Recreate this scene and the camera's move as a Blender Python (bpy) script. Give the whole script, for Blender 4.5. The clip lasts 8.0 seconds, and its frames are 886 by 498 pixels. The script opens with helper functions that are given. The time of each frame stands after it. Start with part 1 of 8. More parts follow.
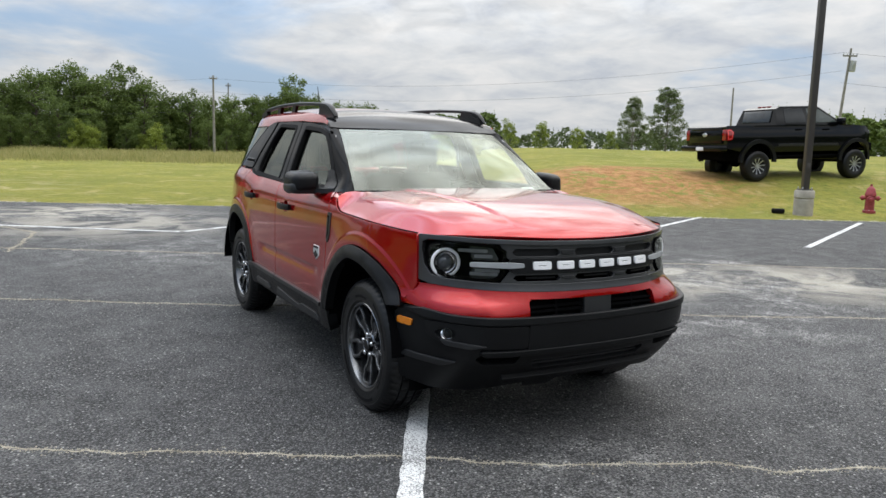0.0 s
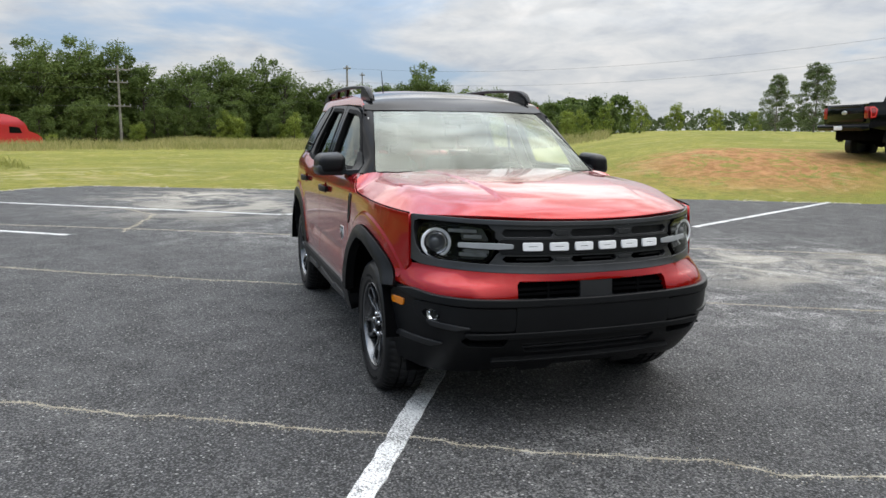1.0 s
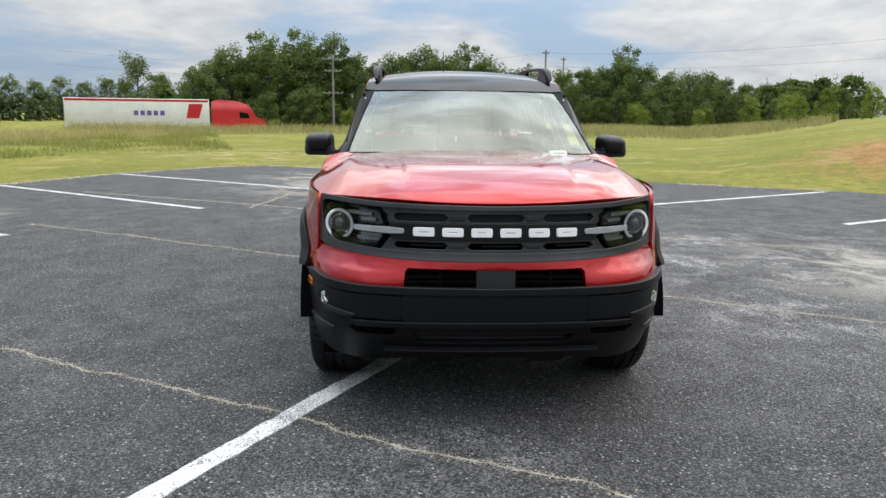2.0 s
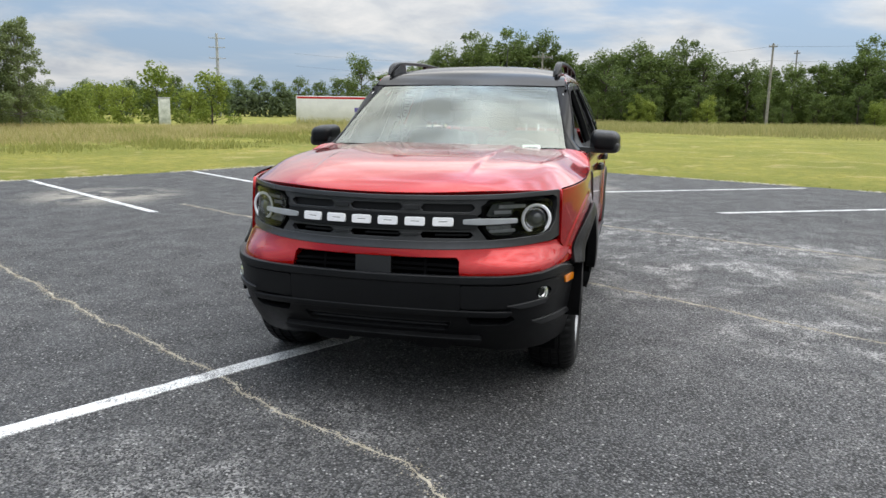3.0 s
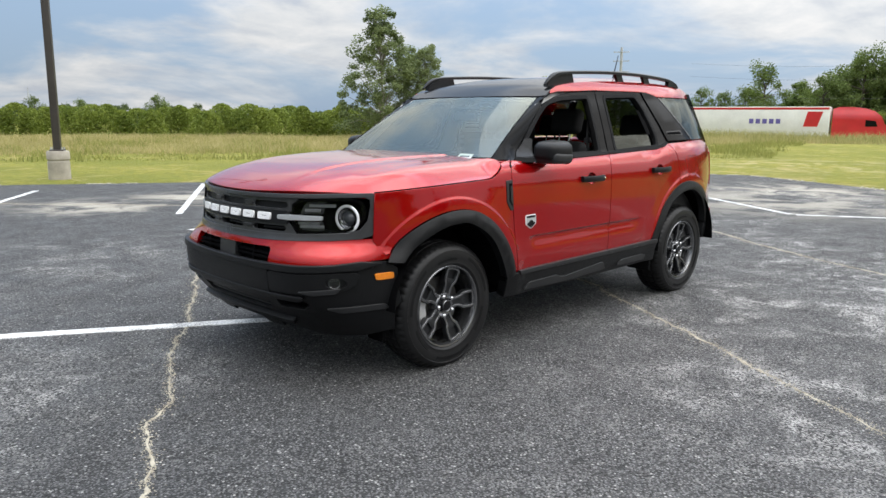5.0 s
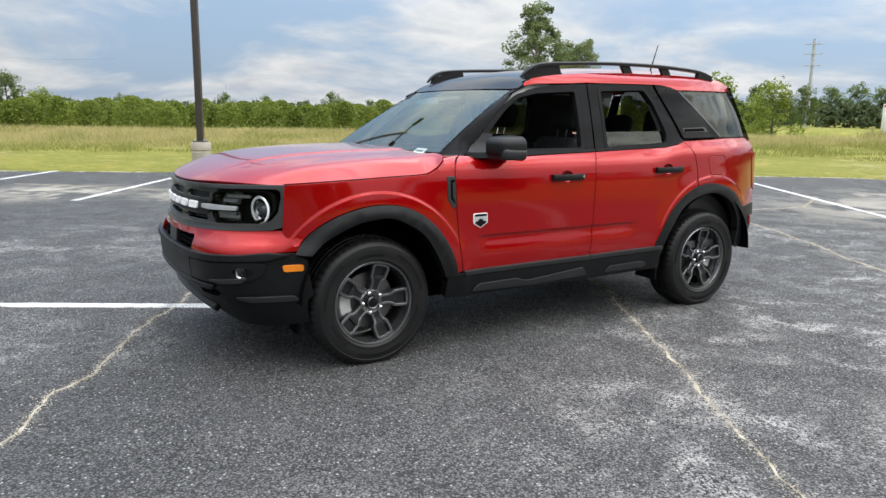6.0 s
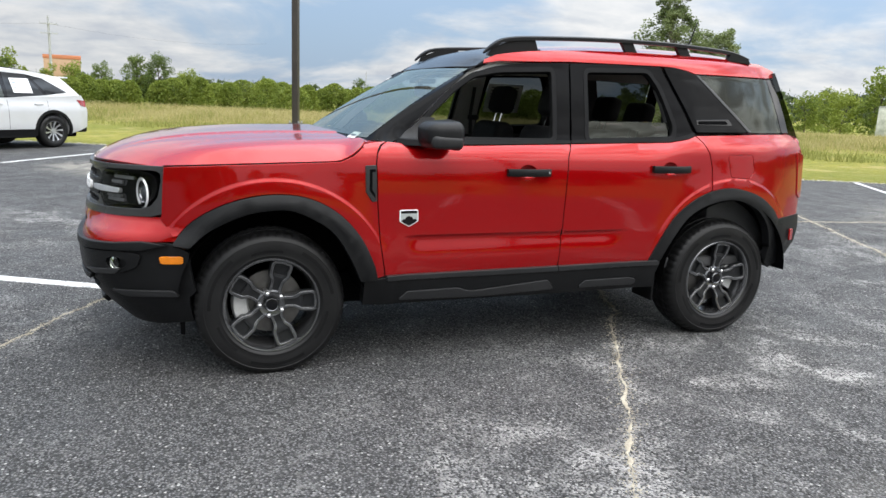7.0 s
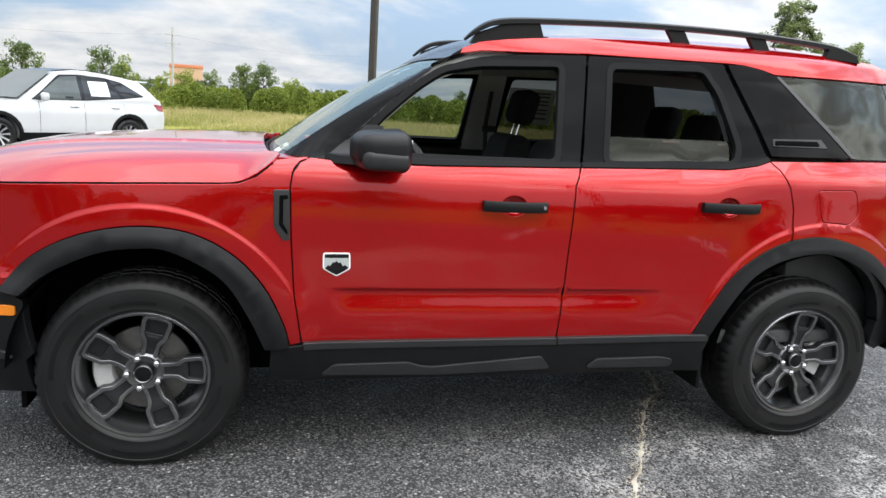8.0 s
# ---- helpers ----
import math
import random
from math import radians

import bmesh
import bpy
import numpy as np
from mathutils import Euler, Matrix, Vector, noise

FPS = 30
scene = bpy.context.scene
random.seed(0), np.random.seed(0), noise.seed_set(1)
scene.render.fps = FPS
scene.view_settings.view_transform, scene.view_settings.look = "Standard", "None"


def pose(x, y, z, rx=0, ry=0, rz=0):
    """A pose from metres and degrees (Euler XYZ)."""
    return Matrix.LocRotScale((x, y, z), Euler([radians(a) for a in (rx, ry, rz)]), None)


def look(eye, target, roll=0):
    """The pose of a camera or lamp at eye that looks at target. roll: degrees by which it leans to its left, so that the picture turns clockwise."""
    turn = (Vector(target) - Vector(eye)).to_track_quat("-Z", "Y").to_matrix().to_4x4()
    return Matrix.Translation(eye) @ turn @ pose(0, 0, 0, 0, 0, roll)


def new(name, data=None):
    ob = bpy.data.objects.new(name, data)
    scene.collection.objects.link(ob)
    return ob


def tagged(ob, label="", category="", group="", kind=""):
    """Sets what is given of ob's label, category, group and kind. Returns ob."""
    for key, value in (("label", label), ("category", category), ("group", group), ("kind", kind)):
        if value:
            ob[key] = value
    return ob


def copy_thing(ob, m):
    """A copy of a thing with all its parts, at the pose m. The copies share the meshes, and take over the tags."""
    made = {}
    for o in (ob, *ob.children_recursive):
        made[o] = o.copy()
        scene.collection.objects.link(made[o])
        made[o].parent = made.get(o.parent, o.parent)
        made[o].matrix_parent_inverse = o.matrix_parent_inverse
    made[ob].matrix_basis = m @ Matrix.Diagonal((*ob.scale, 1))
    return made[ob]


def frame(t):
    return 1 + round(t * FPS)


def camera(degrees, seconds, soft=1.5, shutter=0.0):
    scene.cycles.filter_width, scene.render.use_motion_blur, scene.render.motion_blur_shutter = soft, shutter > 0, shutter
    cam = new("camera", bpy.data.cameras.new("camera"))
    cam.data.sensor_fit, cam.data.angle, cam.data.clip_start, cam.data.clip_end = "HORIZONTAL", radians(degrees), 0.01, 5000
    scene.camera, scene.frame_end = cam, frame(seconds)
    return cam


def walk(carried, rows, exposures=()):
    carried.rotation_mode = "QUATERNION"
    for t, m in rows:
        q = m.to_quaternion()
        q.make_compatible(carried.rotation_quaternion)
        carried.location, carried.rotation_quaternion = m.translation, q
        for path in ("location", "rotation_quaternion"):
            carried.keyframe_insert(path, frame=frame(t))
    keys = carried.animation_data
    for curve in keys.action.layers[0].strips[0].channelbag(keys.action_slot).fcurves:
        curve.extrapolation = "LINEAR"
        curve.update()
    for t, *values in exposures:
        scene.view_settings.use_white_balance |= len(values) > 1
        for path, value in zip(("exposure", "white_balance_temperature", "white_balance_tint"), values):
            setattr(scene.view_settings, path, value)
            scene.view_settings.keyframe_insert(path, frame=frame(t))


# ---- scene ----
cam = camera(62.7, 8.0)
METRES, EYE, TILT, LEAN, TURN = 10.211, 1.403, 0.0, 0.0, 60.6
FIRST = (3.536, -2.377)  # the first eye, from the front axle's middle
ROWS = [
    (0.0, 0.0, 0.0, 0.0, 0.2, -7.81, -1.48),
    (0.5, 0.0178, 0.0021, -0.0007, 4.19, -8.35, -0.99),
    (1.0, 0.0648, 0.0086, -0.0019, 10.57, -9.11, -0.6),
    (1.5, 0.1266, 0.0319, -0.003, 18.37, -9.87, -0.51),
    (3.0, 0.3124, 0.1347, -0.0049, 43.52, -10.73, -0.84),
    (3.5, 0.369, 0.1799, -0.0037, 51.7, -10.67, -0.87),
    (4.0, 0.4132, 0.2332, -0.0044, 59.58, -10.54, -0.77),
    (4.5, 0.4523, 0.2899, -0.0026, 67.38, -10.3, -0.56),
    (6.0, 0.4858, 0.4811, -0.0033, 88.29, -10.55, -0.71),
    (6.5, 0.4645, 0.5384, -0.0045, 93.9, -11.13, -1.4),
    (7.0, 0.4212, 0.5846, -0.0055, 99.07, -11.6, -2.26),
    (7.5, 0.3669, 0.6124, -0.007, 103.66, -11.61, -2.91),
    (8.0, 0.3056, 0.6216, -0.0067, 107.25, -10.98, -3.41),
]
walk(cam, [(t, pose(FIRST[0], FIRST[1], EYE, TILT, LEAN, TURN) @ pose(METRES * x, METRES * y, METRES * z, 90 + pitch, roll, yaw)) for t, x, y, z, yaw, pitch, roll in ROWS],
     exposures=[(0.0, 0.28), (3.0, 0.40), (4.5, 0.52), (6.0, 0.66), (6.5, 0.70), (7.5, 0.86), (8.0, 0.96)])


# ---------- light ----------
SUN_AZ, SUN_EL = 150.0, radians(66)   # degrees from +x, anticlockwise


def make_world():
    w = bpy.data.worlds.new("sky")
    scene.world = w
    w.use_nodes = True
    nt = w.node_tree
    nt.nodes.clear()
    N, L = nt.nodes.new, nt.links.new
    out, bg = N("ShaderNodeOutputWorld"), N("ShaderNodeBackground")
    sky = N("ShaderNodeTexSky")
    sky.sky_type, sky.sun_disc = "NISHITA", False
    sky.sun_elevation, sky.sun_rotation = SUN_EL, radians(90 - SUN_AZ)
    sky.air_density, sky.dust_density, sky.ozone_density = 1.0, 1.5, 1.5
    co = N("ShaderNodeTexCoord")
    sep = N("ShaderNodeSeparateXYZ")
    L(co.outputs["Generated"], sep.inputs[0])
    # the cloud deck: project the direction on a plane overhead
    zz = N("ShaderNodeMath"); zz.operation = "MAXIMUM"; zz.inputs[1].default_value = 0.0
    L(sep.outputs[2], zz.inputs[0])
    za = N("ShaderNodeMath"); za.operation = "ADD"; za.inputs[1].default_value = 0.20
    L(zz.outputs[0], za.inputs[0])
    dx = N("ShaderNodeMath"); dx.operation = "DIVIDE"
    dy = N("ShaderNodeMath"); dy.operation = "DIVIDE"
    L(sep.outputs[0], dx.inputs[0]); L(za.outputs[0], dx.inputs[1])
    L(sep.outputs[1], dy.inputs[0]); L(za.outputs[0], dy.inputs[1])
    com = N("ShaderNodeCombineXYZ")
    L(dx.outputs[0], com.inputs[0]); L(dy.outputs[0], com.inputs[1])
    com.inputs[2].default_value = 3.7
    n1 = N("ShaderNodeTexNoise"); n1.inputs["Scale"].default_value = 0.8; n1.inputs["Detail"].default_value = 9
    n1.inputs["Roughness"].default_value = 0.56; n1.inputs["Distortion"].default_value = 0.5
    n2 = N("ShaderNodeTexNoise"); n2.inputs["Scale"].default_value = 3.0; n2.inputs["Detail"].default_value = 8
    n2.inputs["Roughness"].default_value = 0.6; n2.inputs["Distortion"].default_value = 0.3
    L(com.outputs[0], n1.inputs["Vector"]); L(com.outputs[0], n2.inputs["Vector"])
    cover = N("ShaderNodeMapRange"); cover.interpolation_type = "SMOOTHSTEP"
    cover.inputs[1].default_value, cover.inputs[2].default_value = 0.34, 0.53
    # the cloud thins out towards one side of the sky
    thin = N("ShaderNodeMath"); thin.operation = "MULTIPLY_ADD"; thin.inputs[1].default_value = 0.08
    L(sep.outputs[1], thin.inputs[0]); L(n1.outputs[0], thin.inputs[2]); L(thin.outputs[0], cover.inputs[0])
    shade = N("ShaderNodeValToRGB")
    e = shade.color_ramp.elements
    e[0].position, e[0].color = 0.33, (7.3, 7.8, 8.6, 1)
    e[1].position, e[1].color = 0.66, (10.8, 10.8, 10.8, 1)
    m = e.new(0.5); m.color = (9.2, 9.5, 9.8, 1)
    L(n2.outputs[0], shade.inputs[0])
    # blue gaps keep some thin haze
    haze = N("ShaderNodeMix"); haze.data_type = "RGBA"; haze.inputs[0].default_value = 0.65
    L(sky.outputs[0], haze.inputs[6]); haze.inputs[7].default_value = (5.9, 8.1, 11.2, 1)
    mix = N("ShaderNodeMix"); mix.data_type = "RGBA"
    L(cover.outputs[0], mix.inputs[0]); L(haze.outputs[2], mix.inputs[6]); L(shade.outputs[0], mix.inputs[7])
    # brighter overhead than low down, and brightest where the sun stands behind thin cloud
    up = N("ShaderNodeMapRange"); up.inputs[1].default_value, up.inputs[2].default_value, up.inputs[3].default_value, up.inputs[4].default_value = 0.0, 1.0, 0.62, 3.0
    zp = N("ShaderNodeMath"); zp.operation = "POWER"; zp.inputs[1].default_value = 1.6
    L(zz.outputs[0], zp.inputs[0]); L(zp.outputs[0], up.inputs[0])
    sd = N("ShaderNodeVectorMath"); sd.operation = "DOT_PRODUCT"
    sd.inputs[1].default_value = (math.cos(SUN_EL) * math.cos(radians(SUN_AZ)), math.cos(SUN_EL) * math.sin(radians(SUN_AZ)), math.sin(SUN_EL))
    L(co.outputs["Generated"], sd.inputs[0])
    gl = N("ShaderNodeMapRange"); gl.interpolation_type = "SMOOTHERSTEP"
    gl.inputs[1].default_value, gl.inputs[2].default_value, gl.inputs[3].default_value, gl.inputs[4].default_value = 0.45, 1.0, 0.0, 1.0
    L(sd.outputs["Value"], gl.inputs[0])
    tex = N("ShaderNodeMapRange"); tex.inputs[1].default_value, tex.inputs[2].default_value, tex.inputs[3].default_value, tex.inputs[4].default_value = 0.38, 0.62, -0.9, 1.8
    n3 = N("ShaderNodeTexNoise"); n3.inputs["Scale"].default_value = 4.2; n3.inputs["Detail"].default_value = 6
    n3.inputs["Roughness"].default_value = 0.5; n3.inputs["Distortion"].default_value = 0.9
    L(com.outputs[0], n3.inputs["Vector"]); L(n3.outputs[0], tex.inputs[0])
    gm = N("ShaderNodeMath"); gm.operation = "MULTIPLY_ADD"
    L(gl.outputs[0], gm.inputs[0]); L(tex.outputs[0], gm.inputs[1]); L(up.outputs[0], gm.inputs[2])
    # the half of the sky that the sun stands in is the brighter one
    half = N("ShaderNodeVectorMath"); half.operation = "DOT_PRODUCT"
    half.inputs[1].default_value = (0.16 * math.cos(radians(SUN_AZ)), 0.16 * math.sin(radians(SUN_AZ)), 0)
    L(co.outputs["Generated"], half.inputs[0])
    hp = N("ShaderNodeMath"); hp.operation = "ADD"; hp.inputs[1].default_value = 1.02
    L(half.outputs["Value"], hp.inputs[0])
    gh = N("ShaderNodeMath"); gh.operation = "MULTIPLY"
    L(gm.outputs[0], gh.inputs[0]); L(hp.outputs[0], gh.inputs[1])
    sc = N("ShaderNodeVectorMath"); sc.operation = "SCALE"
    L(mix.outputs[2], sc.inputs[0]); L(gh.outputs[0], sc.inputs["Scale"])
    L(sc.outputs[0], bg.inputs[0])
    bg.inputs[1].default_value = 0.075
    L(bg.outputs[0], out.inputs[0])


make_world()
sun = new("sun", bpy.data.lights.new("sun", "SUN"))
sun.data.energy, sun.data.angle, sun.data.color = 1.15, radians(100), (1.0, 0.93, 0.82)
sun.matrix_world = look((0, 0, 0), (-math.cos(SUN_EL) * math.cos(radians(SUN_AZ)), -math.cos(SUN_EL) * math.sin(radians(SUN_AZ)), -math.sin(SUN_EL)))


# ---------- materials ----------
def mat(name, color=(0.5, 0.5, 0.5), rough=0.5, metal=0.0, var=0.0, scale=8.0, bump=0.0, bump_scale=60.0, coat=0.0, color2=None, spec=0.5, detail=4.0, rvar=0.0):
    """A procedural material: two-scale colour variation, roughness variation and fine relief in metres."""
    m = bpy.data.materials.new(name)
    m.use_nodes = True
    nt = m.node_tree
    b = nt.nodes["Principled BSDF"]
    N, L = nt.nodes.new, nt.links.new
    b.inputs["Base Color"].default_value = (*color, 1)
    b.inputs["Roughness"].default_value = rough
    b.inputs["Metallic"].default_value = metal
    b.inputs["Coat Weight"].default_value = coat
    b.inputs["Coat Roughness"].default_value = 0.03
    b.inputs["Specular IOR Level"].default_value = spec
    co = N("ShaderNodeTexCoord")
    if var > 0 or color2:
        n1, n2 = N("ShaderNodeTexNoise"), N("ShaderNodeTexNoise")
        n1.inputs["Scale"].default_value, n1.inputs["Detail"].default_value = scale, detail
        n2.inputs["Scale"].default_value, n2.inputs["Detail"].default_value = scale * 9, 3
        L(co.outputs["Object"], n1.inputs["Vector"]); L(co.outputs["Object"], n2.inputs["Vector"])
        add = N("ShaderNodeMath"); add.operation = "MULTIPLY_ADD"; add.inputs[1].default_value = 0.4
        L(n2.outputs[0], add.inputs[0]); L(n1.outputs[0], add.inputs[2])
        mr = N("ShaderNodeMapRange"); mr.inputs[1].default_value, mr.inputs[2].default_value = 0.45, 0.95
        L(add.outputs[0], mr.inputs[0])
        mx = N("ShaderNodeMix"); mx.data_type = "RGBA"
        c2 = color2 or tuple(c * (1 + var) for c in color)
        c1 = color if color2 else tuple(c * (1 - var) for c in color)
        mx.inputs[6].default_value, mx.inputs[7].default_value = (*c1, 1), (*c2, 1)
        L(mr.outputs[0], mx.inputs[0]); L(mx.outputs[2], b.inputs["Base Color"])
        if rvar > 0:
            r = N("ShaderNodeMapRange"); r.inputs[3].default_value, r.inputs[4].default_value = max(0, rough - rvar), min(1, rough + rvar)
            L(n1.outputs[0], r.inputs[0]); L(r.outputs[0], b.inputs["Roughness"])
    if bump > 0:
        n3 = N("ShaderNodeTexNoise"); n3.inputs["Scale"].default_value, n3.inputs["Detail"].default_value = bump_scale, 4
        L(co.outputs["Object"], n3.inputs["Vector"])
        bp = N("ShaderNodeBump"); bp.inputs["Distance"].default_value = bump
        L(n3.outputs[0], bp.inputs["Height"]); L(bp.outputs[0], b.inputs["Normal"])
    return m


def glass_mat(name, tint, transp, rough=0.0, ior=1.8):
    """Thin pane: mirror-like Fresnel gloss over tinted see-through glass."""
    m = bpy.data.materials.new(name)
    m.use_nodes = True
    nt = m.node_tree
    nt.nodes.clear()
    N, L = nt.nodes.new, nt.links.new
    out, mixs, tr, gl, fr = N("ShaderNodeOutputMaterial"), N("ShaderNodeMixShader"), N("ShaderNodeBsdfTransparent"), N("ShaderNodeBsdfGlossy"), N("ShaderNodeFresnel")
    tr.inputs[0].default_value = (*(c * transp for c in tint), 1)
    gl.inputs["Roughness"].default_value = rough
    gl.inputs[0].default_value = (0.95, 1.0, 0.91, 1)
    fr.inputs[0].default_value = ior
    L(fr.outputs[0], mixs.inputs[0]); L(tr.outputs[0], mixs.inputs[1]); L(gl.outputs[0], mixs.inputs[2])
    L(mixs.outputs[0], out.inputs[0])
    return m


def leaf_mat(name, a, b, rough=0.55):
    """Foliage: colour differs from leaf clump to leaf clump and slowly across the plant; light passes through a little."""
    m = bpy.data.materials.new(name)
    m.use_nodes = True
    nt = m.node_tree
    bs = nt.nodes["Principled BSDF"]
    N, L = nt.nodes.new, nt.links.new
    geo, ob, co = N("ShaderNodeNewGeometry"), N("ShaderNodeObjectInfo"), N("ShaderNodeTexCoord")
    nz = N("ShaderNodeTexNoise"); nz.inputs["Scale"].default_value = 0.6
    L(geo.outputs["Position"], nz.inputs["Vector"])
    s = N("ShaderNodeMath"); s.operation = "MULTIPLY_ADD"; s.inputs[1].default_value = 0.5
    L(geo.outputs["Random Per Island"], s.inputs[0]); L(nz.outputs[0], s.inputs[2])
    s2 = N("ShaderNodeMath"); s2.operation = "MULTIPLY_ADD"; s2.inputs[1].default_value = 0.35
    L(ob.outputs["Random"], s2.inputs[0]); L(s.outputs[0], s2.inputs[2])
    mr = N("ShaderNodeMapRange"); mr.inputs[1].default_value, mr.inputs[2].default_value = 0.35, 1.25
    L(s2.outputs[0], mr.inputs[0])
    mx = N("ShaderNodeMix"); mx.data_type = "RGBA"
    mx.inputs[6].default_value, mx.inputs[7].default_value = (*a, 1), (*b, 1)
    L(mr.outputs[0], mx.inputs[0]); L(mx.outputs[2], bs.inputs["Base Color"])
    bs.inputs["Roughness"].default_value = rough
    bs.inputs["Specular IOR Level"].default_value = 0.25
    tl = N("ShaderNodeBsdfTranslucent")
    L(mx.outputs[2], tl.inputs[0])
    ms = N("ShaderNodeMixShader"); ms.inputs[0].default_value = 0.38
    L(bs.outputs[0], ms.inputs[1]); L(tl.outputs[0], ms.inputs[2])
    L(ms.outputs[0], nt.nodes["Material Output"].inputs[0])
    return m


def asphalt_mat():
    m = bpy.data.materials.new("asphalt")
    m.use_nodes = True
    nt = m.node_tree
    b = nt.nodes["Principled BSDF"]
    N, L = nt.nodes.new, nt.links.new
    co = N("ShaderNodeTexCoord")
    P = co.outputs["Object"]

    def noise_at(scale, detail=3.0, rough=0.5, dist=0.0):
        n = N("ShaderNodeTexNoise")
        n.inputs["Scale"].default_value, n.inputs["Detail"].default_value, n.inputs["Roughness"].default_value, n.inputs["Distortion"].default_value = scale, detail, rough, dist
        L(P, n.inputs["Vector"])
        return n.outputs[0]

    def rng(v, a, z, lo=0.0, hi=1.0):
        r = N("ShaderNodeMapRange"); r.interpolation_type = "SMOOTHSTEP"
        r.inputs[1].default_value, r.inputs[2].default_value, r.inputs[3].default_value, r.inputs[4].default_value = a, z, lo, hi
        L(v, r.inputs[0])
        return r.outputs[0]

    def op(kind, a, c):
        o = N("ShaderNodeMath"); o.operation = kind
        for i, v in enumerate((a, c)):
            if isinstance(v, (int, float)):
                o.inputs[i].default_value = v
            else:
                L(v, o.inputs[i])
        return o.outputs[0]

    def zone(x, y, r0, r1):
        d = N("ShaderNodeVectorMath"); d.operation = "DISTANCE"; d.inputs[1].default_value = (x, y, 0)
        L(P, d.inputs[0])
        return rng(d.outputs["Value"], r0, r1, 1.0, 0.0)

    def mixc(f, c1, c2):
        x = N("ShaderNodeMix"); x.data_type = "RGBA"
        L(f, x.inputs[0])
        for i, v in ((6, c1), (7, c2)):
            if isinstance(v, tuple):
                x.inputs[i].default_value = (*v, 1)
            else:
                L(v, x.inputs[i])
        return x.outputs[2]

    # worn zones where the binder is gone and pale stone shows
    worn = op("MAXIMUM", op("MAXIMUM", zone(-3.0, 2.4, 1.0, 3.2), zone(-2.2, 4.7, 0.8, 3.0)), op("MAXIMUM", zone(-5.2, 0.9, 0.2, 2.2), op("MULTIPLY", zone(1.7, -0.2, 0.0, 1.3), 0.45)))
    worn = op("MAXIMUM", worn, op("MAXIMUM", op("MULTIPLY", zone(1.2, -3.7, 0.2, 2.4), 0.75), op("MULTIPLY", zone(-11.0, -1.4, 0.5, 4.0), 0.8)))
    worn = op("MAXIMUM", worn, op("MULTIPLY", zone(-1.2, 2.3, 0.4, 1.9), 0.8))
    # wear left of the car, strengthened in place of brighter light there
    worn = op("MAXIMUM", worn, op("MULTIPLY", op("MAXIMUM", zone(-0.6, 3.2, 0.4, 2.2), zone(-3.6, 3.9, 0.5, 3.0)), 0.75))
    worn = op("MAXIMUM", worn, op("MAXIMUM", op("MULTIPLY", zone(1.95, -0.35, 0.5, 1.5), 0.55), op("MULTIPLY", op("MAXIMUM", zone(0.7, -3.8, 0.3, 2.4), zone(-6.4, -0.6, 0.3, 2.6)), 0.7)))
    blotch = rng(noise_at(1.5, 7, 0.66, 0.7), 0.40, 0.64)
    blotch = op("MAXIMUM", blotch, op("MULTIPLY", zone(1.95, -0.35, 0.2, 1.3), 0.4))
    fine = rng(noise_at(7.0, 5, 0.65, 0.4), 0.35, 0.68)
    blotch = op("MAXIMUM", blotch, op("MULTIPLY", op("MAXIMUM", zone(-4.5, 2.0, 0.2, 1.9), op("MULTIPLY", zone(-2.4, 4.3, 0.2, 1.6), 0.8)), fine))
    worn = op("MULTIPLY", op("ADD", op("MULTIPLY", worn, 0.88), 0.13), op("MULTIPLY", blotch, op("ADD", op("MULTIPLY", fine, 0.65), 0.35)))
    vor = N("ShaderNodeTexVoronoi"); vor.inputs["Scale"].default_value = 112
    L(P, vor.inputs["Vector"])
    grain = noise_at(240, 2)
    stone = N("ShaderNodeSeparateColor")
    L(vor.outputs["Color"], stone.inputs[0])
    base = mixc(noise_at(0.55, 5, 0.6), (0.036, 0.0355, 0.0365), (0.068, 0.067, 0.0675))
    # broad paler field in the base colour, standing in for brighter light
    base = mixc(op("MULTIPLY", zone(-1.4, 2.6, 1.4, 3.8), 0.45), base, (0.100, 0.099, 0.101))
    # each stone has its own tone, with dark binder between
    tone = op("MULTIPLY", rng(stone.outputs[2], 0.0, 1.0, 0.20, 2.2), rng(vor.outputs["Distance"], 0.22, 0.70, 1.25, 0.30))
    tone = op("MULTIPLY", tone, rng(grain, 0.25, 0.75, 0.75, 1.25))
    bt = N("ShaderNodeVectorMath"); bt.operation = "SCALE"
    L(base, bt.inputs[0]); L(tone, bt.inputs["Scale"])
    base = bt.outputs[0]
    base = mixc(op("MULTIPLY", rng(stone.outputs[0], 0.86, 1.0), 0.5), base, (0.28, 0.275, 0.265))
    fleck = op("MULTIPLY", worn, rng(op("ADD", stone.outputs[1], op("MULTIPLY", worn, 0.46)), 0.66, 0.92))
    base = mixc(op("MINIMUM", op("MULTIPLY", fleck, 1.25), 1.0), base, (0.41, 0.40, 0.385))
    far = op("MAXIMUM", op("MAXIMUM", zone(-12.4, -1.7, 0.4, 2.6), zone(-5.7, -6.7, 0.1, 1.5)), op("MAXIMUM", zone(-2.9, -8.4, 0.2, 1.6), op("MAXIMUM", zone(-1.3, -8.1, 0.2, 1.7), zone(1.0, -9.4, 0.2, 1.9))))
    dust = op("MULTIPLY", op("MAXIMUM", op("MAXIMUM", far, op("MULTIPLY", zone(-10.2, -1.2, 0.5, 3.2), 0.7)), op("MULTIPLY", op("MAXIMUM", zone(-2.5, 3.9, 0.2, 1.7), zone(-1.6, 5.4, 0.2, 1.8)), 0.9)), rng(noise_at(1.1, 6, 0.65, 0.8), 0.42, 0.58))
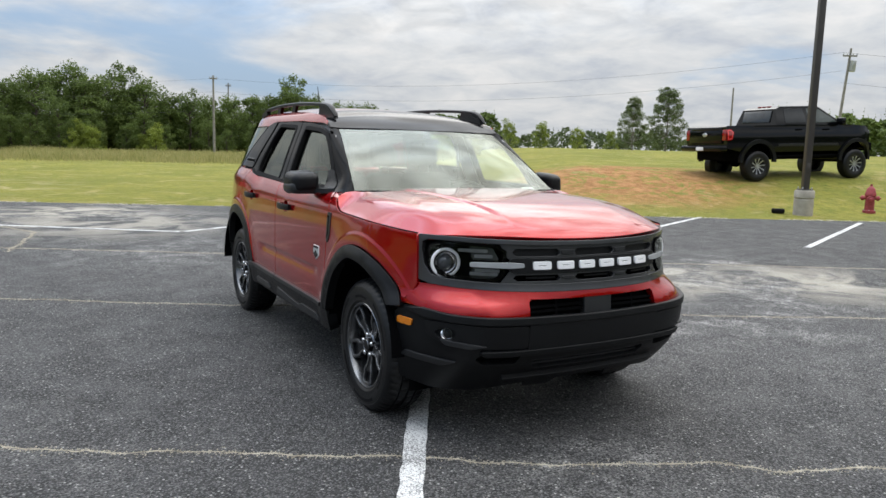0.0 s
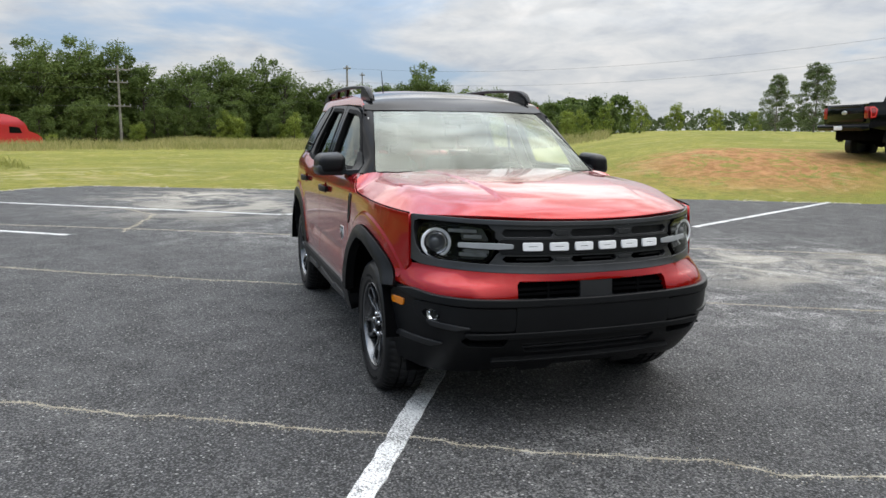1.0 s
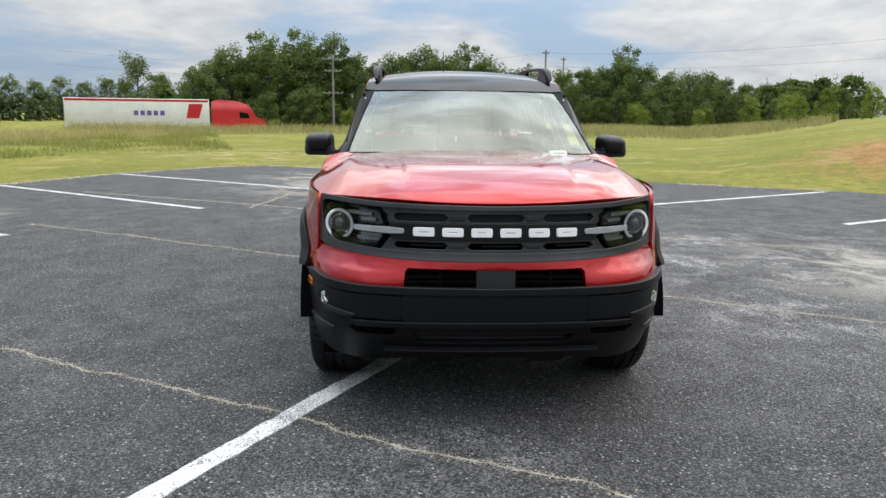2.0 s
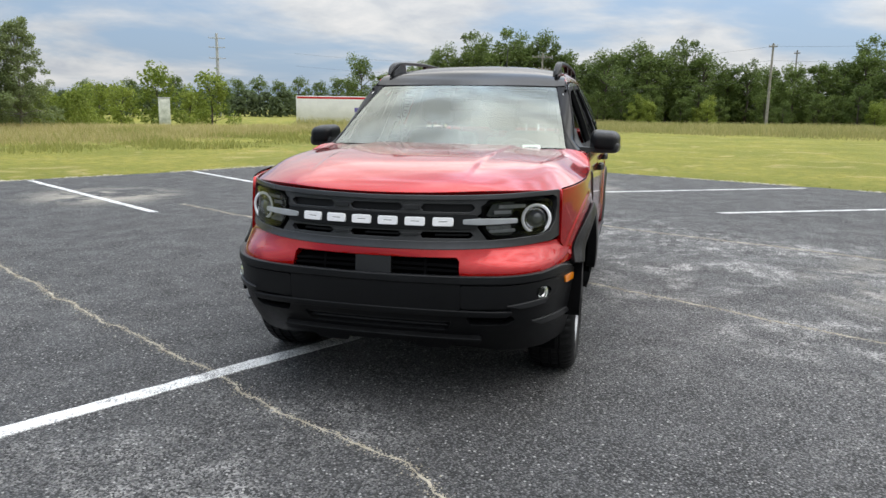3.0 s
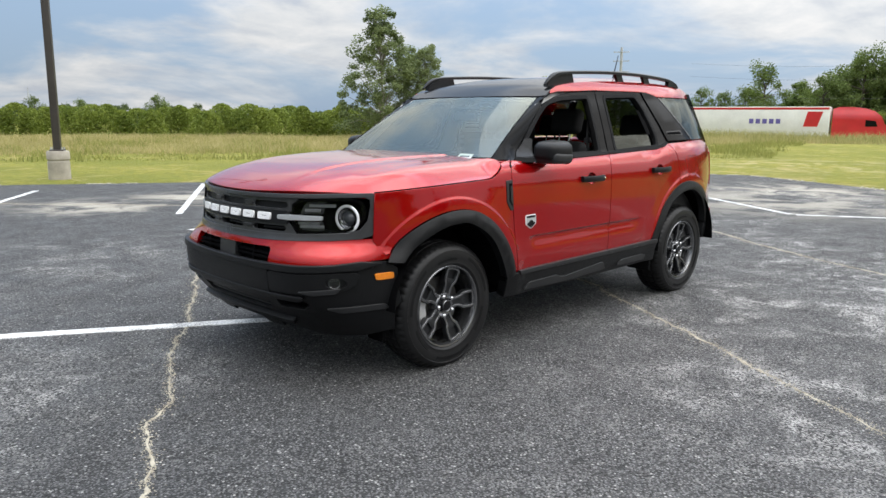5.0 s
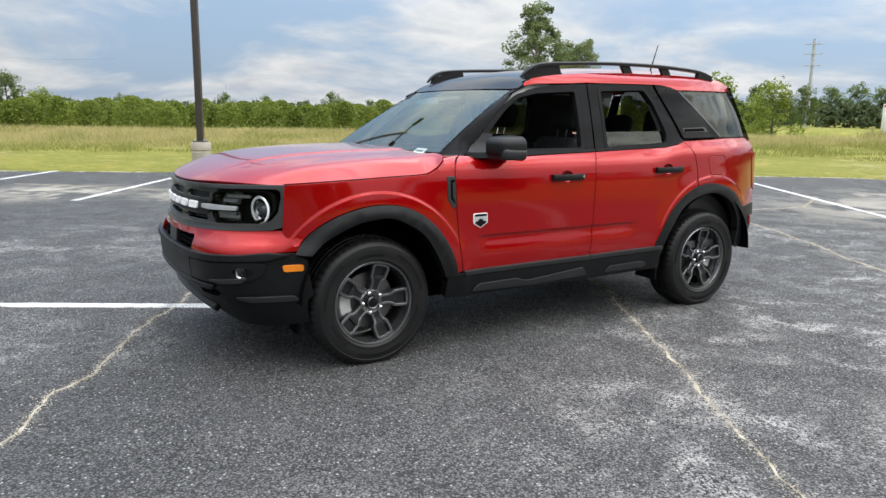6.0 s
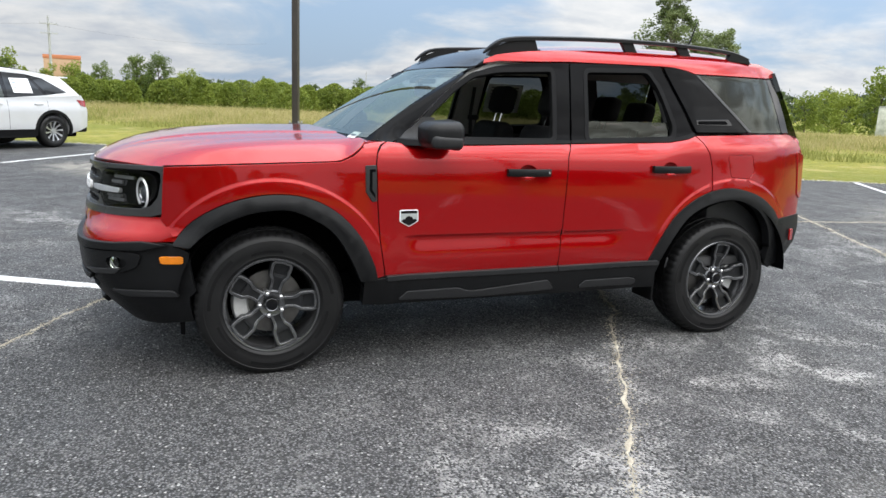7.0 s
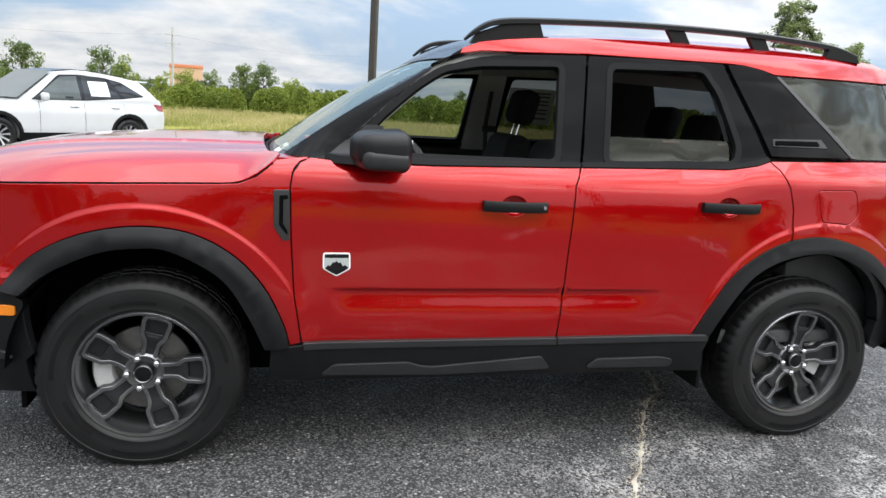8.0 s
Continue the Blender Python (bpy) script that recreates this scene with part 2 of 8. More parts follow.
    base = mixc(op("MULTIPLY", dust, 0.75), base, (0.50, 0.46, 0.38))
    # sparse bright chips of quartz
    chip = N("ShaderNodeTexVoronoi"); chip.inputs["Scale"].default_value = 48
    L(P, chip.inputs["Vector"])
    cs = N("ShaderNodeSeparateColor"); L(chip.outputs["Color"], cs.inputs[0])
    base = mixc(op("MULTIPLY", op("MULTIPLY", rng(cs.outputs[0], 0.80, 0.88), rng(chip.outputs["Distance"], 0.16, 0.34, 1.0, 0.0)), 0.8), base, (0.50, 0.49, 0.47))
    L(base, b.inputs["Base Color"])
    L(rng(noise_at(3.0, 4), 0.3, 0.7, 0.62, 0.85), b.inputs["Roughness"])
    bp = N("ShaderNodeBump"); bp.inputs["Distance"].default_value = 0.012; bp.inputs["Strength"].default_value = 1.0; bp.invert = True
    L(vor.outputs["Distance"], bp.inputs["Height"]); L(bp.outputs[0], b.inputs["Normal"])
    return m


def lawn_mat():
    m = bpy.data.materials.new("lawn")
    m.use_nodes = True
    nt = m.node_tree
    b = nt.nodes["Principled BSDF"]
    N, L = nt.nodes.new, nt.links.new
    co = N("ShaderNodeTexCoord")
    P = co.outputs["Object"]

    def noise_at(scale, detail, rough=0.55, dist=0.0):
        n = N("ShaderNodeTexNoise")
        n.inputs["Scale"].default_value, n.inputs["Detail"].default_value, n.inputs["Roughness"].default_value, n.inputs["Distortion"].default_value = scale, detail, rough, dist
        L(P, n.inputs["Vector"])
        return n.outputs[0]

    def rng(v, a, z, lo=0.0, hi=1.0):
        r = N("ShaderNodeMapRange"); r.interpolation_type = "SMOOTHSTEP"
        r.inputs[1].default_value, r.inputs[2].default_value, r.inputs[3].default_value, r.inputs[4].default_value = a, z, lo, hi
        L(v, r.inputs[0])
        return r.outputs[0]

    def mixc(f, c1, c2):
        x = N("ShaderNodeMix"); x.data_type = "RGBA"
        L(f, x.inputs[0])
        for i, v in ((6, c1), (7, c2)):
            if isinstance(v, tuple):
                x.inputs[i].default_value = (*v, 1)
            else:
                L(v, x.inputs[i])
        return x.outputs[2]

    def zone(x, y, r0, r1):
        d = N("ShaderNodeVectorMath"); d.operation = "DISTANCE"; d.inputs[1].default_value = (x, y, 0)
        mp = N("ShaderNodeVectorMath"); mp.operation = "MULTIPLY"; mp.inputs[1].default_value = (1, 1, 0)
        L(P, mp.inputs[0]); L(mp.outputs[0], d.inputs[0])
        return rng(d.outputs["Value"], r0, r1, 1.0, 0.0)

    def mul(a, c):
        o = N("ShaderNodeMath"); o.operation = "MULTIPLY"
        for i, v in enumerate((a, c)):
            if isinstance(v, (int, float)):
                o.inputs[i].default_value = v
            else:
                L(v, o.inputs[i])
        return o.outputs[0]

    col = mixc(rng(noise_at(0.22, 5), 0.35, 0.65), (0.165, 0.168, 0.024), (0.275, 0.245, 0.046))
    col = mixc(rng(noise_at(2.6, 5), 0.4, 0.7), col, (0.168, 0.185, 0.025))
    col = mixc(mul(rng(noise_at(38, 3), 0.45, 0.8), 0.7), col, (0.35, 0.32, 0.13))
    col = mixc(mul(rng(noise_at(5.0, 8, 0.75, 0.5), 0.47, 0.64), 0.75), col, (0.100, 0.125, 0.024))
    col = mixc(mul(rng(noise_at(1.3, 7, 0.7, 0.8), 0.50, 0.66), 0.5), col, (0.150, 0.165, 0.030))
    dry = rng(noise_at(0.6, 8, 0.72, 0.9), 0.54, 0.64)
    col = mixc(mul(dry, 0.6), col, (0.37, 0.30, 0.13))
    d1 = mul(zone(-13.0, 13.2, 1.4, 5.0), rng(noise_at(0.8, 9, 0.78, 1.2), 0.42, 0.50))
    d2 = mul(zone(-21.5, -5.0, 0.5, 6.0), rng(noise_at(0.7, 7, 0.7, 0.8), 0.49, 0.60))
    col = mixc(mul(d1, 0.85), col, mixc(rng(noise_at(3.0, 6, 0.7), 0.35, 0.65), (0.27, 0.115, 0.05), (0.50, 0.24, 0.115)))
    col = mixc(mul(d2, 0.6), col, (0.46, 0.38, 0.23))
    L(col, b.inputs["Base Color"])
    b.inputs["Roughness"].default_value = 0.9
    b.inputs["Specular IOR Level"].default_value = 0.15
    bp = N("ShaderNodeBump"); bp.inputs["Distance"].default_value = 0.05
    L(noise_at(26, 5, 0.7), bp.inputs["Height"]); L(bp.outputs[0], b.inputs["Normal"])
    return m


def worn_paint_mat():
    """White road paint rubbed through to the stones in spots."""
    m = bpy.data.materials.new("worn_line_paint")
    m.use_nodes = True
    nt = m.node_tree
    b = nt.nodes["Principled BSDF"]
    N, L = nt.nodes.new, nt.links.new
    co = N("ShaderNodeTexCoord")
    n1, n2 = N("ShaderNodeTexNoise"), N("ShaderNodeTexNoise")
    n1.inputs["Scale"].default_value, n1.inputs["Detail"].default_value = 130, 3
    n2.inputs["Scale"].default_value, n2.inputs["Detail"].default_value = 5, 5
    L(co.outputs["Object"], n1.inputs["Vector"]); L(co.outputs["Object"], n2.inputs["Vector"])
    a = N("ShaderNodeMath"); a.operation = "MULTIPLY_ADD"; a.inputs[1].default_value = 0.55
    L(n2.outputs[0], a.inputs[0]); L(n1.outputs[0], a.inputs[2])
    r = N("ShaderNodeMapRange"); r.inputs[1].default_value, r.inputs[2].default_value = 0.62, 0.84
    L(a.outputs[0], r.inputs[0])
    x = N("ShaderNodeMix"); x.data_type = "RGBA"
    x.inputs[6].default_value, x.inputs[7].default_value = (0.13, 0.13, 0.13, 1), (0.70, 0.70, 0.69, 1)
    L(r.outputs[0], x.inputs[0]); L(x.outputs[2], b.inputs["Base Color"])
    b.inputs["Roughness"].default_value = 0.75
    bp = N("ShaderNodeBump"); bp.inputs["Distance"].default_value = 0.004
    L(n1.outputs[0], bp.inputs["Height"]); L(bp.outputs[0], b.inputs["Normal"])
    return m


ASPHALT, LAWN = asphalt_mat(), lawn_mat()
LINE_PAINT = worn_paint_mat()
CRACK_DIRT = mat("crack_fill", (0.24, 0.205, 0.15), 0.95, scale=7, color2=(0.52, 0.48, 0.39), bump=0.006, bump_scale=150)
BARK = mat("bark", (0.075, 0.060, 0.047), 0.9, var=0.35, scale=6, bump=0.02, bump_scale=30)
BARK_PALE = mat("pale_bark", (0.22, 0.20, 0.17), 0.85, var=0.3, scale=6, bump=0.01, bump_scale=30)
LEAF_OAK = leaf_mat("oak_leaves", (0.050, 0.085, 0.020), (0.170, 0.225, 0.060))
LEAF_POPLAR = leaf_mat("poplar_leaves", (0.085, 0.125, 0.045), (0.240, 0.285, 0.125))
LEAF_BRIGHT = leaf_mat("hedge_leaves", (0.100, 0.150, 0.022), (0.270, 0.320, 0.060))
GRASS_MIX = leaf_mat("ripening_grass_blades", (0.17, 0.195, 0.05), (0.42, 0.37, 0.17), 0.8)
LEAF_FAR = leaf_mat("far_leaves", (0.060, 0.085, 0.040), (0.130, 0.165, 0.075))
GRASS_TALL = leaf_mat("tall_grass_blades", (0.23, 0.23, 0.07), (0.52, 0.43, 0.22), 0.8)
GRASS_GREEN = leaf_mat("green_weed_blades", (0.13, 0.165, 0.035), (0.29, 0.29, 0.085), 0.8)
GRASS_SHORT = leaf_mat("short_grass_blades", (0.20, 0.215, 0.045), (0.32, 0.305, 0.085), 0.8)
STEEL_DARK = mat("bronze_painted_steel", (0.055, 0.048, 0.042), 0.45, var=0.15, scale=4, bump=0.001, bump_scale=80)
CONCRETE = mat("concrete", (0.36, 0.33, 0.28), 0.9, var=0.2, scale=6, bump=0.006, bump_scale=60)
WOOD_POLE = mat("weathered_pole_wood", (0.25, 0.235, 0.21), 0.9, var=0.3, scale=3, bump=0.006, bump_scale=40)
GALV = mat("galvanised_steel", (0.42, 0.43, 0.44), 0.5, 0.3, var=0.12, scale=3)
WIRE = mat("wire", (0.05, 0.05, 0.055), 0.6)


# ---------- mesh helpers ----------
def mesh_of(bm, name, materials, smooth=None):
    me = bpy.data.meshes.new(name)
    bm.normal_update()
    bm.to_mesh(me)
    bm.free()
    for m in (materials if isinstance(materials, (list, tuple)) else [materials]):
        me.materials.append(m)
    if smooth is not None:
        me.shade_smooth()
        me.set_sharp_from_angle(angle=radians(smooth))
    return me


def part(name, bm, material, parent=None, label="", smooth=35, m=None):
    ob = new(name, mesh_of(bm, name, material, smooth))
    if parent is not None:
        ob.parent = parent
    if m is not None:
        ob.matrix_basis = m
    if label:
        ob["label"] = label
    return ob


def thing(name, m=None):
    ob = new(name)
    ob.empty_display_size = 0.2
    if m is not None:
        ob.matrix_basis = m
    return ob


def raw(name, verts, faces, material, smooth=False):
    me = bpy.data.meshes.new(name)
    me.from_pydata(verts, [], faces)
    me.materials.append(material)
    if smooth:
        me.shade_smooth()
    return me


def box(bm, x0, x1, y0, y1, z0, z1, bevel=0.0, seg=2, m=None):
    r = bmesh.ops.create_cube(bm, size=1.0)
    vs = r["verts"]
    bmesh.ops.scale(bm, vec=(x1 - x0, y1 - y0, z1 - z0), verts=vs)
    bmesh.ops.translate(bm, vec=((x0 + x1) / 2, (y0 + y1) / 2, (z0 + z1) / 2), verts=vs)
    if bevel > 0:
        es = list({e for v in vs for e in v.link_edges})
        b = bmesh.ops.bevel(bm, geom=es, offset=bevel, segments=seg, affect="EDGES", profile=0.5)
        vs = list({v for f in b["faces"] for v in f.verts} | {v for v in vs if v.is_valid})
    if m is not None:
        bmesh.ops.transform(bm, matrix=m, verts=vs)
    return vs


def tube(bm, pts, radii, sides=8, cap=True):
    """A round bar along pts with a radius at each."""
    rings = []
    pts = [Vector(p) for p in pts]
    for i, p in enumerate(pts):
        d = (pts[min(i + 1, len(pts) - 1)] - pts[max(i - 1, 0)]).normalized()
        a = d.orthogonal().normalized() if i == 0 else (a - d * a.dot(d)).normalized()
        b = d.cross(a)
        r = radii[i] if isinstance(radii, (list, tuple)) else radii
        rings.append([bm.verts.new(p + (a * math.cos(2 * math.pi * k / sides) + b * math.sin(2 * math.pi * k / sides)) * r) for k in range(sides)])
    for r0, r1 in zip(rings, rings[1:]):
        for k in range(sides):
            bm.faces.new((r0[k], r0[(k + 1) % sides], r1[(k + 1) % sides], r1[k]))
    if cap:
        bm.faces.new(rings[0][::-1]); bm.faces.new(rings[-1])
    return rings


def lathe(bm, profile, sides=32, axis="z", m=None, close=False):
    """Turns a list of (radius, height) round an axis."""
    rings = []
    for r, h in profile:
        ring = []
        for k in range(sides):
            a = 2 * math.pi * k / sides
            v = Vector((r * math.cos(a), r * math.sin(a), h))
            if axis == "y":
                v = Vector((v.x, v.z, -v.y))
            elif axis == "x":
                v = Vector((v.z, v.x, v.y))
            ring.append(bm.verts.new(m @ v if m is not None else v))
        rings.append(ring)
    for r0, r1 in zip(rings, rings[1:] + ([rings[0]] if close else [])):
        for k in range(sides):
            bm.faces.new((r0[k], r0[(k + 1) % sides], r1[(k + 1) % sides], r1[k]))
    return rings


# ---------- the ground ----------
# the edge of the car park, from the white car's end round the corner to the hydrant's end
EDGE = [(60, -48.0), (20, -24.2), (2.3, -14.8), (-2.5, -12.2), (-6.8, -9.8), (-10.0, -8.1), (-13.0, -6.9), (-15.3, -5.3), (-15.9, -4.2), (-14.3, -0.9), (-13.2, 1.4), (-11.1, 5.6), (-9.6, 8.2), (-8.2, 10.6), (-6.1, 14.8), (15, 56)]


def smooth01(a, b, v):
    t = min(1.0, max(0.0, (v - a) / (b - a)))
    return t * t * (3 - 2 * t)


def beyond(x, y):
    """How far (x, y) lies outside the car park's edge; negative inside."""
    best, side = 1e9, 1
    for (ax, ay), (bx, by) in zip(EDGE, EDGE[1:]):
        dx, dy = bx - ax, by - ay
        t = min(1, max(0, ((x - ax) * dx + (y - ay) * dy) / (dx * dx + dy * dy)))
        d = math.hypot(x - ax - t * dx, y - ay - t * dy)
        if d < best:
            best, side = d, (1 if dx * (y - ay) - dy * (x - ax) > 0 else -1)
    return best * side


def ground_z(x, y):
    e = beyond(x, y)
    if e <= 0:
        return 0.0
    a = math.degrees(math.atan2(y - 0, x - 3.5)) % 360
    rise = smooth01(160, 143, a) if 90 < a < 200 else (1.0 if a <= 90 else 0.0)
    z = 0.02 * smooth01(0, 0.4, e)
    z += rise * (0.98 * smooth01(0.6, 8.0, e) + 0.68 * smooth01(8, 40, e) + 0.5 * smooth01(40, 120, e))
    # the far road lies in a shallow dip
    d, b = math.hypot(x - 2.5, y - 1.5), math.degrees(math.atan2(y - 1.5, x - 2.5)) % 360
    z -= 1.35 * smooth01(63, 71, d) * smooth01(98, 89, d) * smooth01(183, 190, b) * smooth01(245, 232, b)
    z += (0.05 * noise.noise(Vector((x * 0.13, y * 0.13, 0))) + 0.02 * noise.noise(Vector((x * 0.6, y * 0.6, 4)))) * smooth01(0.3, 4, e)
    return z


def build_ground():
    # one sheet: rings of growing size about the parked car, out to the horizon
    rr = [0.0]
    step = 0.9
    while rr[-1] < 2600:
        rr.append(rr[-1] + step)
        if rr[-1] > 34:
            step *= 1.13
    n = 240
    verts, faces = [(0, 0, 0)], []
    for r in rr[1:]:
        for k in range(n):
            a = 2 * math.pi * k / n
            x, y = r * math.cos(a) - 3, r * math.sin(a)
            verts.append((x, y, ground_z(x, y) - 0.02))
    for k in range(n):
        faces.append((0, 1 + k, 1 + (k + 1) % n))
    for i in range(len(rr) - 2):
        o, p = 1 + i * n, 1 + (i + 1) * n
        for k in range(n):
            faces.append((o + k, p + k, p + (k + 1) % n, o + (k + 1) % n))
    ob = new("ground", raw("ground", verts, faces, LAWN, True))
    tagged(ob, "mown yellow-green grass with bare clay patches", "lawn", kind="structure")
    # the asphalt sheet, with an uneven broken edge and a small thickness
    out = []
    for (ax, ay), (bx, by) in zip(EDGE, EDGE[1:]):
        L = math.hypot(bx - ax, by - ay)
        k = max(1, int(L / 0.16)) if L < 20 else max(1, int(L / 0.8))
        for i in range(k):
            t = i / k
            x, y = ax + t * (bx - ax), ay + t * (by - ay)
            j = 0.07 * noise.noise(Vector((x * 1.7, y * 1.7, 9))) + 0.02 * noise.noise(Vector((x * 6, y * 6, 2)))
            nx, ny = -(by - ay) / L, (bx - ax) / L
            out.append((x + nx * j, y + ny * j))
    out.append(EDGE[-1])
    bm = bmesh.new()
    top = [bm.verts.new((x, y, 0.0)) for x, y in out] + [bm.verts.new(p) for p in ((70, 56, 0), (70, -48, 0))]
    f = bm.faces.new(top)
    if f.normal.z < 0:
        f.normal_update()
        bmesh.ops.reverse_faces(bm, faces=[f])
    e = bmesh.ops.extrude_face_region(bm, geom=[f])
    low = [v for v in e["geom"] if isinstance(v, bmesh.types.BMVert)]
    bmesh.ops.translate(bm, vec=(0, 0, -0.05), verts=low)
    bmesh.ops.recalc_face_normals(bm, faces=bm.faces[:])
    bmesh.ops.triangulate(bm, faces=bm.faces[:])
    pk = new("pavement", mesh_of(bm, "pavement", ASPHALT))
    tagged(pk, "worn dark grey asphalt car park with pale scuffed patches", "car park", kind="structure")
    return pk


def paint_line(a, b, width=0.10, z=0.004, wear=0.012):
    """A painted stall line with slightly ragged edges, as a thin slab."""
    a, b = Vector((*a, 0)), Vector((*b, 0))
    L = (b - a).length
    d = (b - a) / L
    s = Vector((-d.y, d.x, 0))
    n = max(4, int(L / 0.06))
    bm = bmesh.new()
    rows = []
    for i in range(n + 1):
        p = a + d * (L * i / n)
        j1 = wear * noise.noise(Vector((p.x * 9, p.y * 9, 1)))
        j2 = wear * noise.noise(Vector((p.x * 9, p.y * 9, 7)))
        rows.append([bm.verts.new(p + s * (w) + Vector((0, 0, h))) for w, h in ((-width / 2 - j1, -0.004), (-width / 2 - j1 + 0.002, z), (width / 2 + j2 - 0.002, z), (width / 2 + j2, -0.004))])
    for r0, r1 in zip(rows, rows[1:]):
        for k in range(3):
            bm.faces.new((r0[k], r1[k], r1[k + 1], r0[k + 1]))
    ob = new("stall_line", mesh_of(bm, "stall_line", LINE_PAINT))
    return tagged(ob, "worn white painted parking stall line on asphalt", "line", "parking stall lines", "structure")


def crack(pts, width=0.03, seed=0, name="pavement_crack"):
    """A crack filled with pale grit: a broken, wandering ribbon among many loose crumbs."""
    rnd = random.Random(seed)
    pts = [Vector((*p, 0)) for p in pts]
    bm = bmesh.new()
    path = []
    for a, b in zip(pts, pts[1:]):
        k = max(2, int((b - a).length / 0.025))
        path += [a.lerp(b, i / k) for i in range(k)]
    path.append(pts[-1])
    prev = None
    for i, p in enumerate(path):
        d = (path[min(i + 1, len(path) - 1)] - path[max(0, i - 1)]).normalized()
        s = Vector((-d.y, d.x, 0))
        off = 0.050 * noise.noise(Vector((p.x * 1.7, p.y * 1.7, seed))) + 0.022 * noise.noise(Vector((p.x * 7, p.y * 7, seed))) + rnd.gauss(0, 0.003)
        full = 0.75 + 0.5 * noise.noise(Vector((p.x * 1.3, p.y * 1.3, seed + 5)))
        w = width * max(0.05, 0.24 * full + 0.25 * noise.noise(Vector((p.x * 9, p.y * 9, seed + 8))) + 0.22 * rnd.uniform(-1, 1))
        c = p + s * off
        cur = None
        if w > 0.001:
            cur = [bm.verts.new(c + s * (w * q) + Vector((0, 0, h))) for q, h in ((-0.5 - 0.3 * rnd.random(), 0.0012), (rnd.uniform(-0.2, 0.2), 0.004), (0.5 + 0.3 * rnd.random(), 0.0012))]
            if prev:
                for k in range(2):
                    bm.faces.new((prev[k], cur[k], cur[k + 1], prev[k + 1]))
        prev = cur
        for _ in range(int(4 + 11 * max(0.1, full))):
            q = c + s * rnd.gauss(0, width * (0.38 if rnd.random() < 0.75 else 1.1)) + d * rnd.uniform(-0.015, 0.015)
            r = rnd.uniform(0.002, 0.0065)
            h = r * rnd.uniform(0.5, 1.1)
            top = bm.verts.new(q + Vector((0, 0, h)))
            a1 = rnd.uniform(0, 6)
            low = [bm.verts.new(q + Vector((r * math.cos(a1 + t), r * math.sin(a1 + t), 0.0003))) for t in (0, 2.0, 4.1)]
            for k in range(3):
                bm.faces.new((low[k], low[(k + 1) % 3], top))
    ob = new(name, mesh_of(bm, name, CRACK_DIRT))
    tagged(ob, "sand-filled crack wandering across the asphalt", "crack", "asphalt cracks", "structure")


def edge_sand(seed=31):
    """Pale sand washed up in a broken strip where the asphalt ends."""
    rnd = random.Random(seed)
    verts, faces = [], []
    for (ax, ay), (bx, by) in zip(EDGE[1:-1], EDGE[2:]):
        L = math.hypot(bx - ax, by - ay)
        n = int(min(L, 25) / 0.05)
        nx, ny = -(by - ay) / L, (bx - ax) / L
        for i in range(n):
            x, y = ax + (bx - ax) * i / n, ay + (by - ay) * i / n
            w = 0.04 + 0.16 * noise.noise(Vector((x * 0.7, y * 0.7, seed))) + 0.10 * noise.noise(Vector((x * 3, y * 3, seed)))
            if w < 0.03:
                continue
            for _ in range(3):
                t = rnd.gauss(0, w)
                cx, cy, r = x + nx * t + rnd.gauss(0, 0.03), y + ny * t + rnd.gauss(0, 0.03), rnd.uniform(0.012, 0.04)
                z = 0.003 if beyond(cx, cy) <= 0 else max(0.004, ground_z(cx, cy) - 0.012)
                o = len(verts)
                a = rnd.uniform(0, 6)
                verts += [(cx + r * math.cos(a + q) * rnd.uniform(0.6, 1.2), cy + r * math.sin(a + q) * rnd.uniform(0.6, 1.2), z) for q in (0, 1.3, 2.5, 3.8, 5.1)] + [(cx, cy, z + 0.006)]
                faces += [(o + q, o + (q + 1) % 5, o + 5) for q in range(5)]
    ob = new("edge_sand", raw("edge_sand", verts, faces, CRACK_DIRT))
    tagged(ob, "pale sand along the broken asphalt edge", "sand", kind="stuff")


def grass_field(name, label, spots, hmin, hmax, material, seed, lean=0.25, width=0.012):
    """Blades of grass, each a bent sliver of two triangles."""
    rnd = random.Random(seed)
    verts, faces = [], []
    for x, y, z, k in spots:
        h = rnd.uniform(hmin, hmax) * k
        a, l = rnd.uniform(0, 6.283), rnd.uniform(0.2, 1) * lean * h
        w = width * rnd.uniform(0.7, 1.4)
        b = rnd.uniform(0, 6.283)
        dx, dy = math.cos(b) * w, math.sin(b) * w
        mx, my = x + math.cos(a) * l * 0.35, y + math.sin(a) * l * 0.35
        i = len(verts)
        verts += [(x - dx, y - dy, z - 0.02), (x + dx, y + dy, z - 0.02), (mx + dx * 0.7, my + dy * 0.7, z + h * 0.6), (mx - dx * 0.7, my - dy * 0.7, z + h * 0.6), (x + math.cos(a) * l, y + math.sin(a) * l, z + h)]
        faces += [(i, i + 1, i + 2, i + 3), (i + 3, i + 2, i + 4)]
    ob = new(name, raw(name, verts, faces, material))
    return tagged(ob, label, "grass", kind="stuff")


